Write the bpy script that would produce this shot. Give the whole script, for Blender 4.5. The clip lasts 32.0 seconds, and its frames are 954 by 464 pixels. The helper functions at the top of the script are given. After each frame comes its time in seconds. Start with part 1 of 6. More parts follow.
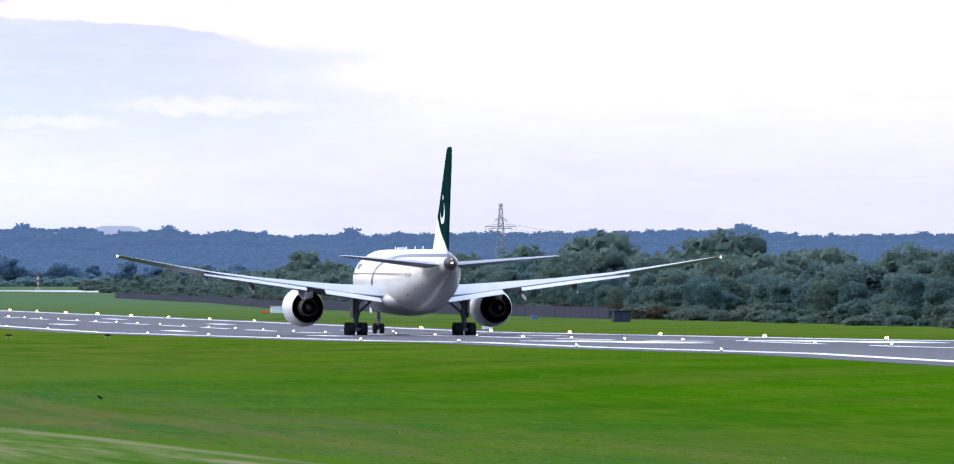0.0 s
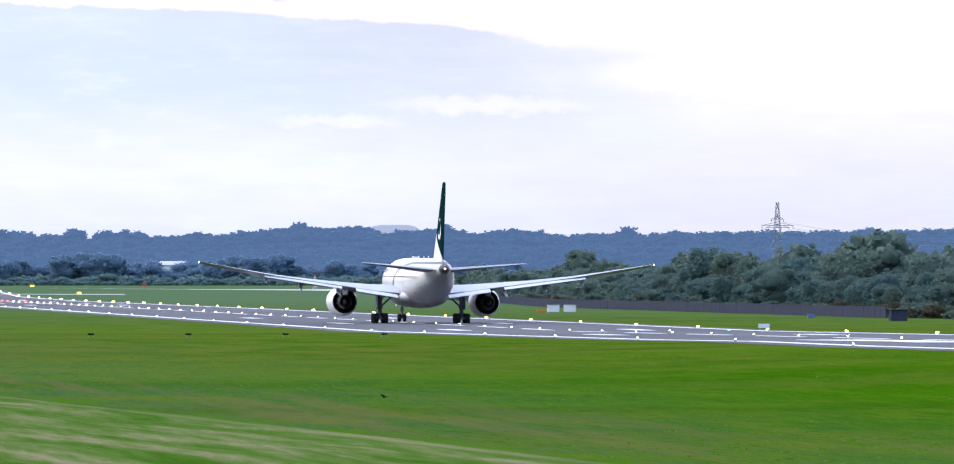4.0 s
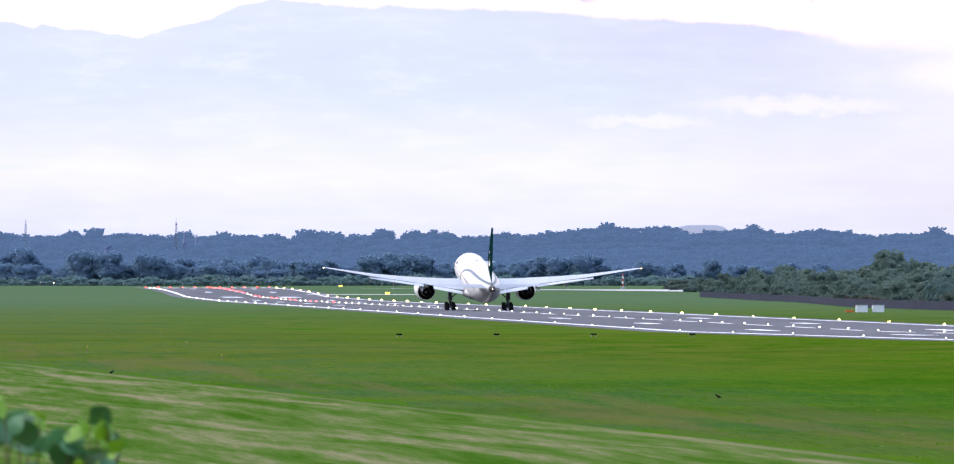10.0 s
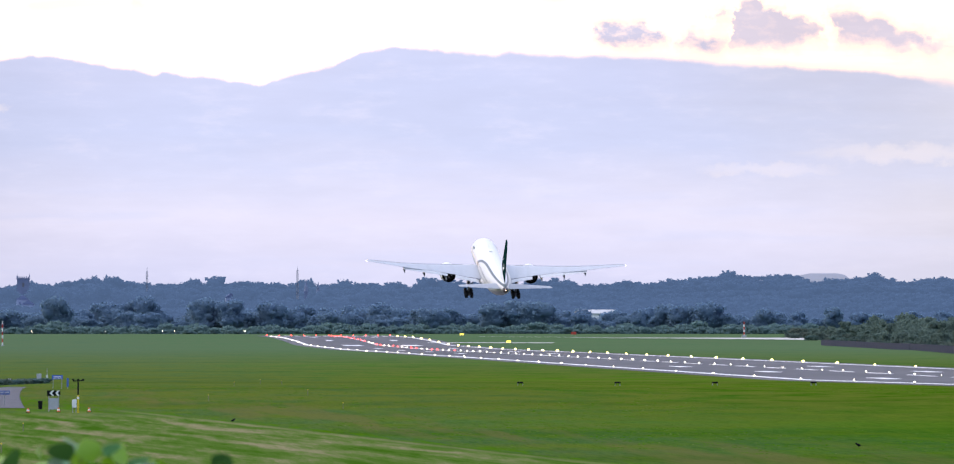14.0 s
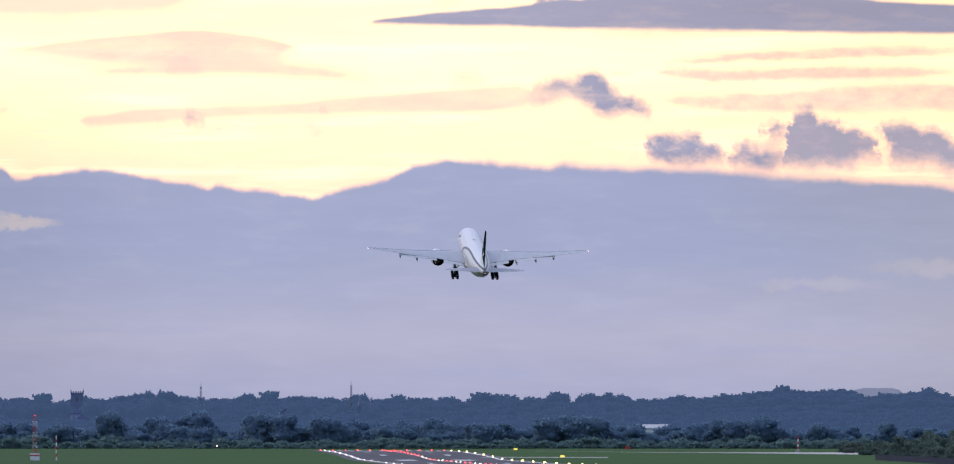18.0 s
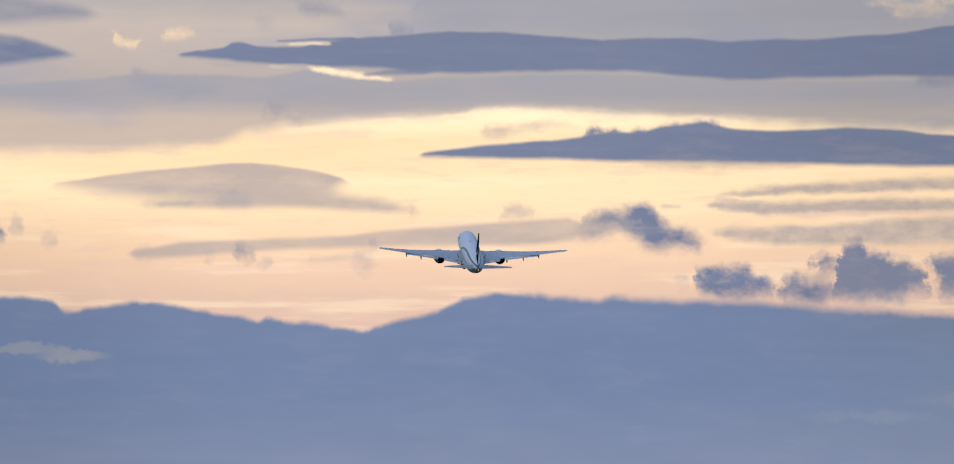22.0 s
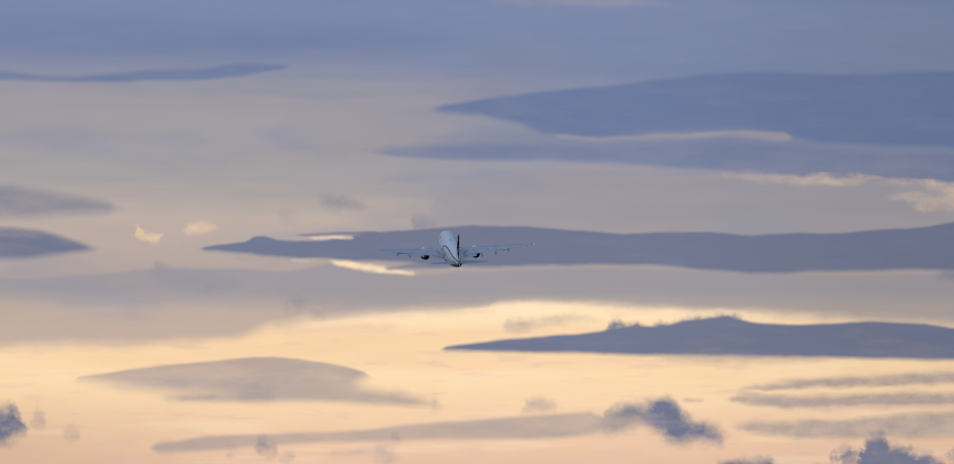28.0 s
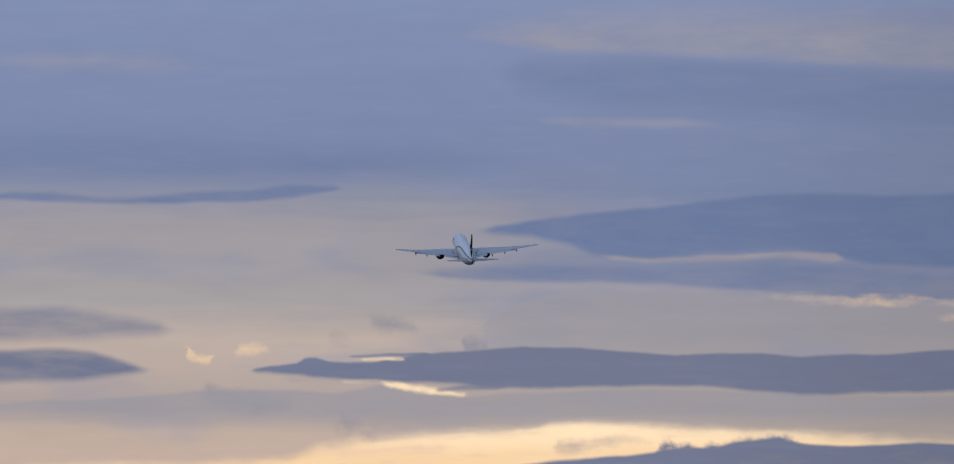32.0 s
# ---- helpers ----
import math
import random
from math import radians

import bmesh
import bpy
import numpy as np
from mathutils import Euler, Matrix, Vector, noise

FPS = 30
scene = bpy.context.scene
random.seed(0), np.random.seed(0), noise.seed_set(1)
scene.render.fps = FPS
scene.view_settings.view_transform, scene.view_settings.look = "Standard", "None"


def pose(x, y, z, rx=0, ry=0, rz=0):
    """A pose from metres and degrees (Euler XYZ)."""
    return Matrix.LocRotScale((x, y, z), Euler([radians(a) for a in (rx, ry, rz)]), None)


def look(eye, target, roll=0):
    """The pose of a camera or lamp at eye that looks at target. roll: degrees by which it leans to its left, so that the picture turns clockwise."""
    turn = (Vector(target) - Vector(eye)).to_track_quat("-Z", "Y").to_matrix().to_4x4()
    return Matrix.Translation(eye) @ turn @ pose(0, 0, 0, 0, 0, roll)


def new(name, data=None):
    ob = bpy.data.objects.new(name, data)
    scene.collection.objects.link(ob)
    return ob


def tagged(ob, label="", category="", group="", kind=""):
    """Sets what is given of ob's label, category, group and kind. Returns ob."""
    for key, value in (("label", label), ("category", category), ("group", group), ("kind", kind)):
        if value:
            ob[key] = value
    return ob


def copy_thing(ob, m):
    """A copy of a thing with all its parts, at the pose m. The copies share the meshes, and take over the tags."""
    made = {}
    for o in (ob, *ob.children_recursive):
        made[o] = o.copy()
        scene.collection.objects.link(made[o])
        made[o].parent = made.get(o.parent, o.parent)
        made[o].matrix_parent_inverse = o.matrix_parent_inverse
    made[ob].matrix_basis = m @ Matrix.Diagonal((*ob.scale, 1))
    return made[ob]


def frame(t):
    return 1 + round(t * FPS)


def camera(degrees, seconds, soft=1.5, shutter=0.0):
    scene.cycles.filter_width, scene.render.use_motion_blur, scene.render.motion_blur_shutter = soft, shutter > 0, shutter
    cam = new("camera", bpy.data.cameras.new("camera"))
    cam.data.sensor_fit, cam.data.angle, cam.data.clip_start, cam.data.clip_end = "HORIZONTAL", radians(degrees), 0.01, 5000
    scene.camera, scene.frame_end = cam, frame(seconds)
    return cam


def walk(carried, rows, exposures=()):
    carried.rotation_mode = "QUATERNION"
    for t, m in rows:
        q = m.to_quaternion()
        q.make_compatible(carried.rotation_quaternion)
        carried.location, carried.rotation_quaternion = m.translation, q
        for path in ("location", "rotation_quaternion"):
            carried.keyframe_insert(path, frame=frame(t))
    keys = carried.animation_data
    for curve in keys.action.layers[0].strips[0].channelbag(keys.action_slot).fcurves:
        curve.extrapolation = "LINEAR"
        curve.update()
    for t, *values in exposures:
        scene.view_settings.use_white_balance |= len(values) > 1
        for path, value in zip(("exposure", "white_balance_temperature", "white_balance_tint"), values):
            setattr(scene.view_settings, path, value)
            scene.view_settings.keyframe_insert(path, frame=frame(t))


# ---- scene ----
# Metres. The runway runs along +y; the camera stands on a low mound beside it and pans with a departing airliner.
EYE = Vector((0.0, 0.0, 6.0))
STEP = 13690.0          # bearings, fitted to the camera's view, are given in steps of 1/13690 rad, step 4 is the runway's own direction

cam = camera(6.556, 32.0, soft=1.18, shutter=0.5)
cam.data.dof.use_dof, cam.data.dof.focus_distance, cam.data.dof.aperture_fstop = True, 1500.0, 32.0
TURNS = [(0.0, 7.939, 0.256), (0.5, 7.654, 0.254), (1.0, 7.391, 0.250), (1.5, 7.144, 0.250), (2.0, 6.899, 0.249), (2.5, 6.677, 0.250), (3.0, 6.452, 0.250), (3.5, 6.247, 0.250), (5.5, 5.395, 0.242), (6.0, 5.211, 0.240), (6.5, 5.061, 0.236), (7.0, 4.889, 0.236), (7.5, 4.727, 0.233), (8.0, 4.545, 0.233), (8.5, 4.376, 0.236), (9.0, 4.210, 0.236), (9.5, 4.061, 0.242), (10.0, 3.918, 0.250), (10.5, 3.790, 0.265), (11.0, 3.671, 0.287), (11.5, 3.566, 0.313), (12.0, 3.458, 0.351), (12.5, 3.363, 0.393), (13.0, 3.264, 0.448), (13.5, 3.174, 0.506), (14.0, 3.085, 0.582), (14.5, 3.014, 0.654), (16.5, 2.780, 0.998), (17.0, 2.761, 1.129), (17.5, 2.746, 1.258), (18.0, 2.715, 1.371), (18.5, 2.676, 1.492), (19.0, 2.636, 1.602), (19.5, 2.586, 1.716), (20.0, 2.537, 1.823), (20.5, 2.489, 1.937), (21.0, 2.450, 2.046), (21.5, 2.412, 2.167), (22.0, 2.374, 2.284), (22.5, 2.354, 2.406), (23.0, 2.328, 2.521), (23.5, 2.307, 2.642), (24.0, 2.290, 2.751), (24.5, 2.278, 2.865), (25.0, 2.267, 2.971), (25.5, 2.258, 3.083), (27.5, 2.228, 3.513), (28.0, 2.221, 3.618), (28.5, 2.208, 3.732), (29.0, 2.188, 3.841), (29.5, 2.157, 3.955), (30.0, 2.131, 4.059), (30.5, 2.069, 4.166), (31.0, 2.034, 4.264), (31.5, 1.970, 4.365), (32.0, 1.869, 4.453)]
PATH = []
for t_key, az_key, el_key in TURNS:
    PATH.append((t_key, pose(EYE.x, EYE.y, EYE.z, 90 + el_key, 0, -az_key)))
EXPOSURES = [(0.0, 2.12, 7750, 12), (6.0, 2.14, 7750, 12), (9.0, 2.11, 7950, 14), (13.0, 1.95, 8400, 15), (17.0, 1.29, 8050, 17),
             (19.0, 0.8, 7100, 18), (21.0, 0.43, 6350, 7), (23.0, 0.11, 6500, 6), (28.0, -0.02, 6600, 9), (32.0, -0.02, 6600, 9)]
walk(cam, PATH, EXPOSURES)

# ---- world ----
world = bpy.data.worlds.new("dusk_sky")
scene.world = world
world.use_nodes = True
WT = world.node_tree
WT.nodes.clear()


def wnode(kind):
    return WT.nodes.new(kind)


def put(sock, v):
    if isinstance(v, bpy.types.NodeSocket):
        WT.links.new(v, sock)
    else:
        sock.default_value = v


def wm(op, a, b=0.0, c=0.0):
    n = wnode("ShaderNodeMath")
    n.operation = op
    for i, v in enumerate((a, b, c)):
        put(n.inputs[i], v)
    return n.outputs[0]


def wramp(fac, stops, mode="LINEAR"):
    n = wnode("ShaderNodeValToRGB")
    n.color_ramp.interpolation = mode
    e = n.color_ramp.elements
    while len(e) > 1:
        e.remove(e[-1])
    e[0].position, e[0].color = stops[0][0], (*stops[0][1], 1)
    for p, c in stops[1:]:
        s = e.new(p)
        s.color = (*c, 1)
    put(n.inputs[0], fac)
    return n.outputs[0]


def wred(color):
    n = wnode("ShaderNodeSeparateColor")
    put(n.inputs[0], color)
    return n.outputs[0]


def wmix(fac, a, b):
    n = wnode("ShaderNodeMix")
    n.data_type = "RGBA"
    put(n.inputs[0], fac)
    for i, v in ((6, a), (7, b)):
        put(n.inputs[i], v if isinstance(v, bpy.types.NodeSocket) else (*v, 1))
    return n.outputs[2]


def wsmooth(v, lo, hi):
    n = wnode("ShaderNodeMapRange")
    n.interpolation_type = "SMOOTHSTEP"
    for i, x in enumerate((v, lo, hi, 0.0, 1.0)):
        put(n.inputs[i], x)
    return n.outputs[0]


def build_world():
    coord = wnode("ShaderNodeTexCoord").outputs["Generated"]
    sep = wnode("ShaderNodeSeparateXYZ")
    put(sep.inputs[0], coord)
    az = wm("ARCTAN2", sep.outputs[0], sep.outputs[1])
    el = wm("ARCSINE", sep.outputs[2])
    # U, V: hundreds of steps, V downwards from the top of the cloud deck
    U = wm("MULTIPLY_ADD", az, STEP / 100, 0.04)
    V = wm("MULTIPLY_ADD", el, -STEP / 100, 4.88)

    def noise(sx, sy, detail=4.0, rough=0.55, shift=0.0):
        cu, cv = wm("MULTIPLY_ADD", U, sx, shift), wm("MULTIPLY", V, sy)
        c = wnode("ShaderNodeCombineXYZ")
        put(c.inputs[0], cu)
        put(c.inputs[1], cv)
        n = wnode("ShaderNodeTexNoise")
        n.noise_dimensions = "2D"
        put(n.inputs["Vector"], c.outputs[0])
        n.inputs["Scale"].default_value = 1.0
        n.inputs["Detail"].default_value = detail
        n.inputs["Roughness"].default_value = rough
        return wm("SUBTRACT", n.outputs["Fac"], 0.5)

    puff = noise(2.6, 3.4, 5.0, 0.6)
    broad = noise(0.28, 0.9, 3.0, 0.5, 7.0)
    streak = noise(0.22, 2.6, 5.0, 0.6, 3.0)
    fine = noise(0.9, 6.0, 4.0, 0.6, 11.0)

    grain = noise(.8, 3.0, 5.0, 0.62, 31.0)
    wave = noise(.55, .6, 2.5, 0.45, 17.0)
    ripple = noise(1.7, 3.6, 3.0, 0.5, 41.0)
    tuft = noise(11.0, 14.0, 3.0, 0.6, 61.0)
    mottle = noise(3.0, 5.0, 4.0, 0.6, 71.0)
    band_edge = wm("ADD", wm("ADD", wm("MULTIPLY", wave, .55), wm("MULTIPLY", ripple, .22)), wm("MULTIPLY", mottle, .16))
    puff_edge = wm("MULTIPLY_ADD", tuft, .18, wm("ADD", wm("MULTIPLY", noise(1.9, 2.3, 2.0, 0.5, 23.0), .9), wm("MULTIPLY", noise(5.0, 6.0, 4.0, 0.6, 29.0), .45)))
    curl = noise(4.0, 4.0, 3.0, 0.6, 53.0)
    wisp_edge = wm("ADD", wm("MULTIPLY", puff, .6), wm("MULTIPLY", fine, .6))

    # open sky behind the clouds, from the glow up to the blue-grey
    h = wm("MULTIPLY_ADD", wm("ADD", V, wm("MULTIPLY", streak, 0.5)), 1 / 14.0, 10.0 / 14.0)

    def at(v):
        return (v + 10.0) / 14.0
    glow_sky = wramp(h, [(at(-3.4), SKY["mauve_warm"]), (at(-2.5), SKY["cream"]), (at(-2.1), SKY["gold"]), (at(-1.2), SKY["yellow"]), (at(-0.2), SKY["peach"]),
                         (at(0.7), SKY["pink"]), (at(4.0), SKY["pink"])])
    glow_sky = wmix(wm("MULTIPLY", wsmooth(fine, .03, .25), .35), glow_sky, SKY["rose"])
    glow_sky = wmix(wm("MULTIPLY", wsmooth(streak, .02, .22), .4), glow_sky, SKY["cream"])
    left = wramp(h, [(at(-9.6), (.225, .28, .465)), (at(-8.0), (.21, .26, .44)), (at(-6.9), (.205, .25, .415)), (at(-6.35), (.26, .28, .38)), (at(-6.0), (.35, .33, .375)), (at(-5.2), (.37, .345, .37)),
                     (at(-4.6), (.385, .36, .375)), (at(-4.0), (.52, .43, .39)), (at(-3.5), (.50, .41, .375)), (at(-2.95), (.42, .36, .355)), (at(-2.4), (.54, .425, .365)), (at(-1.9), (.56, .43, .37))])
    right = wramp(h, [(at(-9.6), (.24, .285, .455)), (at(-8.0), (.21, .255, .42)), (at(-6.5), (.20, .245, .40)), (at(-5.3), (.215, .245, .37)), (at(-4.9), (.30, .30, .385)), (at(-4.2), (.345, .33, .37)),
                      (at(-2.9), (.41, .355, .345)), (at(-2.4), (.43, .365, .34))])
    sheet = wmix(wsmooth(wm("MULTIPLY_ADD", broad, 5.0, U), 2.0, 8.5), left, right)
    sheet = wmix(wm("MULTIPLY", wsmooth(broad, .02, .24), .25), sheet, SKY["blue"])
    x02 = wm("MULTIPLY_ADD", U, 1 / 19.2, 3.53 / 19.2)
    edge2 = wred(wramp(x02, [((x + 3.53) / 19.2, ((y + 4.0) / 4.0,) * 3) for x, y in SHEET_EDGE]))
    edge2 = wm("MULTIPLY_ADD", edge2, 4.0, -4.0)
    lift = wm("ADD", wm("MULTIPLY", streak, .12), wm("MULTIPLY", ripple, .12))
    base = wmix(wsmooth(wm("SUBTRACT", wm("ADD", V, lift), edge2), .16, -.14), glow_sky, sheet)

    def bank(color, *clouds, kind="band", rag=1.0, opacity=(), st=.06, sb=.1):
        """Clouds side by side, each by its upper and lower edge along the bearing (in steps); st and sb soften the two edges."""
        nonlocal base
        global WT
        field, side, body, amp, sway, soft = {"band": (band_edge, wave, grain, .15, .6, 1.3), "lens": (band_edge, wave, grain, .12, .3, 1.5),
                                              "puff": (puff_edge, curl, mottle, .46, .5, 2.8), "wisp": (wisp_edge, curl, mottle, .30, .7, 1.7)}[kind]
        st, sb = st * soft, sb * soft
        every = [p for pts in clouds for p in pts]
        u0, u1 = every[0][0] / 100, every[-1][0] / 100
        lo, hi = min(p[1] for p in every) / 100 - .3, max(p[2] for p in every) / 100 + .3
        k = 1 / (hi - lo)
        stops = []
        for j, pts in enumerate(clouds):
            for i, (u, top, low) in enumerate(pts):
                pinch = .12 if i in (0, len(pts) - 1) else 0.0
                stops.append(((u / 100 - u0) / (u1 - u0), ((top / 100 + pinch - lo) * k, (low / 100 - pinch - lo) * k, opacity[j] if opacity else 1.0)))
        whole, WT = WT, bpy.data.node_groups.new("cloud", "ShaderNodeTree")
        for name in ("u", "v", "edge", "sway", "grain"):
            WT.interface.new_socket(name, in_out="INPUT", socket_type="NodeSocketFloat")
        WT.interface.new_socket("sky", in_out="INPUT", socket_type="NodeSocketColor")
        WT.interface.new_socket("sky", in_out="OUTPUT", socket_type="NodeSocketColor")
        given = wnode("NodeGroupInput").outputs
        pos = wm("MULTIPLY_ADD", wm("MULTIPLY_ADD", given[3], sway * rag, given[0]), 1 / (u1 - u0), -u0 / (u1 - u0))
        both = wramp(pos, stops)
        edges = wnode("ShaderNodeSeparateColor")
        put(edges.inputs[0], both)
        d = wm("MULTIPLY_ADD", wm("MULTIPLY_ADD", given[2], amp * rag, given[1]), k, -lo * k)
        top = wsmooth(wm("SUBTRACT", d, edges.outputs[0]), -.4 * st * k, .6 * st * k)
        low = wsmooth(wm("SUBTRACT", edges.outputs[1], d), -.4 * sb * k, .6 * sb * k)
        mask = wm("MULTIPLY", wm("MULTIPLY", top, low), wm("MULTIPLY_ADD", given[4], .8 if opacity else .25, edges.outputs[2]))
        mixed = wmix(mask, given[5], SKY[color])
        put(wnode("NodeGroupOutput").inputs[0], mixed)
        cloud, WT = WT, whole
        group = wnode("ShaderNodeGroup")
        group.node_tree = cloud
        for sock, v in zip(group.inputs, (U, V, field, side, body, base)):
            put(sock, v)
        base = group.outputs[0]

    # high blue-grey layers
    bank("slate_blue", [(467, -852, -847), (527, -862, -807), (667, -869, -772), (867, -859, -762), (1067, -842, -757), (1235, -827, -752), (1567, -817, -737), (1867, -777, -767)], opacity=(.42,), st=.3, sb=.5)
    bank("mauve", [(367, -897, -895), (567, -932, -872), (817, -939, -865), (1235, -927, -839), (1567, -917, -827), (1867, -877, -867)], opacity=(.4,), st=.4, sb=.15)
    bank("mauve", [(487, -759, -753), (617, -765, -749), (787, -763, -749), (967, -742, -732)], opacity=(.35,), st=.12, sb=.12)
    bank("mauve", [(-433, -862, -852), (-273, -872, -842), (-73, -865, -839), (87, -847, -841)], opacity=(.35,), st=.3, sb=.3)
    bank("slate_blue", [(-733, -747, -657), (-333, -742, -657), (67, -732, -657), (367, -722, -662), (567, -697, -687)], opacity=(.4,), st=.5, sb=.4)
    bank("slate_blue", [(-549, -637, -623), (-249, -641, -623), (-169, -634, -623), (-99, -635, -622), (-39, -639, -621), (51, -645, -624), (151, -652, -630), (211, -653, -643), (246, -649, -648)], opacity=(.8,), st=.1, sb=.07)
    bank("slate_blue", [(421, -577, -575), (471, -587, -573), (531, -597, -569), (611, -607, -552), (651, -608, -537), (711, -611, -531), (771, -617, -531), (831, -628, -540), (911, -637, -544), (991, -640, -544), (1101, -636, -521), (1201, -638, -515), (1319, -641, -511), (1501, -637, -507), (1751, -587, -577)], opacity=(.92,), st=.08, sb=.12)
    bank("slate_blue", [(311, -507, -505), (391, -519, -501), (451, -523, -497), (551, -525, -493), (651, -521, -494), (751, -517, -491), (851, -525, -483), (951, -525, -475), (1051, -519, -467), (1201, -512, -461), (1319, -507, -457), (1651, -495, -457)], opacity=(.62,), st=.15, sb=.08)
    bank("mauve_warm", [(611, -552, -550), (681, -535, -528), (751, -531, -523), (851, -538, -527), (951, -543, -533), (1041, -541, -525), (1081, -527, -525)], opacity=(.5,), st=.06, sb=.08)
    bank("haze", [(151, -547, -545), (251, -557, -527), (371, -567, -512), (451, -572, -517), (511, -557, -547)], opacity=(.5,), st=.3, sb=.4)
    bank("mauve", [(391, -475, -473), (511, -489, -481), (651, -491, -481), (811, -483, -473), (951, -473, -465)], opacity=(.5,), st=.08, sb=.1)
    # the grey layer over the long band
    bank("haze", [(447, -425, -422), (467, -438, -400), (507, -454, -390), (567, -472, -385), (647, -478, -382), (727, -480, -380), (807, -476, -378), (917, -467, -378), (1017, -459, -380), (1107, -452, -382), (1187, -455, -385), (1247, -442, -400), (1307, -420, -410)], opacity=(.72,), st=.06, sb=.5)
    bank("gold", [(827, -474, -473), (947, -472, -467), (1047, -469, -459), (1117, -468, -453), (1167, -467, -456), (1207, -468, -459), (1247, -462, -454), (1335, -451, -430), (1467, -445, -420), (1617, -430, -425)], kind="wisp", opacity=(.33,), st=.08, sb=.12)
    bank("gold", [(1187, -438, -436), (1237, -442, -422), (1267, -440, -408), (1307, -435, -412), (1347, -438, -416), (1407, -432, -426)], kind="wisp", opacity=(.25,), st=.15, sb=.15)
    bank("slate", [(-533, -438, -400), (-383, -452, -395), (-233, -453, -397), (-183, -446, -398), (-133, -437, -402), (-83, -427, -408), (-33, -414, -412)], opacity=(.62,), st=.18, sb=.2)
    bank("slate", [(-533, -368, -335), (-383, -382, -325), (-233, -384, -328), (-193, -380, -331), (-153, -370, -338), (-123, -359, -344), (-73, -351, -349)], opacity=(.88,), st=.1, sb=.14)
    bank("slate", [(-18, -312, -308), (12, -319, -294), (47, -316, -284), (82, -309, -279), (112, -307, -284), (137, -302, -288), (159, -295, -293)], [(257, -437, -432), (282, -439, -424), (307, -435, -416), (329, -428, -412), (347, -421, -411), (367, -412, -410)], [(417, -382, -380), (429, -398, -376), (447, -398, -376), (465, -388, -378), (473, -382, -380)], [(733, -58, -56), (747, -76, -51), (767, -85, -54), (785, -94, -58), (805, -97, -60), (822, -103, -50), (845, -105, -34), (861, -96, -31), (873, -82, -30), (889, -70, -30), (912, -58, -30), (935, -52, -31), (955, -45, -38)], kind="puff", rag=.57, opacity=(.6, .7, .6, 1,), st=.11, sb=.13)
    bank("slate", [(192, -410, -407), (212, -414, -400), (237, -408, -400), (257, -403, -401)], [(1063, 38, 48), (1075, 20, 58), (1091, 12, 64), (1111, 16, 66), (1133, 10, 66), (1151, 16, 58), (1163, 30, 46)], kind="puff", rag=.7, opacity=(.3, .88,), st=.117, sb=.183)
    bank("gold", [(-38, -390, -388), (-26, -388, -370), (-8, -376, -360), (12, -372, -360), (29, -364, -362)], [(37, -380, -378), (57, -387, -372), (77, -391, -374), (102, -390, -380), (122, -386, -384)], kind="wisp", rag=.6, opacity=(.5, .45,), st=.065, sb=.09)
    # the mauve sheet under the long band
    bank("haze", [(-533, -288, -265), (-233, -298, -266), (-173, -300, -264), (-83, -310, -262), (-3, -316, -260), (147, -316, -260), (217, -312, -258), (257, -321, -258), (287, -327, -256), (327, -321, -256), (367, -312, -255), (447, -304, -254), (527, -312, -258), (667, -318, -264), (867, -314, -264), (1067, -306, -262), (1335, -305, -260), (1667, -298, -258)], opacity=(.75,), st=.06, sb=.3)
    bank("slate", [(207, -260, -254), (232, -267, -240), (257, -260, -244), (282, -258, -238), (312, -252, -246)], [(921, 18, 22), (933, 3, 38), (953, 1, 48), (973, -5, 51), (999, -4, 53), (1021, 3, 54), (1043, 13, 54), (1061, 20, 48), (1073, 32, 38)], [(1117, -10, -8), (1127, -24, 2), (1145, -26, 6), (1163, -16, 4), (1173, -6, -2)], kind="puff", rag=.83, opacity=(.42, 1, .92,), st=.11, sb=.153)
    bank("cream", [(197, -328, -327), (237, -333, -327), (287, -336, -328), (317, -333, -318), (347, -326, -312), (387, -320, -309), (427, -312, -306), (467, -308, -306)], kind="wisp", rag=.4, opacity=(.85,), st=.06, sb=.06)
    bank("mauve_warm", [(87, -338, -336), (147, -342, -328), (207, -336, -326), (287, -332, -324), (367, -328, -322)], [(477, -340, -339), (507, -344, -340), (557, -346, -342), (597, -344, -343)], kind="wisp", rag=.33, opacity=(.6, .45,), st=.055, sb=.055)
    # the long dark band
    bank("slate", [(57, -349, -348), (87, -352, -344), (117, -355, -342), (162, -360, -339), (175, -369, -337), (192, -370, -336), (212, -363, -334), (247, -362, -332), (287, -364, -330), (327, -370, -329), (367, -376, -328), (432, -380, -324), (467, -382, -319), (527, -388, -318), (597, -387, -320), (667, -383, -321), (777, -374, -321), (847, -376, -319), (917, -376, -313), (977, -372, -308), (1067, -375, -309), (1137, -373, -311), (1197, -380, -312), (1267, -387, -312), (1335, -396, -310), (1517, -400, -304), (1717, -360, -350)], st=.05, sb=.08)
    bank("slate", [(352, -313, -312), (387, -319, -313), (427, -324, -315), (487, -326, -316), (547, -324, -317)], rag=.5, opacity=(.8,), st=.06, sb=.06)
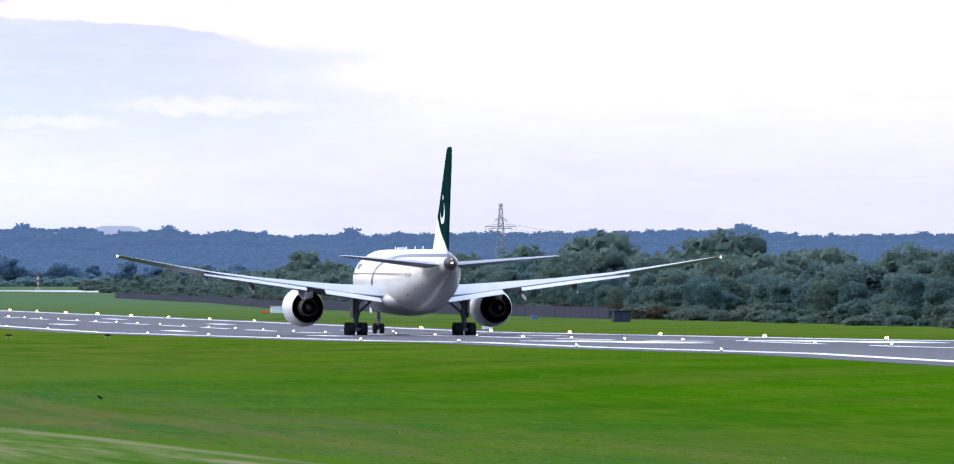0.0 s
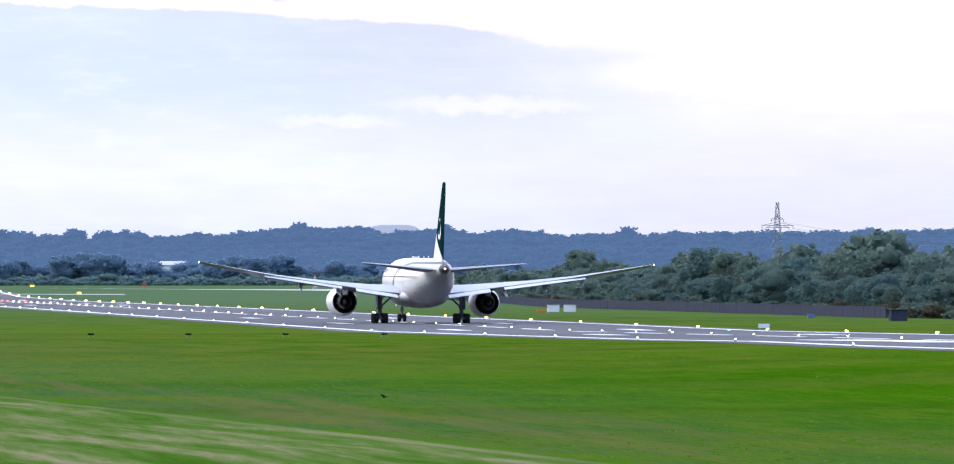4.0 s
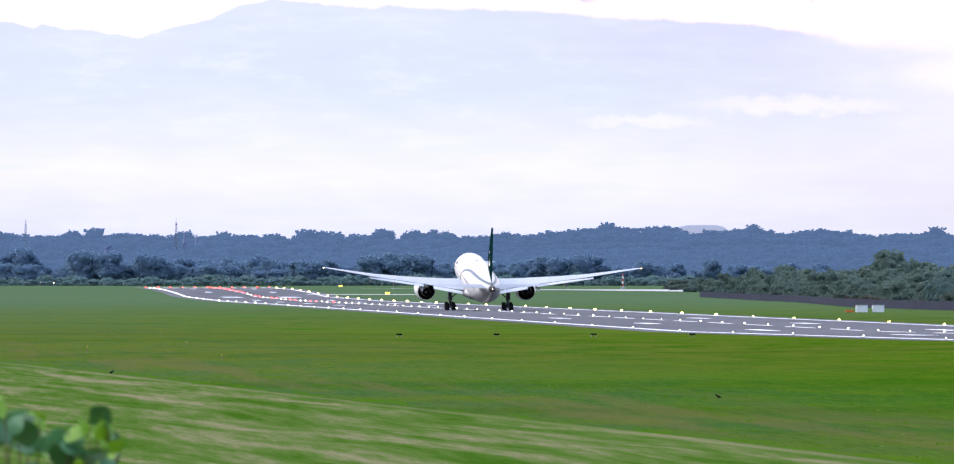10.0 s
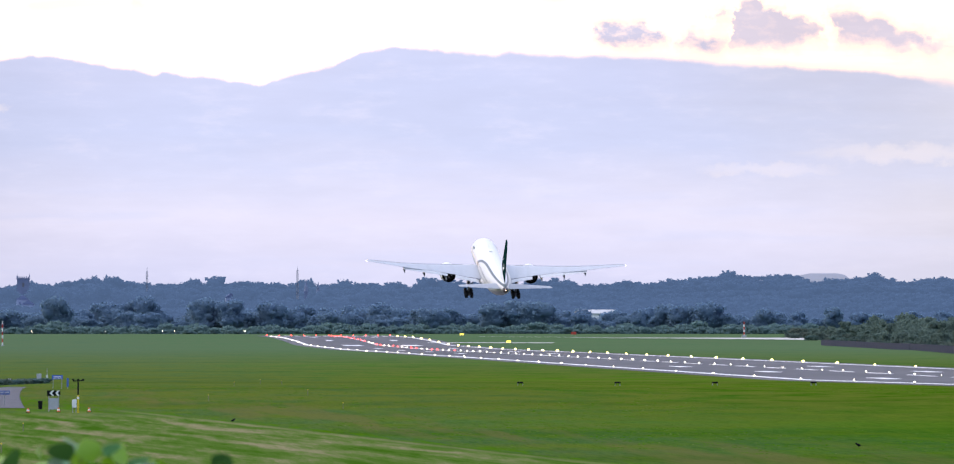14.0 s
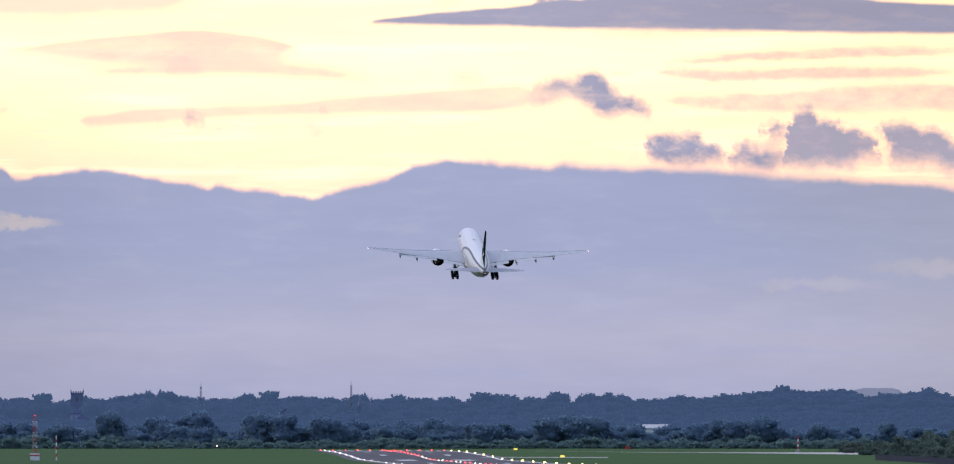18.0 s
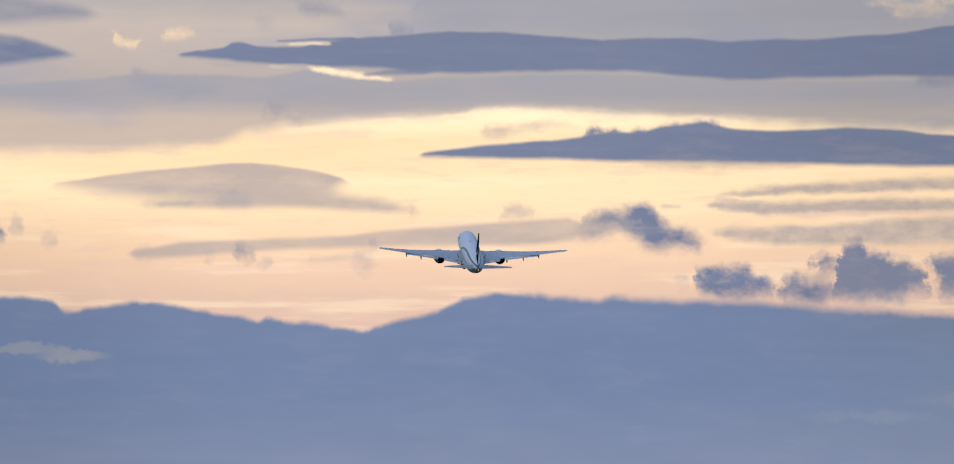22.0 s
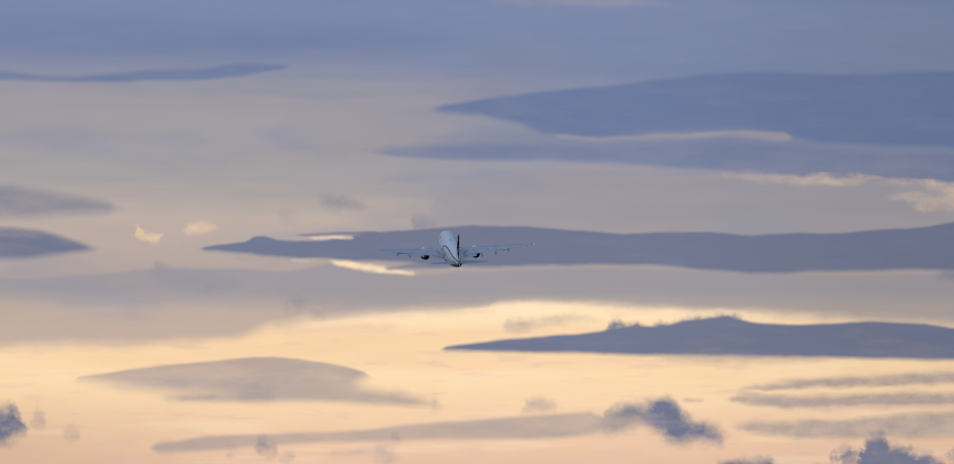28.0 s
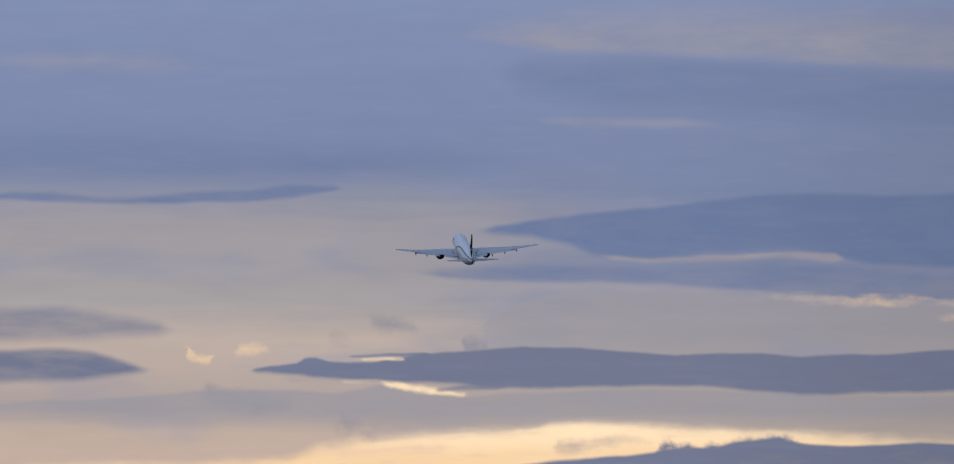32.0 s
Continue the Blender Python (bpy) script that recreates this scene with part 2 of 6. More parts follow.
    bank("slate", [(197, -368, -367), (247, -373, -369), (307, -377, -371), (367, -378, -370), (407, -376, -370)], rag=.5, opacity=(.85,), st=.04, sb=.04)
    bank("cream", [(217, -366, -365), (267, -369, -363), (327, -370, -365), (367, -369, -368)], kind="wisp", rag=.25, opacity=(.55,), st=.03, sb=.03)
    bank("slate", [(1267, -312, -310), (1297, -314, -300), (1327, -314, -296), (1387, -312, -300), (1447, -310, -306)], kind="puff", rag=.6, opacity=(.8,), st=.1, sb=.1)
    # the bright rim and the dark lens above the glow
    bank("cream", [(167, -218, -216), (287, -232, -222), (407, -242, -228), (507, -248, -232), (567, -260, -228), (627, -263, -224), (667, -261, -228), (727, -254, -234), (817, -249, -236), (917, -247, -234), (997, -244, -236), (1057, -243, -241)], kind="wisp", rag=.4, opacity=(.75,), st=.06, sb=.3)
    bank("rose", [(147, -210, -208), (227, -220, -208), (307, -224, -212), (387, -228, -214), (447, -224, -218)], [(687, -166, -165), (727, -169, -164), (797, -170, -164), (847, -167, -165)], kind="wisp", rag=.45, opacity=(.5, .6,), st=.1, sb=.1)
    bank("tan", [(567, -224, -220), (582, -232, -216), (607, -233, -216), (637, -231, -220), (672, -240, -224), (692, -238, -229), (727, -234, -230), (757, -232, -231)], kind="puff", rag=.4, opacity=(.85,), st=.07, sb=.09)
    bank("slate", [(452, -180, -179), (487, -188, -180), (527, -195, -179), (567, -200, -179), (627, -205, -178), (697, -210, -177), (739, -214, -175), (751, -217, -175), (775, -221, -174), (807, -222, -173), (830, -222, -173), (847, -223, -172), (877, -231, -171), (917, -234, -170), (935, -237, -170), (955, -237, -170), (967, -231, -169), (997, -227, -168), (1067, -224, -168), (1127, -227, -168), (1177, -230, -166), (1267, -226, -164), (1307, -220, -164), (1367, -216, -164), (1517, -208, -162), (1667, -188, -162), (1747, -172, -170)], kind="lens", st=.05, sb=.08)
    bank("slate", [(735, -212, -206), (752, -226, -205), (768, -232, -205), (784, -225, -205), (800, -233, -205), (816, -223, -205), (832, -233, -205), (852, -226, -205), (877, -234, -206), (902, -238, -206), (927, -244, -208), (952, -246, -208), (972, -238, -208), (997, -226, -212)], kind="puff", rag=.55, opacity=(.92,), st=.06, sb=.12)
    bank("tan", [(255, -12, -10), (297, -17, -9), (347, -20, -11), (382, -22, -14), (399, -20, -18)], [(777, -172, -170), (847, -174, -164), (917, -174, -158), (1007, -172, -160), (1097, -170, -162), (1187, -167, -165)], kind="wisp", rag=.45, opacity=(.8, .6,), st=.08, sb=.105)
    # tan lenses in the glow
    bank("tan", [(-153, -137, -136), (-123, -139, -133), (-83, -144, -126), (-33, -151, -118), (27, -159, -110), (67, -162, -105), (107, -165, -101), (167, -171, -99), (197, -172, -99), (237, -169, -100), (287, -162, -103), (327, -154, -114), (352, -147, -132), (379, -140, -139)], rag=.5, opacity=(.92,), st=.05, sb=.3)
    bank("tan", [(-13, -101, -99), (27, -106, -97), (87, -110, -97), (167, -120, -97), (247, -130, -99), (307, -130, -95), (367, -120, -91), (427, -108, -89), (467, -98, -88), (483, -90, -88)], rag=.5, opacity=(.85,), st=.2, sb=.12)
    bank("wisp", [(-7, -24, -22), (12, -31, -16), (29, -32, -15), (47, -26, -20)], [(72, -134, -132), (85, -140, -126), (102, -138, -128), (115, -132, -130)], [(127, -112, -110), (147, -119, -101), (172, -122, -99), (197, -118, -101), (215, -110, -106)], [(382, -104, -102), (397, -116, -100), (417, -118, -98), (437, -110, -100), (447, -104, -102)], [(457, -102, -98), (463, -104, -84), (471, -102, -84), (479, -98, -92)], [(599, -88, -86), (611, -101, -82), (629, -106, -80), (649, -102, -78), (665, -92, -80), (675, -84, -82)], kind="puff", rag=.6, opacity=(.45, .18, .42, .3, .45, .62,), st=.135, sb=.133)
    bank("wisp", [(7, -101, -100), (47, -107, -99), (97, -108, -100), (147, -105, -101)], kind="wisp", rag=.4, opacity=(.4,), st=.08, sb=.06)
    bank("rose", [(-233, -104, -102), (-203, -110, -98), (-173, -106, -100), (-143, -100, -96), (-103, -100, -98)], kind="wisp", rag=.6, opacity=(.5,), st=.1, sb=.1)
    bank("tan", [(-21, -23, -20), (7, -30, -15), (37, -34, -14), (77, -42, -16), (127, -44, -19), (217, -47, -25), (287, -49, -29), (367, -53, -31), (417, -60, -33), (467, -64, -34), (527, -68, -34), (587, -73, -34), (667, -78, -36), (727, -81, -42), (767, -76, -52)], rag=.5, opacity=(.85,), st=.08, sb=.1)
    bank("wisp", [(112, -26, -22), (123, -30, -10), (135, -22, -12), (143, -18, -16)], [(203, -10, -8), (215, -18, 0), (227, -18, 2), (239, -8, -4)], [(379, -36, -32), (391, -44, -26), (407, -47, -28), (423, -40, -32)], [(889, 18, 26), (901, 12, 32), (917, 16, 30), (925, 22, 24)], kind="puff", rag=.73, opacity=(.35, .5, .5, .35,), st=.12, sb=.12)
    bank("slate", [(-313, -70, -30), (-273, -84, -26), (-233, -94, -28), (-219, -86, -38), (-205, -68, -48), (-197, -60, -56)], [(163, -24, -22), (175, -33, -12), (191, -34, -10), (205, -26, -14), (213, -20, -18)], kind="puff", rag=.7, opacity=(.92, .7,), st=.105, sb=.15)
    bank("wisp", [(-205, -72, -68), (-191, -82, -54), (-179, -76, -50), (-167, -62, -58)], [(-149, -46, -42), (-135, -56, -36), (-123, -54, -32), (-111, -44, -40)], [(352, -10, -6), (371, -24, -2), (387, -22, 8), (403, -10, 6), (417, -2, 2)], kind="puff", rag=.83, opacity=(.4, .5, .32,), st=.157, sb=.157)
    bank("rose", [(-33, 6, 8), (67, 4, 10), (187, 2, 8), (307, -2, 4), (407, 2, 4)], kind="wisp", rag=.4, opacity=(.6,), st=.05, sb=.06)
    bank("rose", [(607, -10, -8), (697, -16, -2), (787, -20, -4), (827, -12, -8)], kind="wisp", rag=.6, opacity=(.35,), st=.1, sb=.1)
    bank("tan", [(907, -111, -110), (967, -119, -113), (1017, -130, -116), (1087, -138, -119), (1167, -141, -121), (1267, -146, -123), (1367, -148, -125), (1567, -140, -130)], kind="wisp", rag=.5, opacity=(.9,), st=.1, sb=.07)
    bank("tan", [(907, -102, -100), (967, -110, -94), (1047, -107, -85), (1147, -110, -87), (1247, -114, -89), (1367, -112, -92), (1567, -104, -100)], kind="wisp", rag=.5, opacity=(.95,), st=.09, sb=.08)
    bank("tan", [(852, -100, -99), (877, -104, -97), (907, -102, -97), (927, -99, -98)], kind="wisp", rag=.4, opacity=(.7,), st=.05, sb=.05)
    bank("rose", [(1007, -90, -88), (1107, -88, -80), (1227, -94, -84), (1335, -92, -84), (1517, -88, -86)], kind="wisp", rag=.4, opacity=(.7,), st=.05, sb=.06)
    bank("tan", [(927, -60, -56), (987, -66, -44), (1067, -67, -36), (1147, -70, -35), (1237, -78, -35), (1335, -84, -37), (1517, -80, -40), (1667, -65, -60)], kind="wisp", rag=.5, opacity=(.85,), st=.1, sb=.1)
    # heaps above the deck
    bank("tan", [(712, -58, -52), (737, -72, -42), (767, -80, -50), (817, -80, -52), (867, -70, -58)], kind="puff", rag=.6, opacity=(.6,), st=.15, sb=.15)
    bank("heap", [(1150, 36, 46), (1160, 10, 60), (1168, -24, 62), (1176, -36, 63), (1204, -42, 63), (1212, -30, 62), (1226, -22, 62), (1244, -27, 62), (1256, -16, 60), (1274, -17, 58), (1290, -4, 50), (1306, 8, 46), (1317, 24, 32)], kind="puff", rag=.95, st=.11, sb=.2)
    bank("heap", [(1307, -10, -4), (1321, -24, 12), (1342, -28, 46), (1377, -18, 58), (1427, 2, 64), (1477, 22, 66), (1527, 34, 62), (1567, 48, 56)], kind="puff", rag=.95, st=.12, sb=.2)

    # thin drifting streaks over everything that lies above the deck
    base = wmix(wm("MULTIPLY", wsmooth(fine, 0.02, 0.32), 0.07), base, SKY["mauve"])
    base = wmix(wm("MULTIPLY", wsmooth(streak, 0.05, 0.35), 0.10), base, SKY["blue"])

    # the low deck with its bumpy upper edge
    x01 = wm("MULTIPLY_ADD", U, 1 / 19.2, 3.53 / 19.2)
    edge = wred(wramp(x01, [((x + 3.53) / 19.2, ((y + 1.0) / 3.0,) * 3) for x, y in DECK_EDGE]))
    edge = wm("MULTIPLY_ADD", edge, 3.0, -1.0)
    edge = wm("MULTIPLY_ADD", wm("MAXIMUM", wm("SUBTRACT", U, 15.6), 0.0), -.22, edge)
    dv = wm("SUBTRACT", wm("MULTIPLY_ADD", puff_edge, 0.10, V), edge)
    far_right = wsmooth(U, 14.0, 19.0)
    deck_mask = wsmooth(dv, wm("MULTIPLY_ADD", far_right, -1.3, -.05), wm("MULTIPLY_ADD", far_right, 1.0, wm("MULTIPLY_ADD", wsmooth(U, 5.5, 8.0), .07, .07)))
    deck = wramp(wm("MULTIPLY_ADD", wm("MULTIPLY_ADD", broad, 0.8, V), 1 / 5.0, 0.0),
                 [(0.0, SKY["deck_top"]), (0.4, SKY["deck_mid"]), (0.66, SKY["deck_warm"]), (0.95, SKY["deck_low"])])
    deck = wmix(wm("MULTIPLY", wsmooth(streak, 0.0, 0.3), 0.35), deck, SKY["deck_top"])
    deck = wmix(wm("MULTIPLY", wsmooth(grain, 0.0, 0.3), 0.35), deck, SKY["deck_warm"])
    deck = wmix(wm("MULTIPLY", wsmooth(wm("SUBTRACT", dv, wm("MULTIPLY", wave, 1.2)), .9, .05), .35), deck, SKY["deck_rim"])
    # the deck thins towards the right of the runway
    thin = wsmooth(wm("MULTIPLY_ADD", broad, 5.0, U), 9.0, 20.0)
    bright = wm("MULTIPLY", wsmooth(U, 13.5, 19.0), wsmooth(V, 3.8, .6))
    deck = wmix(wm("MULTIPLY", thin, 0.75), deck, wmix(bright, SKY["veil"], SKY["veil_high"]))
    for cx, cy, a, b, o in DECK_GAPS:
        dx = wm("MULTIPLY_ADD", U, 1 / a, -cx / a)
        dy = wm("MULTIPLY_ADD", wm("MULTIPLY_ADD", puff, 0.35, V), 1 / b, -cy / b)
        r = wm("ADD", wm("MULTIPLY", dx, dx), wm("MULTIPLY", dy, dy))
        deck = wmix(wm("MULTIPLY", wsmooth(wm("MULTIPLY_ADD", grain, 1.6, r), 1.2, -.1), o), deck, SKY["gap"])
    base = wmix(deck_mask, base, deck)

    tone = wm("MULTIPLY_ADD", grain, .08, wm("MULTIPLY_ADD", streak, .09, wm("MULTIPLY_ADD", fine, .03, 1.0)))
    tone = wm("MULTIPLY_ADD", wm("MULTIPLY", wsmooth(U, 2.5, -2.5), wsmooth(V, -1.6, -.2)), -.13, tone)
    tone = wm("MULTIPLY_ADD", wm("MULTIPLY", wsmooth(U, 7.5, 13.5), wsmooth(V, 3.0, -1.0)), -.12, tone)
    shade = wnode("ShaderNodeVectorMath")
    shade.operation = "SCALE"
    put(shade.inputs[0], base)
    put(shade.inputs["Scale"], tone)
    base = shade.outputs[0]

    # away from the sunset the cover is even, and the clear sky shows faintly through it
    nish = wnode("ShaderNodeTexSky")
    nish.sky_type = "NISHITA"
    nish.sun_disc = False
    nish.sun_elevation, nish.sun_rotation = radians(24), radians(-40)
    dim = wnode("ShaderNodeVectorMath")
    dim.operation = "SCALE"
    put(dim.inputs[0], nish.outputs[0])
    dim.inputs["Scale"].default_value = 0.08
    back = wsmooth(sep.outputs[1], 0.75, -0.1)
    base = wmix(wm("MULTIPLY", back, 0.95), base, wmix(wsmooth(el, .0, .6), SKY["east_low"], SKY["east"]))
    cover = wmix(0.75, dim.outputs[0], SKY["overhead"])
    base = wmix(wsmooth(el, .12, .95), base, cover)
    bg = wnode("ShaderNodeBackground")
    put(bg.inputs[0], base)
    bg.inputs[1].default_value = 1.0
    out = wnode("ShaderNodeOutputWorld")
    WT.links.new(bg.outputs[0], out.inputs[0])


SKY = dict(blue=(.195, .255, .43), mauve=(.365, .34, .37), mauve_warm=(.42, .36, .355),
           gold=(.95, .67, .41), yellow=(.99, .715, .45), peach=(.85, .57, .40), pink=(.70, .47, .37), cream=(1.06, .81, .54), rose=(.80, .53, .43),
           slate=(.168, .19, .288), heap=(.200, .212, .300), slate_blue=(.145, .195, .35), tan=(.49, .39, .35), wisp=(.235, .245, .33), haze=(.33, .315, .36),
           deck_top=(.154, .198, .332), deck_mid=(.158, .203, .334), deck_warm=(.202, .232, .345), deck_low=(.160, .196, .322), deck_rim=(.172, .210, .336),
           veil=(.172, .194, .250), veil_high=(.275, .29, .31), gap=(.33, .32, .335), overhead=(.34, .46, .72), east=(.115, .205, .44), east_low=(.062, .108, .22))

SHEET_EDGE = [(-3.53, -1.84), (-2.33, -1.87), (-1.33, -1.91), (-0.33, -1.91), (0.67, -1.97), (1.37, -2.04), (1.87, -2.19), (2.67, -2.31), (3.67, -2.41), (4.67, -2.47), (5.57, -2.52), (5.77, -2.61), (6.67, -2.62), (7.67, -2.52), (8.67, -2.47), (10.17, -2.42), (10.87, -2.36), (13.35, -2.25), (15.67, -2.2)]
DECK_EDGE = [(-3.53, 0.42), (-2.33, 0.48), (-1.73, 0.5), (-1.25, 0.56), (-1.11, 0.72), (-0.85, 0.74), (-0.73, 0.67), (-0.33, 0.61), (0.07, 0.55), (0.57, 0.61), (1.17, 0.72), (1.97, 0.84), (2.13, 0.9), (2.27, 0.8), (2.57, 0.9), (3.07, 0.92), (3.47, 1), (3.79, 1.06), (4.17, 0.94), (4.67, 0.82), (5.12, 0.7), (5.33, 0.59), (5.49, 0.5), (5.97, 0.43), (6.57, 0.42), (7.72, 0.51), (7.97, 0.44), (8.27, 0.48), (10.27, 0.55), (11.87, 0.68), (13.37, 0.74), (15.67, 0.95)]
DECK_GAPS = [(-1.7, 1.34, .7, .10, .5), (-.95, 1.46, .7, .12, .6), (14.6, 2.2, 1.9, .18, .22), (12.2, 2.45, 1.2, .12, .16), (18.5, 1.7, 2.4, .4, .2)]
build_world()

# faint light through the cover, high on the left of the runway
sun_data = bpy.data.lights.new("sun", "SUN")
sun_data.energy, sun_data.angle, sun_data.color = 0.5, radians(40), (.95, .97, 1.0)
sun = new("sun", sun_data)
sun.matrix_world = look((-330, 70, 250), (0, 0, 0))

# ---- materials ----
class Mat:
    """A small builder for procedural materials."""

    def __init__(self, name, rough=0.6, metal=0.0):
        self.m = bpy.data.materials.new(name)
        self.m.use_nodes = True
        self.t = self.m.node_tree
        self.b = self.t.nodes["Principled BSDF"]
        self.b.inputs["Roughness"].default_value = rough
        self.b.inputs["Metallic"].default_value = metal
        self.pos = None

    def node(self, kind):
        return self.t.nodes.new(kind)

    def put(self, sock, v):
        if isinstance(v, bpy.types.NodeSocket):
            self.t.links.new(v, sock)
        else:
            sock.default_value = v

    def xyz(self):
        if self.pos is None:
            c = self.node("ShaderNodeTexCoord")
            s = self.node("ShaderNodeSeparateXYZ")
            self.put(s.inputs[0], c.outputs["Object"])
            self.pos = (c.outputs["Object"], s.outputs[0], s.outputs[1], s.outputs[2])
        return self.pos

    def math(self, op, a, b=0.0, c=0.0):
        n = self.node("ShaderNodeMath")
        n.operation = op
        for i, v in enumerate((a, b, c)):
            self.put(n.inputs[i], v)
        return n.outputs[0]

    def smooth(self, v, lo, hi):
        n = self.node("ShaderNodeMapRange")
        n.interpolation_type = "SMOOTHSTEP"
        for i, x in enumerate((v, lo, hi, 0.0, 1.0)):
            self.put(n.inputs[i], x)
        return n.outputs[0]

    def noise(self, scale, detail=4.0, rough=0.55, stretch=(1, 1, 1)):
        mp = self.node("ShaderNodeMapping")
        mp.inputs["Scale"].default_value = stretch
        self.put(mp.inputs[0], self.xyz()[0])
        n = self.node("ShaderNodeTexNoise")
        self.put(n.inputs["Vector"], mp.outputs[0])
        n.inputs["Scale"].default_value = scale
        n.inputs["Detail"].default_value = detail
        n.inputs["Roughness"].default_value = rough
        return n.outputs["Fac"]

    def mix(self, fac, a, b):
        n = self.node("ShaderNodeMix")
        n.data_type = "RGBA"
        self.put(n.inputs[0], fac)
        for i, v in ((6, a), (7, b)):
            self.put(n.inputs[i], v if isinstance(v, bpy.types.NodeSocket) else (*v, 1))
        return n.outputs[2]

    def color(self, v):
        self.put(self.b.inputs["Base Color"], v if isinstance(v, bpy.types.NodeSocket) else (*v, 1))
        return self

    def bump(self, height, strength=0.3, distance=0.05):
        n = self.node("ShaderNodeBump")
        n.inputs["Strength"].default_value = strength
        n.inputs["Distance"].default_value = distance
        self.put(n.inputs["Height"], height)
        self.put(self.b.inputs["Normal"], n.outputs[0])
        return self

    def glow(self, color, strength):
        self.b.inputs["Emission Color"].default_value = (*color, 1)
        self.b.inputs["Emission Strength"].default_value = strength
        return self

    def random(self):
        return self.node("ShaderNodeObjectInfo").outputs["Random"]


def plain(name, color, rough=0.6, metal=0.0, grain=0.15, scale=8.0):
    k = Mat(name, rough, metal)
    if rough > .7:
        k.b.inputs["Specular IOR Level"].default_value = 0.05
    f = k.noise(scale)
    k.color(k.mix(f, tuple(c * (1 - grain) for c in color), tuple(min(1.0, c * (1 + grain)) for c in color)))
    return k.m


def glowing(name, color, strength):
    return Mat(name, 0.3).color(color).glow(color, strength).m


def make_grass():
    k = Mat("airfield_grass", 0.9)
    _, x, y, z = k.xyz()
    big = k.noise(0.012, 3, 0.5, (1, .5, 1))
    mid = k.noise(0.22, 4, 0.6, (1, .22, 1))
    small = k.noise(1.3, 4, 0.65, (1, .05, 1))
    c = k.mix(k.smooth(big, .35, .65), GRASS["deep"], GRASS["fresh"])
    lush = k.smooth(k.math("MULTIPLY_ADD", k.math("SUBTRACT", big, .5), 30.0, x), 18.0, 62.0)
    c = k.mix(k.math("SUBTRACT", 1.0, lush), c, k.mix(k.smooth(big, .35, .65), GRASS["dull"], GRASS["dull_fresh"]))
    c = k.mix(k.math("MULTIPLY", k.smooth(mid, .42, .68), .65), c, GRASS["dry_green"])
    c = k.mix(k.math("MULTIPLY", k.smooth(small, .45, .72), .4), c, GRASS["dark"])
    fine = k.noise(4.5, 3, 0.6, (1, .04, 1))
    band = k.noise(0.028, 3, 0.55, (.45, 1, 1))
    c = k.mix(k.math("MULTIPLY", k.smooth(band, .46, .60), .3), c, GRASS["olive"])
    wide = k.noise(0.011, 2, 0.5, (.25, 1, 1))
    c = k.mix(k.math("MULTIPLY", k.smooth(wide, .52, .66), .5), c, GRASS["dark"])
    c = k.mix(k.math("MULTIPLY", k.smooth(fine, .46, .70), .4), c, GRASS["dark"])
    c = k.mix(k.math("MULTIPLY", k.smooth(fine, .50, .30), .45), c, GRASS["dry_green"])
    grit = k.noise(11.0, 2, 0.6, (1, .06, 1))
    c = k.mix(k.math("MULTIPLY", k.smooth(grit, .5, .72), .45), c, GRASS["dark"])
    # rougher olive sward along the strip between the mown part and the runway
    olive = k.math("MULTIPLY", k.smooth(y, 420, 620), .55)
    c = k.mix(k.math("MULTIPLY", olive, k.smooth(mid, .3, .6)), c, GRASS["olive"])
    # haze over the far grass, painted into its colour along y
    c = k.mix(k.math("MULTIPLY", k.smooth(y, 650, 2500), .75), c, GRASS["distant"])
    # mown hay strip with rows of dry cuttings
    line = k.math("SUBTRACT", x, k.math("MULTIPLY_ADD", y, -0.09, 8.3 + 511 * 0.09))
    patch = k.noise(0.30, 3, 0.55, (1, .035, 1))
    s = k.math("MULTIPLY_ADD", k.math("SUBTRACT", mid, .5), 1.2, line)
    mown = k.smooth(s, .2, -.2)
    # brownish seed heads and fresh clumps beside the strip
    beside = k.math("MULTIPLY", k.smooth(line, .5, 4.0), k.smooth(line, 24.0, 8.0))
    c = k.mix(k.math("MULTIPLY", k.math("MULTIPLY", k.smooth(patch, .46, .62), beside), .5), c, GRASS["seed"])
    c = k.mix(k.math("MULTIPLY", k.math("MULTIPLY", k.smooth(small, .42, .6), k.smooth(line, 2.6, .3)), .6), c, GRASS["fresh"])
    bend = k.math("MULTIPLY_ADD", k.math("SUBTRACT", k.noise(0.05, 2, 0.5, (1, .35, 1)), .5), 7.0, s)
    cx = k.node("ShaderNodeCombineXYZ")
    k.put(cx.inputs[0], k.math("MULTIPLY", bend, .50))
    k.put(cx.inputs[1], k.math("MULTIPLY", y, .022))
    st = k.node("ShaderNodeTexNoise")
    k.put(st.inputs["Vector"], cx.outputs[0])
    st.inputs["Scale"].default_value, st.inputs["Detail"].default_value, st.inputs["Roughness"].default_value = 1.0, 5.0, .58
    swath = k.math("SINE", k.math("MULTIPLY", bend, 1.5))
    hay = k.math("MULTIPLY_ADD", swath, .045, st.outputs["Fac"])
    hay = k.math("MULTIPLY_ADD", k.math("SUBTRACT", patch, .5), .34, hay)
    hay = k.math("MULTIPLY_ADD", k.math("SUBTRACT", small, .5), .42, hay)
    hay = k.math("MULTIPLY_ADD", k.math("SUBTRACT", fine, .5), .30, hay)
    rows = k.smooth(hay, .42, .78)
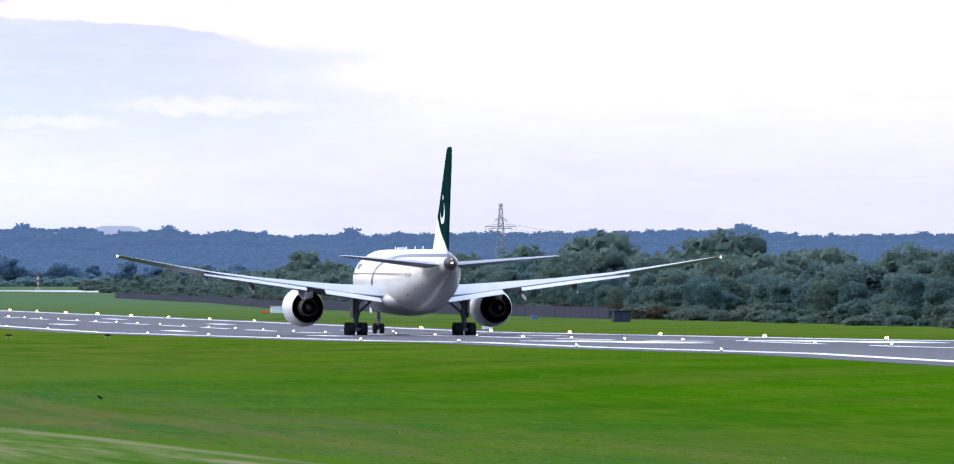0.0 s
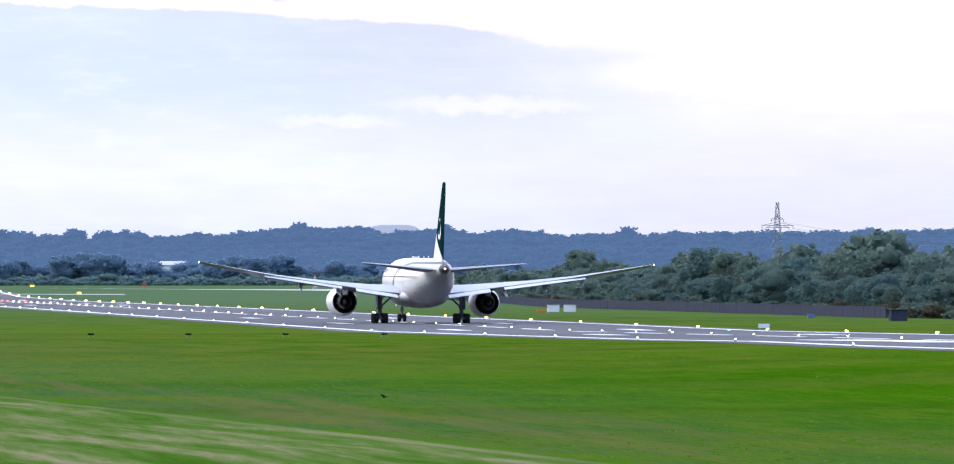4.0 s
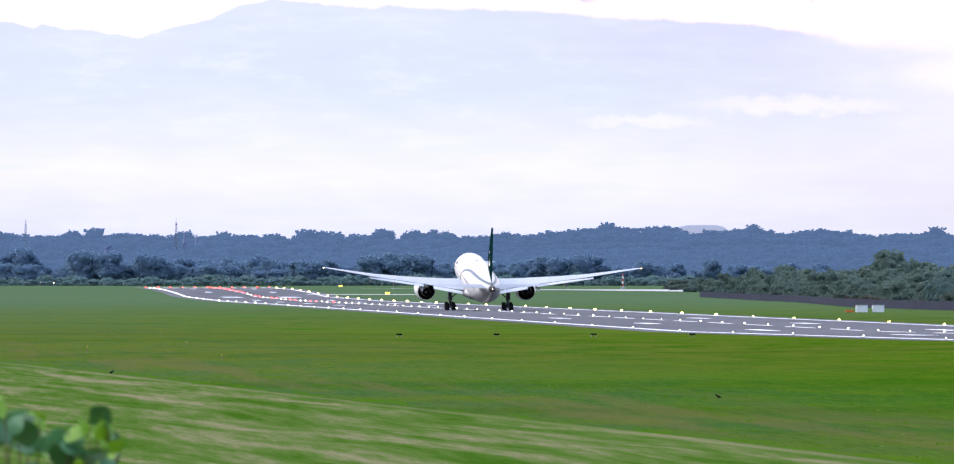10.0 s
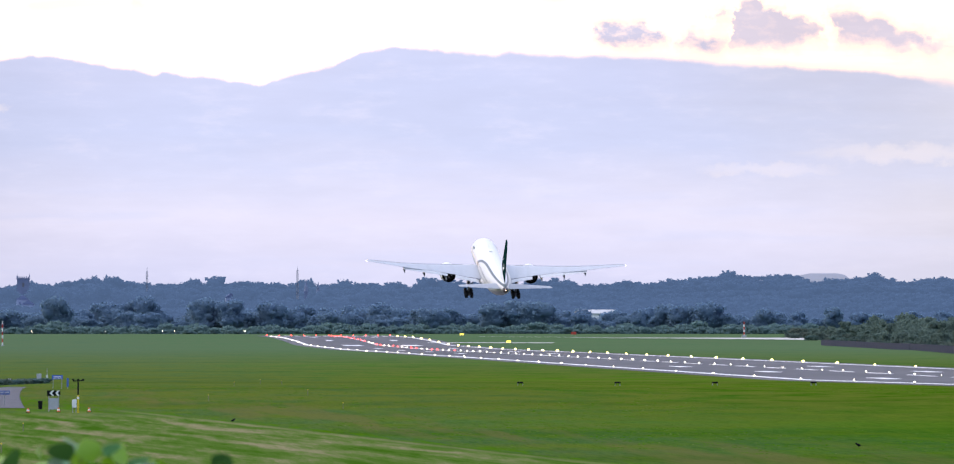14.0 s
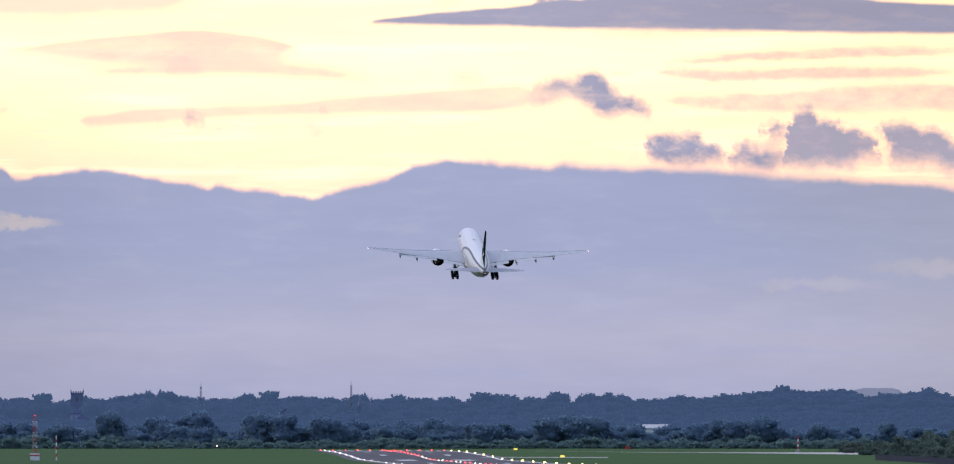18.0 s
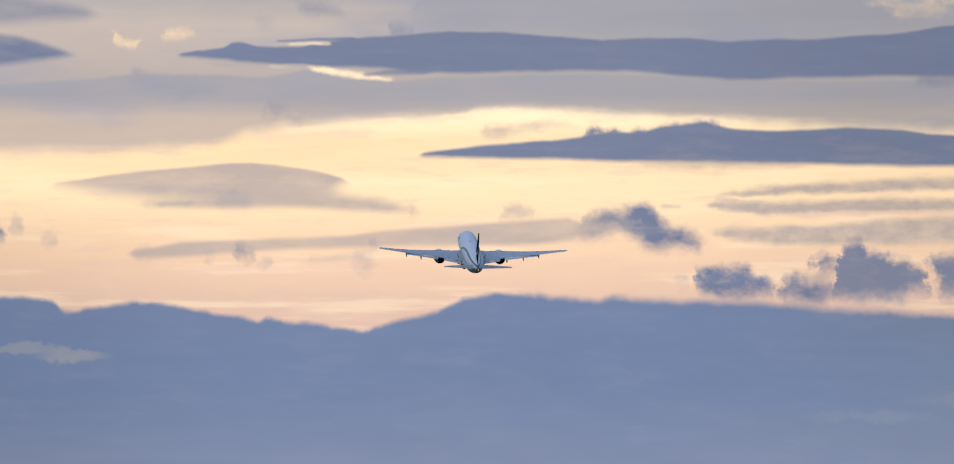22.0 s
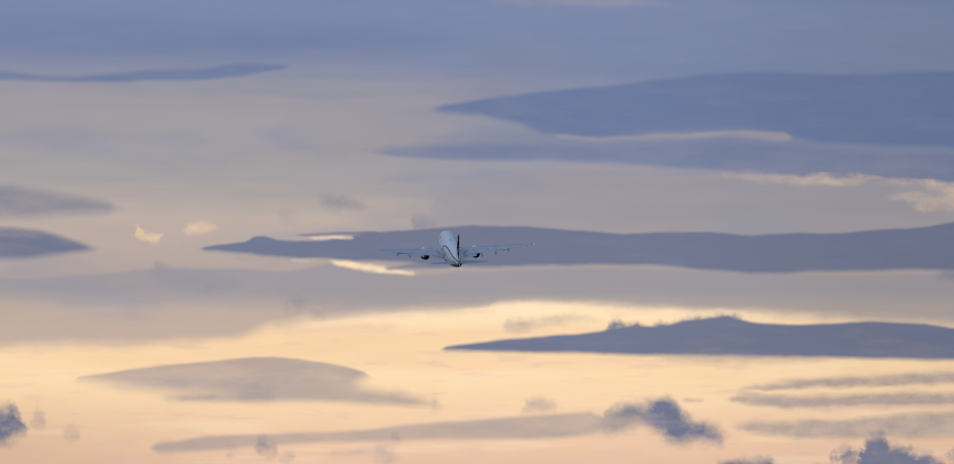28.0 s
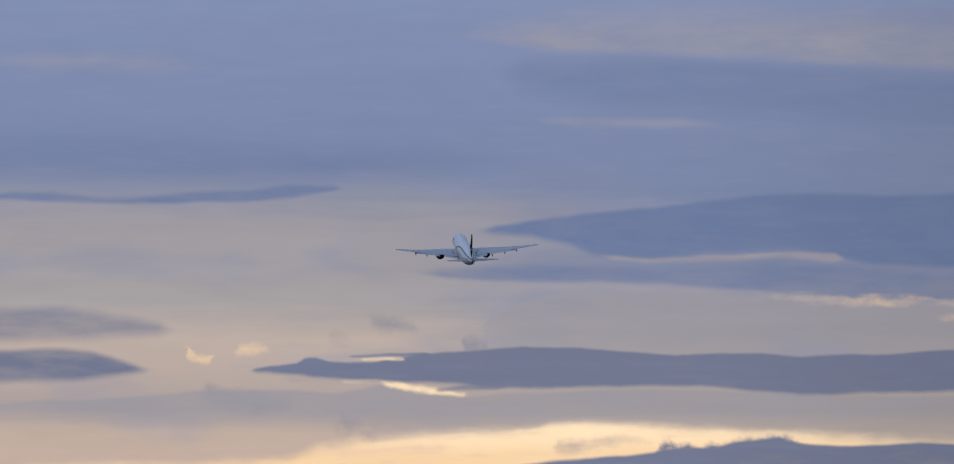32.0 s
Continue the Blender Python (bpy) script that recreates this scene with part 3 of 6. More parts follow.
    rim = k.math("MULTIPLY", k.smooth(s, -1.5, -.7), k.smooth(s, -.1, -.5))
    rows = k.math("MAXIMUM", rows, k.math("MULTIPLY", rim, k.math("MULTIPLY_ADD", k.smooth(patch, .4, .6), .4, .3)))
    cut = k.mix(k.smooth(hay, .28, .48), GRASS["cut_dark"], GRASS["stubble"])
    cut = k.mix(k.math("MULTIPLY", k.smooth(fine, .45, .65), .45), cut, GRASS["cut_dark"])
    cut = k.mix(rows, cut, GRASS["hay"])
    cut = k.mix(k.math("MULTIPLY", k.smooth(grit, .5, .72), .3), cut, GRASS["cut_dark"])
    near = k.smooth(y, 560, 470)
    c = k.mix(k.math("MULTIPLY", mown, near), c, cut)
    k.color(c)
    k.bump(k.math("ADD", small, mid), .45, .12)
    k.b.inputs["Specular IOR Level"].default_value = 0.0
    return k.m


GRASS = dict(deep=(.022, .090, .002), fresh=(.043, .132, .0025), dull=(.044, .092, .030), dull_fresh=(.056, .110, .034), dry_green=(.070, .124, .009), dark=(.016, .061, .004),
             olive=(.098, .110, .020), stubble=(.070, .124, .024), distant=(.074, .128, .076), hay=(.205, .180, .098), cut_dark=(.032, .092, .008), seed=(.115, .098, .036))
M_GRASS = make_grass()


def make_asphalt():
    k = Mat("runway_asphalt", 0.75)
    g = k.noise(6.0, 5, 0.7)
    st = k.noise(0.05, 3, 0.5, (1, .12, 1))
    w = k.noise(0.6, 3, 0.6, (1, .05, 1))
    c = k.mix(k.smooth(st, .35, .65), (.082, .082, .094), (.108, .108, .120))
    c = k.mix(k.math("MULTIPLY", k.smooth(w, .5, .75), .5), c, (.075, .075, .08))
    c = k.mix(k.math("MULTIPLY", g, .35), c, (.06, .06, .06))
    k.color(c).bump(g, .2, .01)
    k.b.inputs["Specular IOR Level"].default_value = 0.12
    return k.m


M_ASPHALT = make_asphalt()


def make_paint():
    k = Mat("runway_paint", 0.55)
    w = k.noise(0.9, 5, 0.65)
    k.color(k.mix(k.smooth(w, .5, .8), (.80, .80, .80), (.58, .58, .59)))
    return k.m


M_PAINT = make_paint()
M_EDGE_PAINT = plain("edge_line_paint", (.78, .78, .78), .6, 0, .08, .5)


def foliage(name, a, b, c, deep=.5, haze_glow=None):
    k = Mat(name, 0.85)
    r = k.random()
    n = k.noise(0.35, 3)
    f = k.noise(3.0, 3)
    col = k.mix(k.smooth(n, .35, .65), a, b)
    col = k.mix(k.math("MULTIPLY", r, .75), col, c)
    col = k.mix(k.math("MULTIPLY", k.smooth(f, .5, .8), deep), col, tuple(v * .7 for v in a))
    k.color(col)
    k.b.inputs["Specular IOR Level"].default_value = 0.0
    through_leaf = k.node("ShaderNodeBsdfTranslucent")
    k.put(through_leaf.inputs[0], col)
    both = k.node("ShaderNodeMixShader")
    both.inputs[0].default_value = .6
    k.put(both.inputs[1], k.b.outputs[0])
    k.put(both.inputs[2], through_leaf.outputs[0])
    k.put(k.t.nodes["Material Output"].inputs[0], both.outputs[0])
    # haze of the distance, painted as emission of the foliage itself
    if haze_glow:
        k.glow(*haze_glow)
    return k.m


# belt, field-edge and hedge leaves have the distance haze mixed into their colour
M_BELT = foliage("hazed_belt_leaves", (.076, .150, .156), (.106, .184, .170), (.138, .188, .146), .2)
M_SCRUB = foliage("scrub_leaves", (.080, .142, .130), (.106, .166, .136), (.138, .162, .130), .3)
M_MIDWOOD = foliage("hazed_wood_leaves", (.138, .236, .350), (.156, .264, .372), (.150, .250, .330), .1)
# far woods and hills: blue distance haze put in as a glow
M_FARWOOD = foliage("haze_glow_wood", (.024, .042, .074), (.032, .056, .090), (.027, .048, .082), .3, ((.24, .51, 1.14), .165))
M_HILL = foliage("haze_glow_hill", (.014, .026, .044), (.018, .031, .051), (.016, .029, .049), .3, ((.24, .51, 1.14), .165))
M_HEDGE = foliage("hazed_hedge_leaves", (.132, .226, .240), (.152, .252, .246), (.144, .244, .232), .1)
# its pale blue is haze too, painted as colour and glow
M_PALEHILL = foliage("haze_glow_far_hill", (.15, .19, .29), (.16, .20, .30), (.15, .19, .29), .1, ((.56, .68, 1.0), .30))
M_DRYSCRUB = foliage("dry_scrub", (.085, .070, .050), (.11, .088, .062), (.07, .075, .05))
M_BARK = plain("bark", (.09, .07, .05), .9)


def bramble_leaf():
    k = Mat("bramble_leaf", 0.5)
    r = k.random()
    col = k.mix(k.smooth(r, .20, .32), (.024, .095, .022), (.070, .225, .100))
    col = k.mix(k.smooth(r, .50, .62), col, (.16, .34, .015))
    col = k.mix(k.math("MULTIPLY", k.smooth(k.noise(40.0, 3), .5, .7), .4), col, (.06, .17, .03))
    k.color(col)
    lit = k.node("ShaderNodeBsdfTranslucent")
    k.put(lit.inputs[0], col)
    both = k.node("ShaderNodeMixShader")
    both.inputs[0].default_value = .3
    k.put(both.inputs[1], k.b.outputs[0])
    k.put(both.inputs[2], lit.outputs[0])
    k.put(k.t.nodes["Material Output"].inputs[0], both.outputs[0])
    return k.m


M_NEARLEAF = bramble_leaf()
M_TWIG = plain("bramble_stem", (.10, .08, .04), .8)
M_METAL = plain("grey_metal", (.35, .36, .37), .5, .6)
M_DARK = plain("dark_rubber", (.02, .02, .022), .8)
M_LAMP_BASE = plain("lamp_housing", (.18, .17, .10), .6)
M_WHITE = plain("white_enamel", (.78, .78, .76), .5)
M_BLACK = plain("black_paint", (.012, .012, .013), .75)
M_YELLOW = plain("yellow_paint", (.75, .52, .03), .55)
M_RED = plain("red_paint", (.55, .05, .03), .55)
M_ORANGE = plain("orange_paint", (.75, .16, .03), .55)
M_BLUE = plain("blue_sign", (.04, .13, .45), .5)
M_GREY = plain("grey_panel", (.42, .43, .45), .6)
M_CONCRETE = plain("pale_concrete", (.46, .45, .43), .85, 0, .2, 1.2)
M_TARMAC = plain("road_tarmac", (.105, .104, .118), .85, 0, .4, .5)
M_BLUEGREY = plain("blue_grey_paint", (.10, .15, .30), .6)
# far house walls, tinted pale blue to paint in the distance haze
M_RENDERED = plain("hazed_render", (.34, .40, .52), .8)
M_FENCE = plain("dark_fence", (.040, .046, .070), .8, 0, .3, 2.0)
# stone colour lifted towards blue for the haze before the far church
M_STONE = plain("hazed_church_stone", (.17, .21, .30), .9, 0, .2, .6)
M_ROOF = plain("slate_roof", (.12, .12, .13), .7)
# blue of this roof is painted haze, not the slate
M_FARROOF = plain("hazed_slate_roof", (.17, .21, .33), .8)
M_L_GREEN = glowing("green_light", (.1, 1.0, .7), .9)
M_PYLON = plain("galvanised_steel", (.20, .22, .26), .6)
M_L_WHITE = glowing("white_light", (1.0, .95, .80), 4.5)
M_L_YELLOW = glowing("yellow_light", (1.0, .86, .30), 2.2)
M_L_RED = glowing("red_light", (1.0, .05, .05), 2.0)
M_SIGN = glowing("lit_yellow_sign", (1.0, .84, .16), .4)
M_L_AMBER = glowing("amber_light", (1.0, .68, .42), 1.6)


# ---- mesh helpers ----
def mesh_from(name, verts, faces, material=None, smooth=False):
    me = bpy.data.meshes.new(name)
    me.from_pydata([tuple(v) for v in verts], [], [tuple(f) for f in faces])
    if material:
        me.materials.append(material)
    if smooth:
        me.polygons.foreach_set("use_smooth", [True] * len(me.polygons))
    me.update()
    return me


def fast_mesh(name, v, f, material):
    me = bpy.data.meshes.new(name)
    me.vertices.add(len(v))
    me.vertices.foreach_set("co", np.asarray(v, np.float32).ravel())
    me.loops.add(3 * len(f))
    me.loops.foreach_set("vertex_index", np.asarray(f, np.int32).ravel())
    me.polygons.add(len(f))
    me.polygons.foreach_set("loop_start", np.arange(0, 3 * len(f), 3, dtype=np.int32))
    me.materials.append(material)
    me.polygons.foreach_set("use_smooth", [True] * len(f))
    me.update(calc_edges=True)
    return me


def link_part(name, me, parent=None, label="", m=None):
    ob = new(name, me)
    if parent is not None:
        ob.parent = parent
    if m is not None:
        ob.matrix_basis = m
    if label:
        tagged(ob, label)
    return ob


def part(name, bm, material, parent=None, label="", smooth=False, m=None):
    me = bpy.data.meshes.new(name)
    bm.to_mesh(me)
    bm.free()
    me.materials.append(material)
    if smooth:
        me.polygons.foreach_set("use_smooth", [True] * len(me.polygons))
    return link_part(name, me, parent, label, m)


def box(bm, sx, sy, sz, x=0, y=0, z=0, rz=0.0, bevel=0.0):
    r = bmesh.ops.create_cube(bm, size=1, matrix=pose(x, y, z, 0, 0, rz) @ Matrix.Diagonal((sx, sy, sz, 1)))
    if bevel:
        edges = list({e for v in r["verts"] for e in v.link_edges})
        bmesh.ops.bevel(bm, geom=edges, offset=bevel, segments=2, affect="EDGES")


def boxed(sx, sy, sz, x=0, y=0, z=0, bevel=0.0):
    bm = bmesh.new()
    box(bm, sx, sy, sz, x, y, z, 0, bevel)
    return bm


def rod(bm, a, b, r1, r2=None, seg=8):
    a, b = Vector(a), Vector(b)
    d = b - a
    m = Matrix.Translation((a + b) / 2) @ d.to_track_quat("Z", "Y").to_matrix().to_4x4()
    bmesh.ops.create_cone(bm, cap_ends=True, segments=seg, radius1=r1, radius2=r1 if r2 is None else r2, depth=d.length, matrix=m)


def rodded(a, b, r1, r2=None, seg=8):
    bm = bmesh.new()
    rod(bm, a, b, r1, r2, seg)
    return bm


def loft(rings, caps=True):
    """A skin over rings of equally many points."""
    bm = bmesh.new()
    rows = [[bm.verts.new(p) for p in ring] for ring in rings]
    n = len(rows[0])
    for a, b in zip(rows, rows[1:]):
        for i in range(n):
            bm.faces.new((a[i], a[(i + 1) % n], b[(i + 1) % n], b[i]))
    if caps:
        bm.faces.new(list(reversed(rows[0])))
        bm.faces.new(rows[-1])
    bmesh.ops.recalc_face_normals(bm, faces=bm.faces)
    return bm


def lathe_y(profile, seg=32, x=0, z=0):
    """Turned about an axis along y; profile rows are y, radius."""
    rings = []
    for y, r in profile:
        rings.append([(x + r * math.cos(2 * math.pi * i / seg), y, z + r * math.sin(2 * math.pi * i / seg)) for i in range(seg)])
    return loft(rings, caps=False)


def thing(name, label, category, group="", loc=(0, 0, 0), rz=0.0):
    ob = new(name)
    ob.matrix_basis = pose(*loc, 0, 0, rz)
    return tagged(ob, label, category, group)


# ---- ground ----
LEVEL_Y = [0, 483, 566, 625, 690, 930, 1230, 1710, 2010, 2296, 2603, 2717, 2848, 3025, 5200]
LEVEL_Z = [1.0, 1.0, .6, .42, 0, -1.13, -1.56, -2.2, -2.63, -3.1, -2.96, -1.94, -1.22, -1.07, -1.0]


def level(y):
    return float(np.interp(y, LEVEL_Y, LEVEL_Z))


def ground_z(x, y):
    d = math.hypot(x, y)
    mound = 4.3 * max(0.0, min(1.0, (120 - d) / 98)) if d < 120 else 0.0
    near = 0.0 if y >= 690 else max(0.0, min(1.0, (x - 55) / 25))
    return max(mound * mound * (3 - 2 * mound / 4.3) / 4.3, 0.0) + (level(y) if y >= 690 else level(y) * near)


def spot(u, d):
    """The ground at a bearing (in steps) and a distance from the camera."""
    a = (u - 4) / STEP
    x, y = d * math.sin(a), d * math.cos(a)
    return Vector((x, y, ground_z(x, y)))


def make_ground():
    ys = sorted(set([-5200, -2500, -1000, -400, -200] + list(range(-120, 240, 10)) + list(range(240, 690, 25)) + [483, 566, 625, 690] + list(range(700, 3300, 40)) + [3400, 3600, 4000, 4600, 5200]))
    xs = sorted(set([-5200, -2500, -1200, -600, -300, -200] + list(range(-120, 81, 10)) + [83, 85, 109, 131, 137, 150, 175, 200, 240, 300, 400, 600, 1200, 2500, 5200]))
    verts = [(x, y, ground_z(x, y) - (.06 if 84 < x < 134 else 0)) for y in ys for x in xs]
    n = len(xs)
    faces = [(j * n + i, j * n + i + 1, (j + 1) * n + i + 1, (j + 1) * n + i) for j in range(len(ys) - 1) for i in range(n - 1)]
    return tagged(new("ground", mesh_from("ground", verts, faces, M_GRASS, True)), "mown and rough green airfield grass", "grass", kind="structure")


make_ground()


def make_tufts():
    """Loose tufts and tussocks on the near side of the runway, laid nearly flat to suit the camera's view."""
    k = Mat("tuft_blades", .9)
    r = k.node("ShaderNodeNewGeometry").outputs["Random Per Island"]
    c = k.mix(r, (.021, .080, .003), (.046, .135, .004))
    c = k.mix(k.smooth(r, .88, .97), c, (.10, .135, .04))
    k.color(c)
    k.b.inputs["Specular IOR Level"].default_value = 0.0
    rng = np.random.default_rng(11)
    n = 26000
    y = 235 + 560 * rng.random(n) ** .9
    u = rng.uniform(-260, 2720, n)
    x = y * np.tan((u - 4) / STEP)
    patch = np.sin(x * .21 + 2 * np.sin(y * .017)) + np.sin(y * .045 + x * .05) + rng.normal(0, .8, n)
    keep = (x < RW0 - 4.5) & (x > 9.5 + (511 - y) * .09) & (patch > -.2)
    x, y = x[keep], y[keep]
    m = len(x)
    z = np.array([ground_z(a, b) for a, b in zip(x, y)])
    h, w = rng.uniform(.02, .055, m), rng.uniform(.15, .6, m)
    vs, fs = [], []
    for j in range(5):
        dx = (j - 2) * .22 * w + rng.normal(0, .03, m)
        lean = rng.uniform(-.12, .12, m)
        hh = h * rng.uniform(.6, 1.2, m)
        base = np.stack([x + dx, y + rng.normal(0, .12, m), z - .02], 1)
        tri = np.stack([base - np.stack([w * .2, 0 * w, 0 * w], 1), base + np.stack([w * .2, 0 * w, 0 * w], 1), base + np.stack([lean, .5 + 0 * w, hh], 1)], 1)
        vs.append(tri)
    v = np.concatenate(vs).reshape(-1, 3)
    f = np.arange(len(v)).reshape(-1, 3)
    tagged(new("grass_tufts", fast_mesh("grass_tufts", v, f, k.m)), "green grass tufts lying low in the airfield sward", "grass", kind="stuff")


def ribbon(name, x0, x1, y0, y1, lift, material, step=20.0, parent=None):
    """A flat strip that follows the lie of the runway."""
    n = max(1, int((y1 - y0) / step))
    ys = sorted(set([y0 + (y1 - y0) * i / n for i in range(n + 1)] + [v for v in LEVEL_Y if y0 < v < y1]))
    v, f = [], []
    for i, y in enumerate(ys):
        z = level(y) + lift
        v += [(x0, y, z), (x1, y, z), (x1, y, z - .3), (x0, y, z - .3)]
        if i:
            a, b = 4 * (i - 1), 4 * i
            f += [(a, a + 1, b + 1, b), (a + 1, a + 2, b + 2, b + 1), (a + 3, a, b, b + 3)]
    f += [(0, 3, 2, 1), (len(v) - 4, len(v) - 3, len(v) - 2, len(v) - 1)]
    return link_part(name, mesh_from(name, v, f, material), parent)


RW0, RW1, RWC, RW_END = 86.7, 131.7, 109.2, 3030.0
runway = tagged(ribbon("runway", RW0 - 3.5, RW1 + 3.5, 205, RW_END + 40, .03, M_ASPHALT), "grey asphalt runway with white markings", "runway", kind="structure")


def make_markings():
    ribbon("edge_line", RW0, RW0 + 1.1, 206, RW_END, .06, M_EDGE_PAINT, parent=runway)
    ribbon("edge_line", RW1 - .9, RW1, 206, RW_END, .06, M_EDGE_PAINT, parent=runway)
    y = 300.0
    while y < RW_END - 60:
        ribbon("centre_line_mark", RWC - .3, RWC + .3, y, y + 30, .06, M_PAINT, parent=runway)
        y += 50
    for s in (-1, 1):
        x0, x1 = sorted((RWC + s * 11.7, RWC + s * 6.2))
        ribbon("aiming_point_mark", x0, x1, 611, 674, .06, M_EDGE_PAINT, parent=runway)
        ribbon("aiming_point_mark", x0, x1, RW_END - 480, RW_END - 430, .06, M_PAINT, parent=runway)
        x0, x1 = sorted((RWC + s * 11.5, RWC + s * 9.7))
        for y in (812, 957, 1107, 1257, RW_END - 1131, RW_END - 981, RW_END - 831, RW_END - 681, RW_END - 300, RW_END - 150):
            ribbon("touchdown_zone_mark", x0, x1, y - 11.5, y + 11.5, .06, M_PAINT, parent=runway)
    for i in range(12):
        x = RW0 + 3 + i * (RW1 - RW0 - 6) / 11
        ribbon("threshold_mark", x - .9, x + .9, RW_END - 40, RW_END - 10, .06, M_PAINT, parent=runway)


make_markings()
make_tufts()


# ---- runway lights ----
def light_unit(name, label, material, radius, group):
    ob = thing(name, label, "runway light", group)
    part("base", rodded((0, 0, -.05), (0, 0, .12), radius * 1.1, radius * .8, 10), M_LAMP_BASE, ob)
    bm = bmesh.new()
    bmesh.ops.create_icosphere(bm, subdivisions=2, radius=radius, matrix=Matrix.Translation((0, 0, .16)) @ Matrix.Diagonal((1, 1, .85, 1)))
    part("lens", bm, material, ob, smooth=True)
    return ob


def light_row(name, label, material, radius, group, spots):
    first = None
    for x, y in spots:
        m = pose(x, y, level(y) + .03)
        if first is None:
            first = light_unit(name, label, material, radius, group)
            first.matrix_basis = m
        else:
            copy_thing(first, m)


def make_lights():
    ys = [30.4 + 60 * i for i in range(8, 50)]
    close, mid, far = (lambda y: y < 1300), (lambda y: 1300 <= y < 2000), (lambda y: y >= 2000)
    cl = [(RWC, 483 + 30 * i) for i in range(85)]
    white = [p for i, p in enumerate(cl) if p[1] < RW_END - 900 or (p[1] < RW_END - 300 and i % 4 in (0, 1))]
    red = [p for p in cl if p not in white]
    for test, k in ((close, 1.0), (mid, 1.5), (far, 2.0)):
        light_row("runway_edge_light", "white elevated light on the near runway edge", M_L_WHITE, .072 * k, "near runway edge lights", [(RW0 - .2, y) for y in ys if test(y)])
        light_row("runway_edge_light", "yellowish white light on the far runway edge", M_L_YELLOW, .165 * k, "far runway edge lights", [(RW1 + .2, y + 4) for y in ys if test(y)])
        light_row("centreline_light", "white light set in the runway centreline", M_L_WHITE, .078 * k, "white centreline lights", [q for q in white if test(q[1])])
        light_row("centreline_light", "red light set in the runway centreline", M_L_RED, .14 * k, "red centreline lights", [q for q in red if test(q[1])])
    light_row("runway_end_light", "red light across the runway end", M_L_RED, .3, "red runway end lights", [(RW0 + 4.5 * i, RW_END) for i in range(11)])


make_lights()


# ---- trees ----
def crown_arrays(rng, w, h, z0, n_leaf, leaf, lobes=7, spread=.1):
    """Points and triangles of an uneven leafy crown: overlapping boughs, each a loose shell of leaf sprays round a hidden heart."""
    vs, fs, count = [], [], 0
    blobs = [(np.array([rng.uniform(-.06, .06) * w, rng.uniform(-.06, .06) * w, z0 + h * .50]), np.array([w * .40, w * .40, h * .42])),
             (np.array([0, 0, z0 + h * .24]), np.array([w * .45, w * .45, h * .26]))]
    for i in range(lobes):
        a = 2 * math.pi * (i + rng.uniform(-.4, .4)) / lobes * 2.4
        zk = rng.uniform(.22, .80)
        reach = .34 * math.sqrt(max(.05, 1 - ((zk - .40) / .55) ** 2))
        r = w * reach * rng.uniform(.6, 1.1)
        k = rng.uniform(.15, .24)
        blobs.append((np.array([r * math.cos(a), r * math.sin(a), z0 + h * zk]), np.array([w * k, w * k, h * k * rng.uniform(.75, 1.0)])))
    for c, q in blobs:
        v = ICO[0] * (q * .86) + c
        vs.append(v)
        fs.append(ICO[1] + count)
        count += len(v)
    area = np.array([q[0] * q[2] for _, q in blobs])
    for (c, q), share in zip(blobs, area / area.sum()):
        per = max(6, int(n_leaf * share))
        d = rng.normal(size=(per, 3))
        d /= np.linalg.norm(d, axis=1)[:, None]
        d[:, 2] = np.where(d[:, 2] < -.35, -d[:, 2], d[:, 2])
        p = c + d * q * rng.uniform(1.0 - 2.2 * spread, 1.0 + spread, (per, 1))
        n = d * .45 + np.array([0, 0, .15]) + rng.normal(size=(per, 3)) * .55
        n /= np.linalg.norm(n, axis=1)[:, None]
        t1 = np.cross(n, rng.normal(size=(per, 3)))
        t1 /= np.linalg.norm(t1, axis=1)[:, None] + 1e-6
        t2 = np.cross(n, t1)
        k = leaf * rng.uniform(.6, 1.6, (per, 1))
        quad = np.stack([p - t1 * k, p + t2 * k * .75, p + t1 * k, p - t2 * k * .65], 1).reshape(-1, 3)
        vs.append(quad)
        b = count + 4 * np.arange(per)[:, None]
        fs.append(np.concatenate([b + np.array([[0, 1, 2]]), b + np.array([[0, 2, 3]])]))
        count += len(quad)
    return np.concatenate(vs), np.concatenate(fs)


def ico_arrays(sub):
    bm = bmesh.new()
    bmesh.ops.create_icosphere(bm, subdivisions=sub, radius=1)
    bm.verts.ensure_lookup_table()
    v = np.array([tuple(p.co) for p in bm.verts])
    f = np.array([[q.index for q in p.verts] for p in bm.faces])
    bm.free()
    return v, f


ICO = ico_arrays(1)
RNG = np.random.default_rng(5)


def make_tree(name, label, group, w, h, material, n_leaf, leaf, trunk=True, spread=.065):
    ob = thing(name, label, "tree" if trunk else "bush", group)
    z0 = h * (.12 if trunk else .0)
    v, f = crown_arrays(RNG, w, h - z0, z0, n_leaf, leaf, 11 if trunk else 8, spread)
    link_part("crown", fast_mesh("crown", v, f, material), ob)
    bm = bmesh.new()
    rod(bm, (0, 0, -.3), (.1, 0, h * .5), w * .035, w * .018)
    for a in (0.4, 2.4, 4.5):
        rod(bm, (.05, 0, h * .25), (math.cos(a) * w * .25, math.sin(a) * w * .25, h * .6), w * .016, w * .006, 6)
    part("trunk", bm, M_BARK, ob)
    return ob


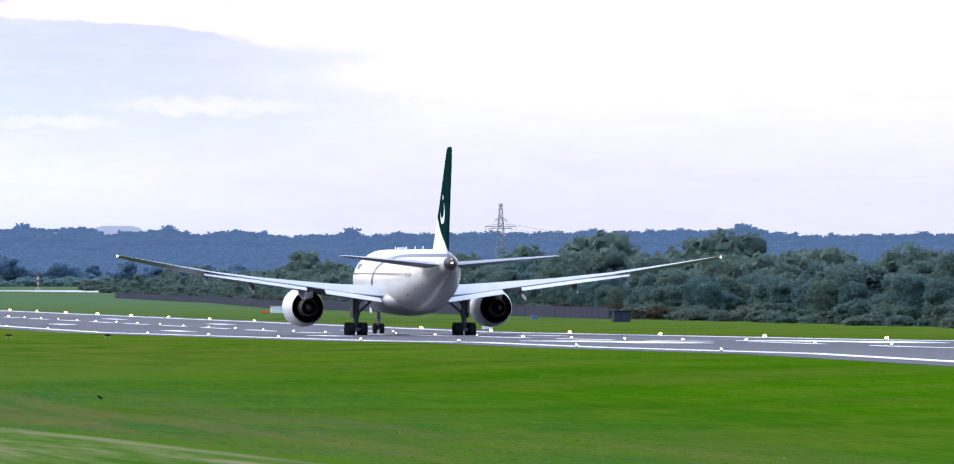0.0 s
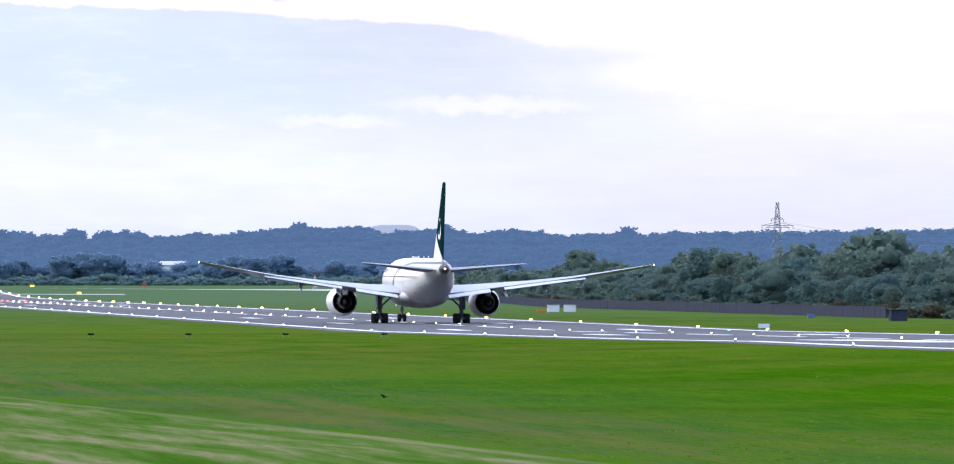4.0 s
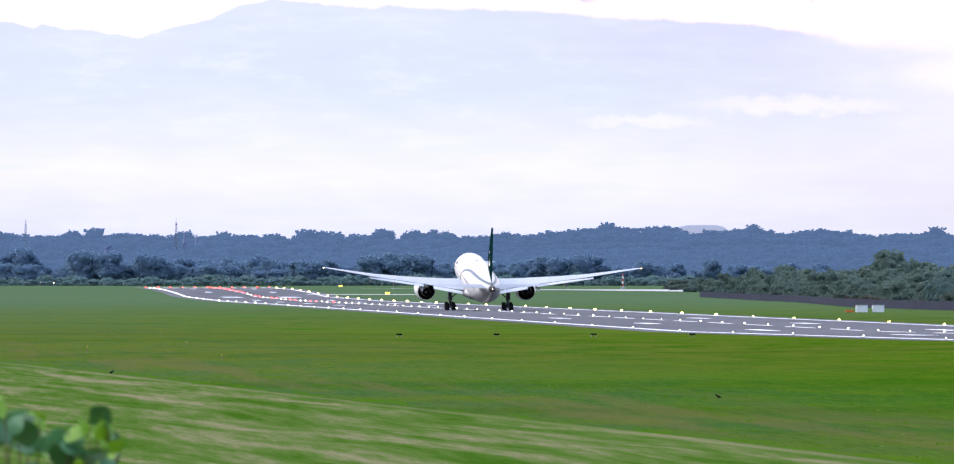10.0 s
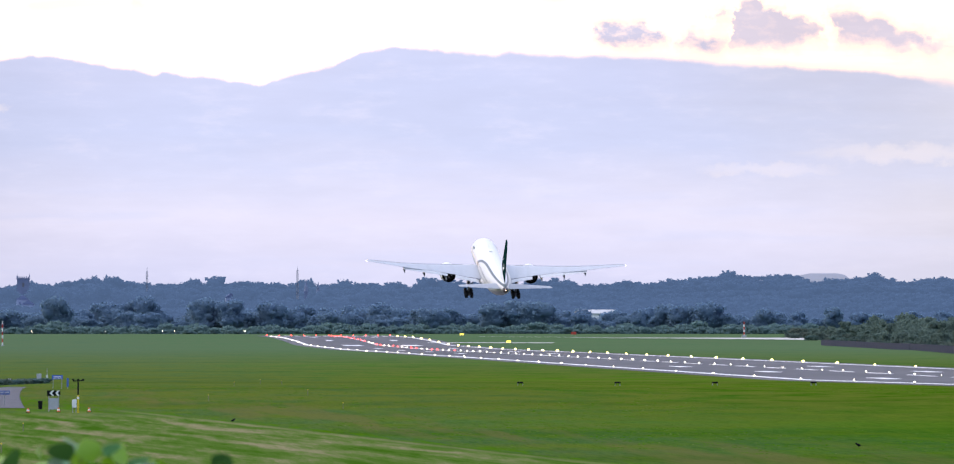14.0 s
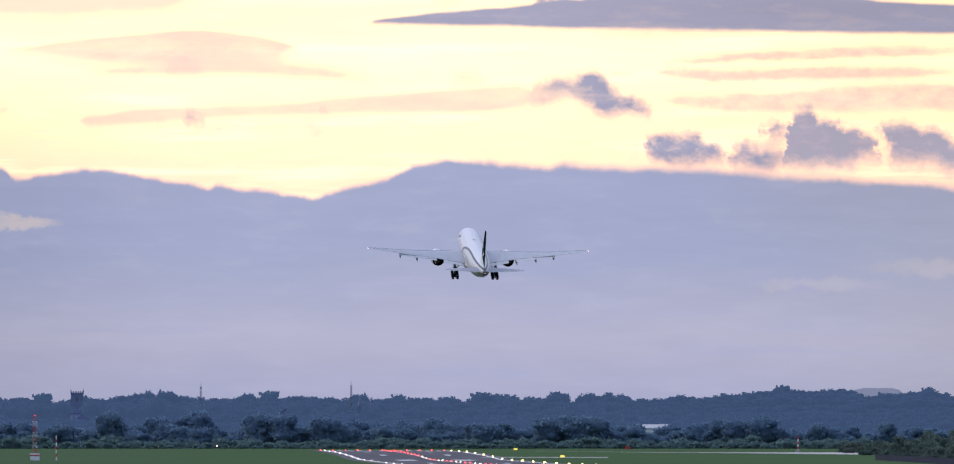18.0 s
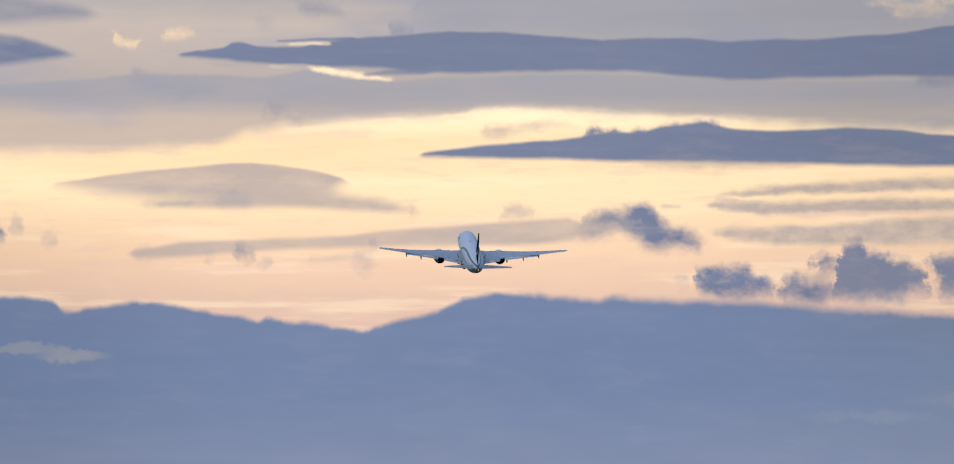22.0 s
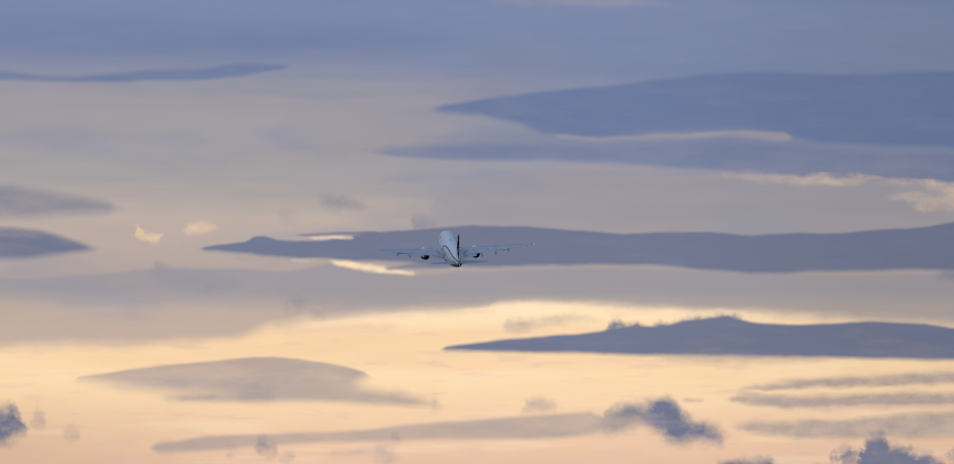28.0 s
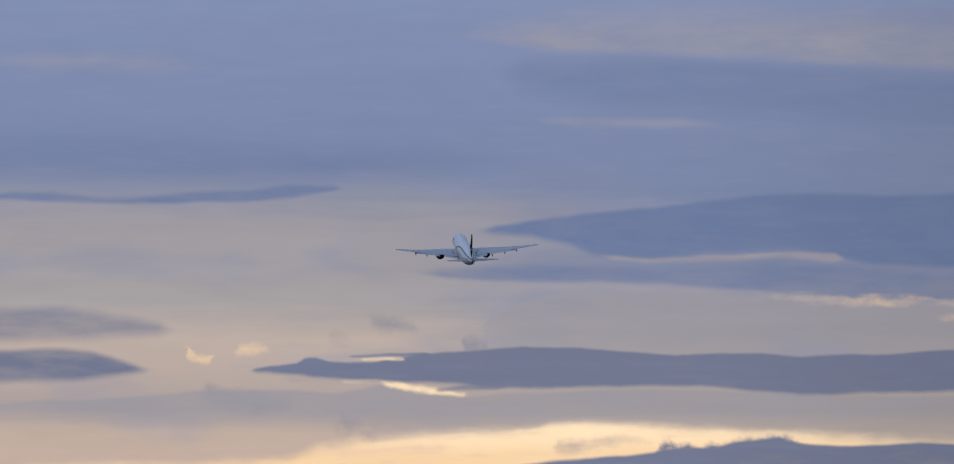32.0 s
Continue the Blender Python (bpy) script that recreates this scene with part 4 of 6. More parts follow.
def plant(models, spots, sink=.1):
    """Stand copies of the models at (x, y, size); the models themselves take the first places."""
    used = set()
    for i, (x, y, s) in enumerate(spots):
        k = int(RNG.integers(len(models)))
        m = pose(x, y, ground_z(x, y) - sink * s, 0, 0, float(RNG.uniform(0, 360)))
        if k not in used:
            used.add(k)
            ob = models[k]
            ob.matrix_basis = m
        else:
            models[k].scale = (1, 1, 1)
            ob = copy_thing(models[k], m)
        ob.scale = (s * float(RNG.uniform(.9, 1.15)), s * float(RNG.uniform(.9, 1.15)), s * float(RNG.uniform(.88, 1.12)))


def model_arrays(model):
    """Points and triangles of a crown, given as arrays or as a built tree."""
    if isinstance(model, tuple):
        return model
    me = model.children[0].data
    v = np.empty(len(me.vertices) * 3, np.float32)
    me.vertices.foreach_get("co", v)
    f = np.empty(len(me.loops), np.int32)
    me.loops.foreach_get("vertex_index", f)
    return v, f


def join_woods(name, label, models, spots, material):
    """The trees that stand too far back to be told apart, as one wood."""
    vs, fs, count = [], [], 0
    for x, y, s in spots:
        v, f = model_arrays(models[int(RNG.integers(len(models)))])
        a = RNG.uniform(0, 6.28)
        c, sn = math.cos(a), math.sin(a)
        v = v.reshape(-1, 3) @ np.array([[c, sn, 0], [-sn, c, 0], [0, 0, 1]]) * s
        vs.append(v + np.array([x, y, ground_z(x, y) - .3]))
        fs.append(f.reshape(-1, 3) + count)
        count += len(v)
    tagged(new(name, fast_mesh(name, np.concatenate(vs), np.concatenate(fs), material)), label, "woods", kind="stuff")


def belt_shift(y):
    return float(np.interp(y, [1500, 1750, 2230, 2600, 3000], [0, 6, 42, 54, 66]))


def make_belt():
    tall = [make_tree("tree", "dense dark green broadleaf tree in the belt beside the runway", "tree belt beside the runway", RNG.uniform(8, 11), RNG.uniform(8.5, 11), M_BELT, 2100, .26, True, .09) for _ in range(8)]
    low = [make_tree("bush", "pale green scrub bush at the foot of the tree belt", "scrub along the tree belt", RNG.uniform(4.5, 7), RNG.uniform(2.4, 3.8), M_SCRUB, 430, .26, False, .09) for _ in range(5)]
    spots = []
    for row, (x0, s) in enumerate(((214, .62), (223, .8), (233, .95), (246, 1.06))):
        y = 930.0 + 4 * row
        while y < 2960:
            fade = float(np.interp(y, [930, 1500, 2000, 2560, 2960], [1.0, 1.08, .95, .85, .62]))
            spots.append((x0 + RNG.uniform(-4, 4) + belt_shift(y), y, s * fade * RNG.uniform(.62, 1.12) * (1.3 if RNG.random() < .12 else 1.0)))
            y += RNG.uniform(7, 11) * (1.0 if y < 1800 else 1.45)
    for u, d, size in ((1615, 2650, 1.6), (1570, 2640, 1.0), (1655, 2640, .95)):
        p = spot(u, d)
        spots.append((p.x, p.y, size))
    front = [q for q in spots if q[0] - belt_shift(q[1]) < 228 and q[1] < 1850]
    plant(tall, front)
    rear = [crown_arrays(RNG, 9.5, 8.6, 1.1, 380, .58, 10, .09) for _ in range(6)]
    join_woods("belt_woods", "dense dark green woods behind the first trees of the belt", rear, [q for q in spots if q not in front], M_BELT)
    spots = []
    y = 940.0
    while y < 2900:
        spots.append((RNG.uniform(199, 210) + belt_shift(y), y, RNG.uniform(.6, 1.15)))
        y += RNG.uniform(5, 9) * (1 if y < 1700 else 1.6)
    plant(low, spots, .7)
    dry = [make_tree("bush", "brown dry scrub bush behind the fence", "dry scrub behind the fence", RNG.uniform(4.5, 6.5), RNG.uniform(2.2, 3.2), M_DRYSCRUB, 480, .23, False) for _ in range(3)]
    spots = []
    for u0, u1 in ((1385, 1490), (1880, 2130)):
        u = float(u0)
        while u < u1:
            a = (u - 4) / STEP
            yy = 198.5 / (math.tan(a) + .004)
            spots.append((198.5 + RNG.uniform(0, 3) + belt_shift(yy), yy, RNG.uniform(.7, 1.1)))
            u += RNG.uniform(9, 20)
    plant(dry, spots, .4)


make_belt()


def make_midwood():
    kinds = [make_tree("tree", "dark broadleaf tree, hazed blue-green, in a far field edge", "field edge trees beyond the runway", RNG.uniform(12, 16), RNG.uniform(10.5, 13.5), M_MIDWOOD, 900, .46, True, .08) for _ in range(7)]
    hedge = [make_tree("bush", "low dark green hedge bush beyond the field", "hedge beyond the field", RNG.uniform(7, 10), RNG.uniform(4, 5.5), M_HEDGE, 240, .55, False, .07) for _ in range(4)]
    prof_u = [-420, 60, 190, 250, 285, 420, 540, 570, 640, 760, 860, 980, 1060, 1200, 1500]
    prof_s = [.88, .90, 1.0, .72, 1.15, 1.08, 1.0, 1.05, .9, .92, .85, .88, .92, .8, .8]
    spots, rear = [], []
    u = -430.0
    while u < 1500:
        s = float(np.interp(u, prof_u, prof_s))
        for d in (3480, 3530):
            p = spot(u + RNG.uniform(-14, 14), d + RNG.uniform(-18, 18))
            (spots if d < 3500 else rear).append((p.x, p.y, s * RNG.uniform(.5, 1.05) * (1.28 if RNG.random() < .16 else 1.0)))
        u += RNG.uniform(15, 27)
    for u, d, size in ((820, 3470, 1.5), (838, 3480, 1.2), (300, 3470, 1.25), (322, 3470, 1.15), (1084, 3470, 1.05)):
        p = spot(u, d)
        spots.append((p.x, p.y, size))
    plant(kinds, spots)
    join_woods("field_woods", "dark woods behind the field edge, hazed blue-green", kinds, rear, M_MIDWOOD)
    spots = []
    u = -430.0
    while u < 1300:
        p = spot(u, 3420 + RNG.uniform(-25, 25))
        spots.append((p.x, p.y, RNG.uniform(.75, 1.3)))
        u += RNG.uniform(14, 26)
    plant(hedge, spots, .9)
    spots = []
    u = -430.0
    while u < 1300:
        p = spot(u, 3392 + RNG.uniform(-12, 12))
        spots.append((p.x, p.y, RNG.uniform(.3, .7)))
        u += RNG.uniform(9, 15)
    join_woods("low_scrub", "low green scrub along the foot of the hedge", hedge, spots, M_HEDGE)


make_midwood()


def make_hill(name, dist, us, tops, depth, material, label):
    """A long low hill; its crest follows a profile of bearings and heights."""
    verts, faces = [], []
    n = 120
    us2 = np.linspace(us[0], us[-1], n)
    prof = ((-depth, 0.0), (-depth * .55, .45), (-depth * .25, .8), (0, 1.0), (depth * .4, .9), (depth, 0))
    for u in us2:
        top = float(np.interp(u, us, tops))
        for dd, k in prof:
            a = (u - 4) / STEP
            d = dist + dd
            verts.append((d * math.sin(a), d * math.cos(a), -1.2 + (top + 1.2) * k))
    q = len(prof)
    for i in range(n - 1):
        for j in range(q - 1):
            faces.append((i * q + j, (i + 1) * q + j, (i + 1) * q + j + 1, i * q + j + 1))
    return tagged(new(name, mesh_from(name, verts, faces, material, True)), label, "hill", kind="structure")


def make_woods(name, label, dist, us, tops, depth, rows, gap, size, material, n_leaf=240, lone=()):
    """Woods over a hill, the crest's trees uneven in height and spacing; lone adds single tall trees at (bearing, size)."""
    protos = [crown_arrays(RNG, 1.0, 1.0, 0.0, n_leaf, .085 * math.sqrt(84 / n_leaf), 8, .06) for _ in range(7)]
    vs, fs, count = [], [], 0

    def add(u, d, z, s, wide):
        nonlocal count
        a = (u - 4) / STEP
        v, f = protos[int(RNG.integers(len(protos)))]
        rot = RNG.uniform(0, 6.28)
        c, sn = math.cos(rot), math.sin(rot)
        w = v @ np.array([[c, sn, 0], [-sn, c, 0], [0, 0, 1]]) * np.array([s * wide, s * wide, s])
        vs.append(w + np.array([d * math.sin(a), d * math.cos(a), z - .34 * s - .6]))
        fs.append(f + count)
        count += len(w)

    for r in range(rows):
        k = r / max(1, rows - 1)
        dd = -depth * .6 * (1 - k)
        rise = float(np.interp(dd / depth, [-1, -.55, -.25, 0], [0, .45, .8, 1.0]))
        u = us[0]
        while u < us[-1]:
            top = float(np.interp(u, us, tops))
            s = size * RNG.uniform(.7, 1.1) * (1.2 if RNG.random() < .12 else 1.0)
            add(u, dist + dd + RNG.uniform(-12, 12), -1.2 + (top + 1.2) * rise, s, RNG.uniform(1.3, 2.1))
            u += gap * RNG.uniform(.45, 1.35)
    for u, s in lone:
        add(u, dist - 4, float(np.interp(u, us, tops)), s, 1.05)
    tagged(new(name, fast_mesh(name, np.concatenate(vs), np.concatenate(fs), material)), label, "woods", kind="stuff")


def top_z(v, d):
    return EYE.z + (488 - v) / STEP * d


def make_distance():
    us = [-450, -330, -150, 0, 110, 170, 350, 470, 550, 648, 709, 740, 781, 811, 868, 898, 965, 1026, 1051, 1102, 1153, 1238, 1289, 1324, 1391, 1426,
          1513, 1574, 1625, 1722, 1814, 1956, 2017, 2087, 2147, 2277, 2337, 2407, 2457, 2567, 2647, 2800]
    vv = [434, 432, 432, 434, 427, 432, 429, 434, 431, 433, 428, 435, 427, 434, 428, 433, 431, 433, 425, 421, 417, 417, 428, 425, 420, 425,
          424, 428, 429, 427, 426, 427, 426, 422, 424, 421, 417, 424, 430, 429, 426, 427]
    tops = [top_z(v, 4500) - 4.4 for v in vv]
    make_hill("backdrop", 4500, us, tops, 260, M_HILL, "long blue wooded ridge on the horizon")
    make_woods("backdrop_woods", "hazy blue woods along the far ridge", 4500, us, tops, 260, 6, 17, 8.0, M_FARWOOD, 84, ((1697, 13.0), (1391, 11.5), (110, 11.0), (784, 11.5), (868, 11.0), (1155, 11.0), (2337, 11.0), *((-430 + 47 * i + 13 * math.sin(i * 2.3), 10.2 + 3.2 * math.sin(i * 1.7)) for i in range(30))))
    us2 = [-450, 0, 300, 600, 900, 1100, 1400, 1700, 2000, 2300, 2800]
    vv2 = [455, 458, 452, 456, 462, 456, 452, 448, 450, 446, 448]
    tops2 = [top_z(v, 4050) - 5 for v in vv2]
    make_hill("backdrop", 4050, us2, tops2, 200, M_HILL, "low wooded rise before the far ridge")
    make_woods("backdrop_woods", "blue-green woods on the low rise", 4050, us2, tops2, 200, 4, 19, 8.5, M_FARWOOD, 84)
    tall = []
    for u, v in ((-400, 440), (-352, 437), (-300, 442), (-246, 438), (-190, 441), (-148, 439), (-96, 437), (-62, 441), (-40, 437), (-22, 444), (16, 434), (30, 446), (54, 438), (88, 441), (114, 431), (162, 439), (200, 445),
                 (232, 439), (258, 440), (300, 444), (357, 434), (420, 441), (480, 444), (560, 440), (640, 446)):
        tall.append((u, (top_z(v, 4046) - float(np.interp(u, us2, tops2)) + .6) / .66))
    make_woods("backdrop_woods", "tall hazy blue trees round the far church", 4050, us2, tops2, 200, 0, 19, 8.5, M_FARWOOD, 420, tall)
    us3 = [1256, 1264, 1272, 1288, 1334, 1346, 1356, 1368]
    vv3 = [436, 428, 420, 417, 417, 420, 428, 436]
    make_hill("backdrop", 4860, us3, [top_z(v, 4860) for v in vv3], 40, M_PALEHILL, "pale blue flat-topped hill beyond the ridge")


make_distance()


# ---- the airliner ----
# local axes: x to its right wing, y forward, z up from the ground under the main wheels
def make_fuselage_paint():
    k = Mat("white_airliner_paint", 0.32)
    _, x, y, z = k.xyz()
    a = k.math("POWER", k.math("MAXIMUM", k.math("MULTIPLY_ADD", y, 1 / 38.0, 31 / 38.0), 0.0), 6.0)
    b = k.math("POWER", k.math("MAXIMUM", k.math("MULTIPLY_ADD", z, 1 / 5.6, -2.5 / 5.6), 0.0), 4.0)
    f = k.math("ADD", a, b)
    inside = k.smooth(f, 1.03, .97)
    line = k.math("MULTIPLY", k.smooth(f, .86, .90), k.smooth(f, 1.16, 1.10))
    dirt = k.noise(.8, 5, .6, (1, .15, 1))
    white = k.mix(k.math("MULTIPLY", k.smooth(dirt, .5, .8), .35), (.73, .73, .74), (.56, .56, .56))
    c = k.mix(inside, white, (.66, .64, .60))
    c = k.mix(line, c, (.012, .045, .05))
    # grey belly paint, deepened and raised aft to paint in the underside's shade
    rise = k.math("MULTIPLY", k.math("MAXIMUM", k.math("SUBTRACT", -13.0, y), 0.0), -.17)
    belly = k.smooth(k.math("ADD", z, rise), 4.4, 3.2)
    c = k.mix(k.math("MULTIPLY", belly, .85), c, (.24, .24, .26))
    # tail exhaust soot with the tail's underside shade painted in, streaks along the underside and thin panel joints
    soot_shade = k.math("MULTIPLY", k.smooth(y, -22.5, -30.0), k.smooth(k.math("ADD", z, k.math("MULTIPLY", k.math("SUBTRACT", dirt, .5), 2.0)), 7.9, 6.2))
    c = k.mix(k.math("MULTIPLY", soot_shade, .75), c, (.15, .125, .11))
    run = k.noise(.5, 4, .6, (2.2, .06, 2.2))
    c = k.mix(k.math("MULTIPLY", k.smooth(run, .54, .72), .32), c, (.36, .35, .34))
    joint = k.smooth(k.math("ABSOLUTE", k.math("SUBTRACT", k.math("FRACT", k.math("MULTIPLY", y, 1 / 5.3)), .5)), .008, .002)
    c = k.mix(k.math("MULTIPLY", joint, .35), c, (.30, .30, .31))
    k.color(c)
    k.b.inputs["Coat Weight"].default_value = 0.12
    return k.m


def make_fin_paint():
    k = Mat("green_fin_paint", 0.5)
    k.b.inputs["Specular IOR Level"].default_value = 0.0
    _, x, y, z = k.xyz()
    green = k.smooth(k.math("SUBTRACT", z, k.math("MULTIPLY_ADD", y, .62, 9.0 + 28.5 * .62)), -.06, .06)

    def disc(cy, cz, r):
        dy, dz = k.math("SUBTRACT", y, cy), k.math("SUBTRACT", z, cz)
        return k.smooth(k.math("SQRT", k.math("ADD", k.math("MULTIPLY", dy, dy), k.math("MULTIPLY", dz, dz))), r + .04, r - .04)
    moon = k.math("MULTIPLY", disc(-27.0, 12.35, 1.2), k.math("SUBTRACT", 1.0, disc(-26.85, 12.8, 1.08)))
    star = disc(-27.3, 13.75, .24)
    n = k.noise(2.0)
    c = k.mix(green, (.78, .78, .78), k.mix(n, (.002, .022, .022), (.003, .030, .028)))
    c = k.mix(k.math("MAXIMUM", moon, star), c, (.80, .80, .80))
    k.color(c)
    return k.m


M_FUSE = make_fuselage_paint()
M_FIN = make_fin_paint()
def make_shaded_wing_paint(name, top, under):
    """Pale paint above; shade is painted into the colour of downward faces."""
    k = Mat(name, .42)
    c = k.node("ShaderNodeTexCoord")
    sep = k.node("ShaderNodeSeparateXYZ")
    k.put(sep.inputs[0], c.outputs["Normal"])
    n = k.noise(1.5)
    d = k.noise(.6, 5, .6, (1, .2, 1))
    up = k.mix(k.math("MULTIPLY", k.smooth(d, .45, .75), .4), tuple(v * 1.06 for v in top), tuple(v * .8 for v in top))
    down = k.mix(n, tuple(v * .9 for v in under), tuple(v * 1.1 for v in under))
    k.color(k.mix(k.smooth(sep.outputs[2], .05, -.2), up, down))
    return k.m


M_WING = make_shaded_wing_paint("wing_grey_white", (.38, .40, .44), (.13, .14, .17))
M_TAILPLANE = make_shaded_wing_paint("tailplane_grey", (.30, .32, .36), (.09, .10, .12))
M_FLAP = make_shaded_wing_paint("flap_grey", (.50, .51, .53), (.12, .125, .14))
M_FLAPF = plain("fairing_grey", (.30, .31, .33), .45)
M_EDGE = plain("bare_leading_edge", (.72, .73, .75), .25, .8)
M_NAC = plain("nacelle_white", (.74, .74, .74), .35, 0, .08, 2.0)
M_HOT = plain("dark_exhaust", (.030, .026, .032), .6, .3)
M_CORE = plain("exhaust_metal", (.075, .068, .072), .5, .6)
M_GEAR = plain("gear_steel", (.13, .13, .14), .5, .4)
M_TYRE = plain("tyre_rubber", (.018, .018, .019), .8)
M_WINDOW = plain("cabin_window_glass", (.20, .21, .23), .3)
M_TITLE = plain("green_titles", (.012, .06, .05), .4)


def airfoil(chord, thick):
    """Points round a wing section: distance behind the leading edge, and height."""
    up = [(1, .012), (.85, .05), (.65, .085), (.45, .115), (.28, .12), (.15, .10), (.06, .068), (.015, .035), (0, 0)]
    low = [(.015, -.028), (.06, -.045), (.18, -.062), (.35, -.066), (.55, -.05), (.75, -.025), (.9, -.008), (1, 0)]
    return [(c * chord, t * chord * thick / .18) for c, t in up + low]


def wing_loft(sections):
    rings = []
    for x, y_le, chord, z, thick in sections:
        twist = math.tan(radians(float(np.interp(abs(x), [5, 18, 27.5], [0, 3.2, 5.5])))) if len(sections) > 6 else .03
        rings.append([(x, y_le - c, z + h + (c - .45 * chord) * twist) for c, h in airfoil(chord, thick)])
    return loft(rings)


def make_wheel(parent, x, y, z, r=.66, w=.48):
    bm = bmesh.new()
    prof = [(-w / 2, r * .62), (-w / 2, r * .86), (-w * .36, r * .97), (0, r), (w * .36, r * .97), (w / 2, r * .86), (w / 2, r * .62)]
    rings = [[(x + px, y + pr * math.cos(2 * math.pi * i / 20), z + pr * math.sin(2 * math.pi * i / 20)) for i in range(20)] for px, pr in prof]
    part("wheel", loft(rings), M_TYRE, parent, "black rubber wheel", True)


def skin_patch(s, y0, y1, z0, z1):
    """A thin patch that lies on the side of the fuselage."""
    rings = []
    for k in range(9):
        z = z0 + (z1 - z0) * k / 8
        ring = []
        for y in (y0, y1):
            rad = float(np.interp(y, [-21, -17, -13, -9, 21, 24, 26.5], [2.32, 2.78, 3.03, 3.1, 3.08, 2.92, 2.51]))
            zc = float(np.interp(y, [-21, -17, -13, -9, 21, 24, 26.5], [6.3, 5.92, 5.7, 5.62, 5.62, 5.55, 5.4]))
            ring.append((s * math.sqrt(max(.1, rad * rad - (z - zc) ** 2)), y, z))
        rings.append([(ring[0][0] - s * .02, y0, z), (ring[1][0] - s * .02, y1, z), (ring[1][0] + s * .008, y1, z), (ring[0][0] + s * .008, y0, z)])
    return loft(rings)


def make_airliner():
    plane = thing("airliner", "white twin-engined airliner with a dark green tail fin, taking off", "airplane")
    secs = [(31.8, 4.95, .06, .06), (31.55, 4.95, .45, .40), (31.0, 4.98, .88, .80), (30.0, 5.06, 1.42, 1.33), (28.5, 5.22, 1.98, 1.92), (26.5, 5.40, 2.52, 2.50),
            (24.0, 5.55, 2.92, 2.92), (21.0, 5.62, 3.08, 3.08), (17, 5.62, 3.1, 3.1), (10, 5.62, 3.1, 3.1), (0, 5.62, 3.1, 3.1), (-9, 5.62, 3.1, 3.1), (-13, 5.70, 3.04, 3.02),
            (-17, 5.92, 2.78, 2.78), (-21, 6.30, 2.32, 2.36), (-25, 6.76, 1.68, 1.80), (-28.5, 7.12, 1.06, 1.22), (-30.8, 7.30, .58, .72), (-31.8, 7.36, .22, .34)]
    n = 44
    rings = [[(rx * math.sin(2 * math.pi * i / n), y, zc + rz * math.cos(2 * math.pi * i / n)) for i in range(n)] for y, zc, rx, rz in secs]
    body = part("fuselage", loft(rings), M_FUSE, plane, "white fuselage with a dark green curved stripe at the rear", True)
    # wing-to-body fairing
    secs = [(14.5, 3.6, .4, .3), (12, 3.45, 2.6, 1.1), (8, 3.4, 3.4, 1.35), (0, 3.4, 3.55, 1.4), (-4, 3.45, 3.2, 1.25), (-8, 3.7, 2.0, .9), (-10.5, 4.0, .4, .3)]
    rings = [[(rx * math.sin(2 * math.pi * i / 28), y, zc + rz * math.cos(2 * math.pi * i / 28)) for i in range(28)] for y, zc, rx, rz in secs]
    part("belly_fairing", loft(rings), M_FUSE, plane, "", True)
    # cabin windows and doors, both sides
    for s in (-1, 1):
        bm = bmesh.new()
        y = 24.0
        while y > -20:
            rad = float(np.interp(y, [-21, -17, -13, -9, 21, 24], [2.32, 2.78, 3.04, 3.1, 3.08, 2.92]))
            zc = float(np.interp(y, [-21, -17, -13, -9, 21, 24], [6.3, 5.92, 5.7, 5.62, 5.62, 5.55]))
            dz = 6.15 - zc
            xw = math.sqrt(max(.1, rad * rad - dz * dz))
            box(bm, .03, .24, .34, s * (xw - .006), y, 6.15)
            y -= .56
        w = part("cabin_windows", bm, M_WINDOW, plane, "row of small dark cabin windows")
        tagged(w, kind="stuff")
        for y in (25.5, 14.0, -6.0, -18.5):
            rad = float(np.interp(y, [-21, -17, -13, -9, 21, 24, 26.5], [2.32, 2.78, 3.04, 3.1, 3.08, 2.92, 2.52]))
            for yy in (-.55, .55):
                part("cabin_door_seam", skin_patch(s, y + yy - .012, y + yy + .012, 4.85, 6.7), M_GREY, body)
            part("cabin_door_seam", skin_patch(s, y - .55, y + .55, 6.7, 6.725), M_GREY, body)
        part("title_bar", skin_patch(s, 16.0, 21.0, 6.75, 7.25), M_TITLE, body, "dark green bar of lettering on the fuselage")
    # wings
    wing_secs = [(0, 14.4, 17.0, 3.75, .115), (3.0, 12.6, 15.3, 3.95, .115), (6.2, 10.2, 12.6, 4.25, .11), (10.0, 7.55, 10.2, 4.78, .10), (15.0, 4.05, 7.7, 5.4, .095),
                 (20.0, .60, 5.9, 6.05, .10), (25.0, -2.9, 4.1, 6.95, .10), (28.5, -5.3, 2.9, 7.6, .10), (30.1, -6.5, 2.1, 7.92, .09), (30.45, -7.4, 1.1, 7.98, .08)]
    for s in (-1, 1):
        name = "wing"
        secs = [(s * (x - 3.0), yl, c, z - 3.95, t) for x, yl, c, z, t in wing_secs]
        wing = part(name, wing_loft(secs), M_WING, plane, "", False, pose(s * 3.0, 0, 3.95))
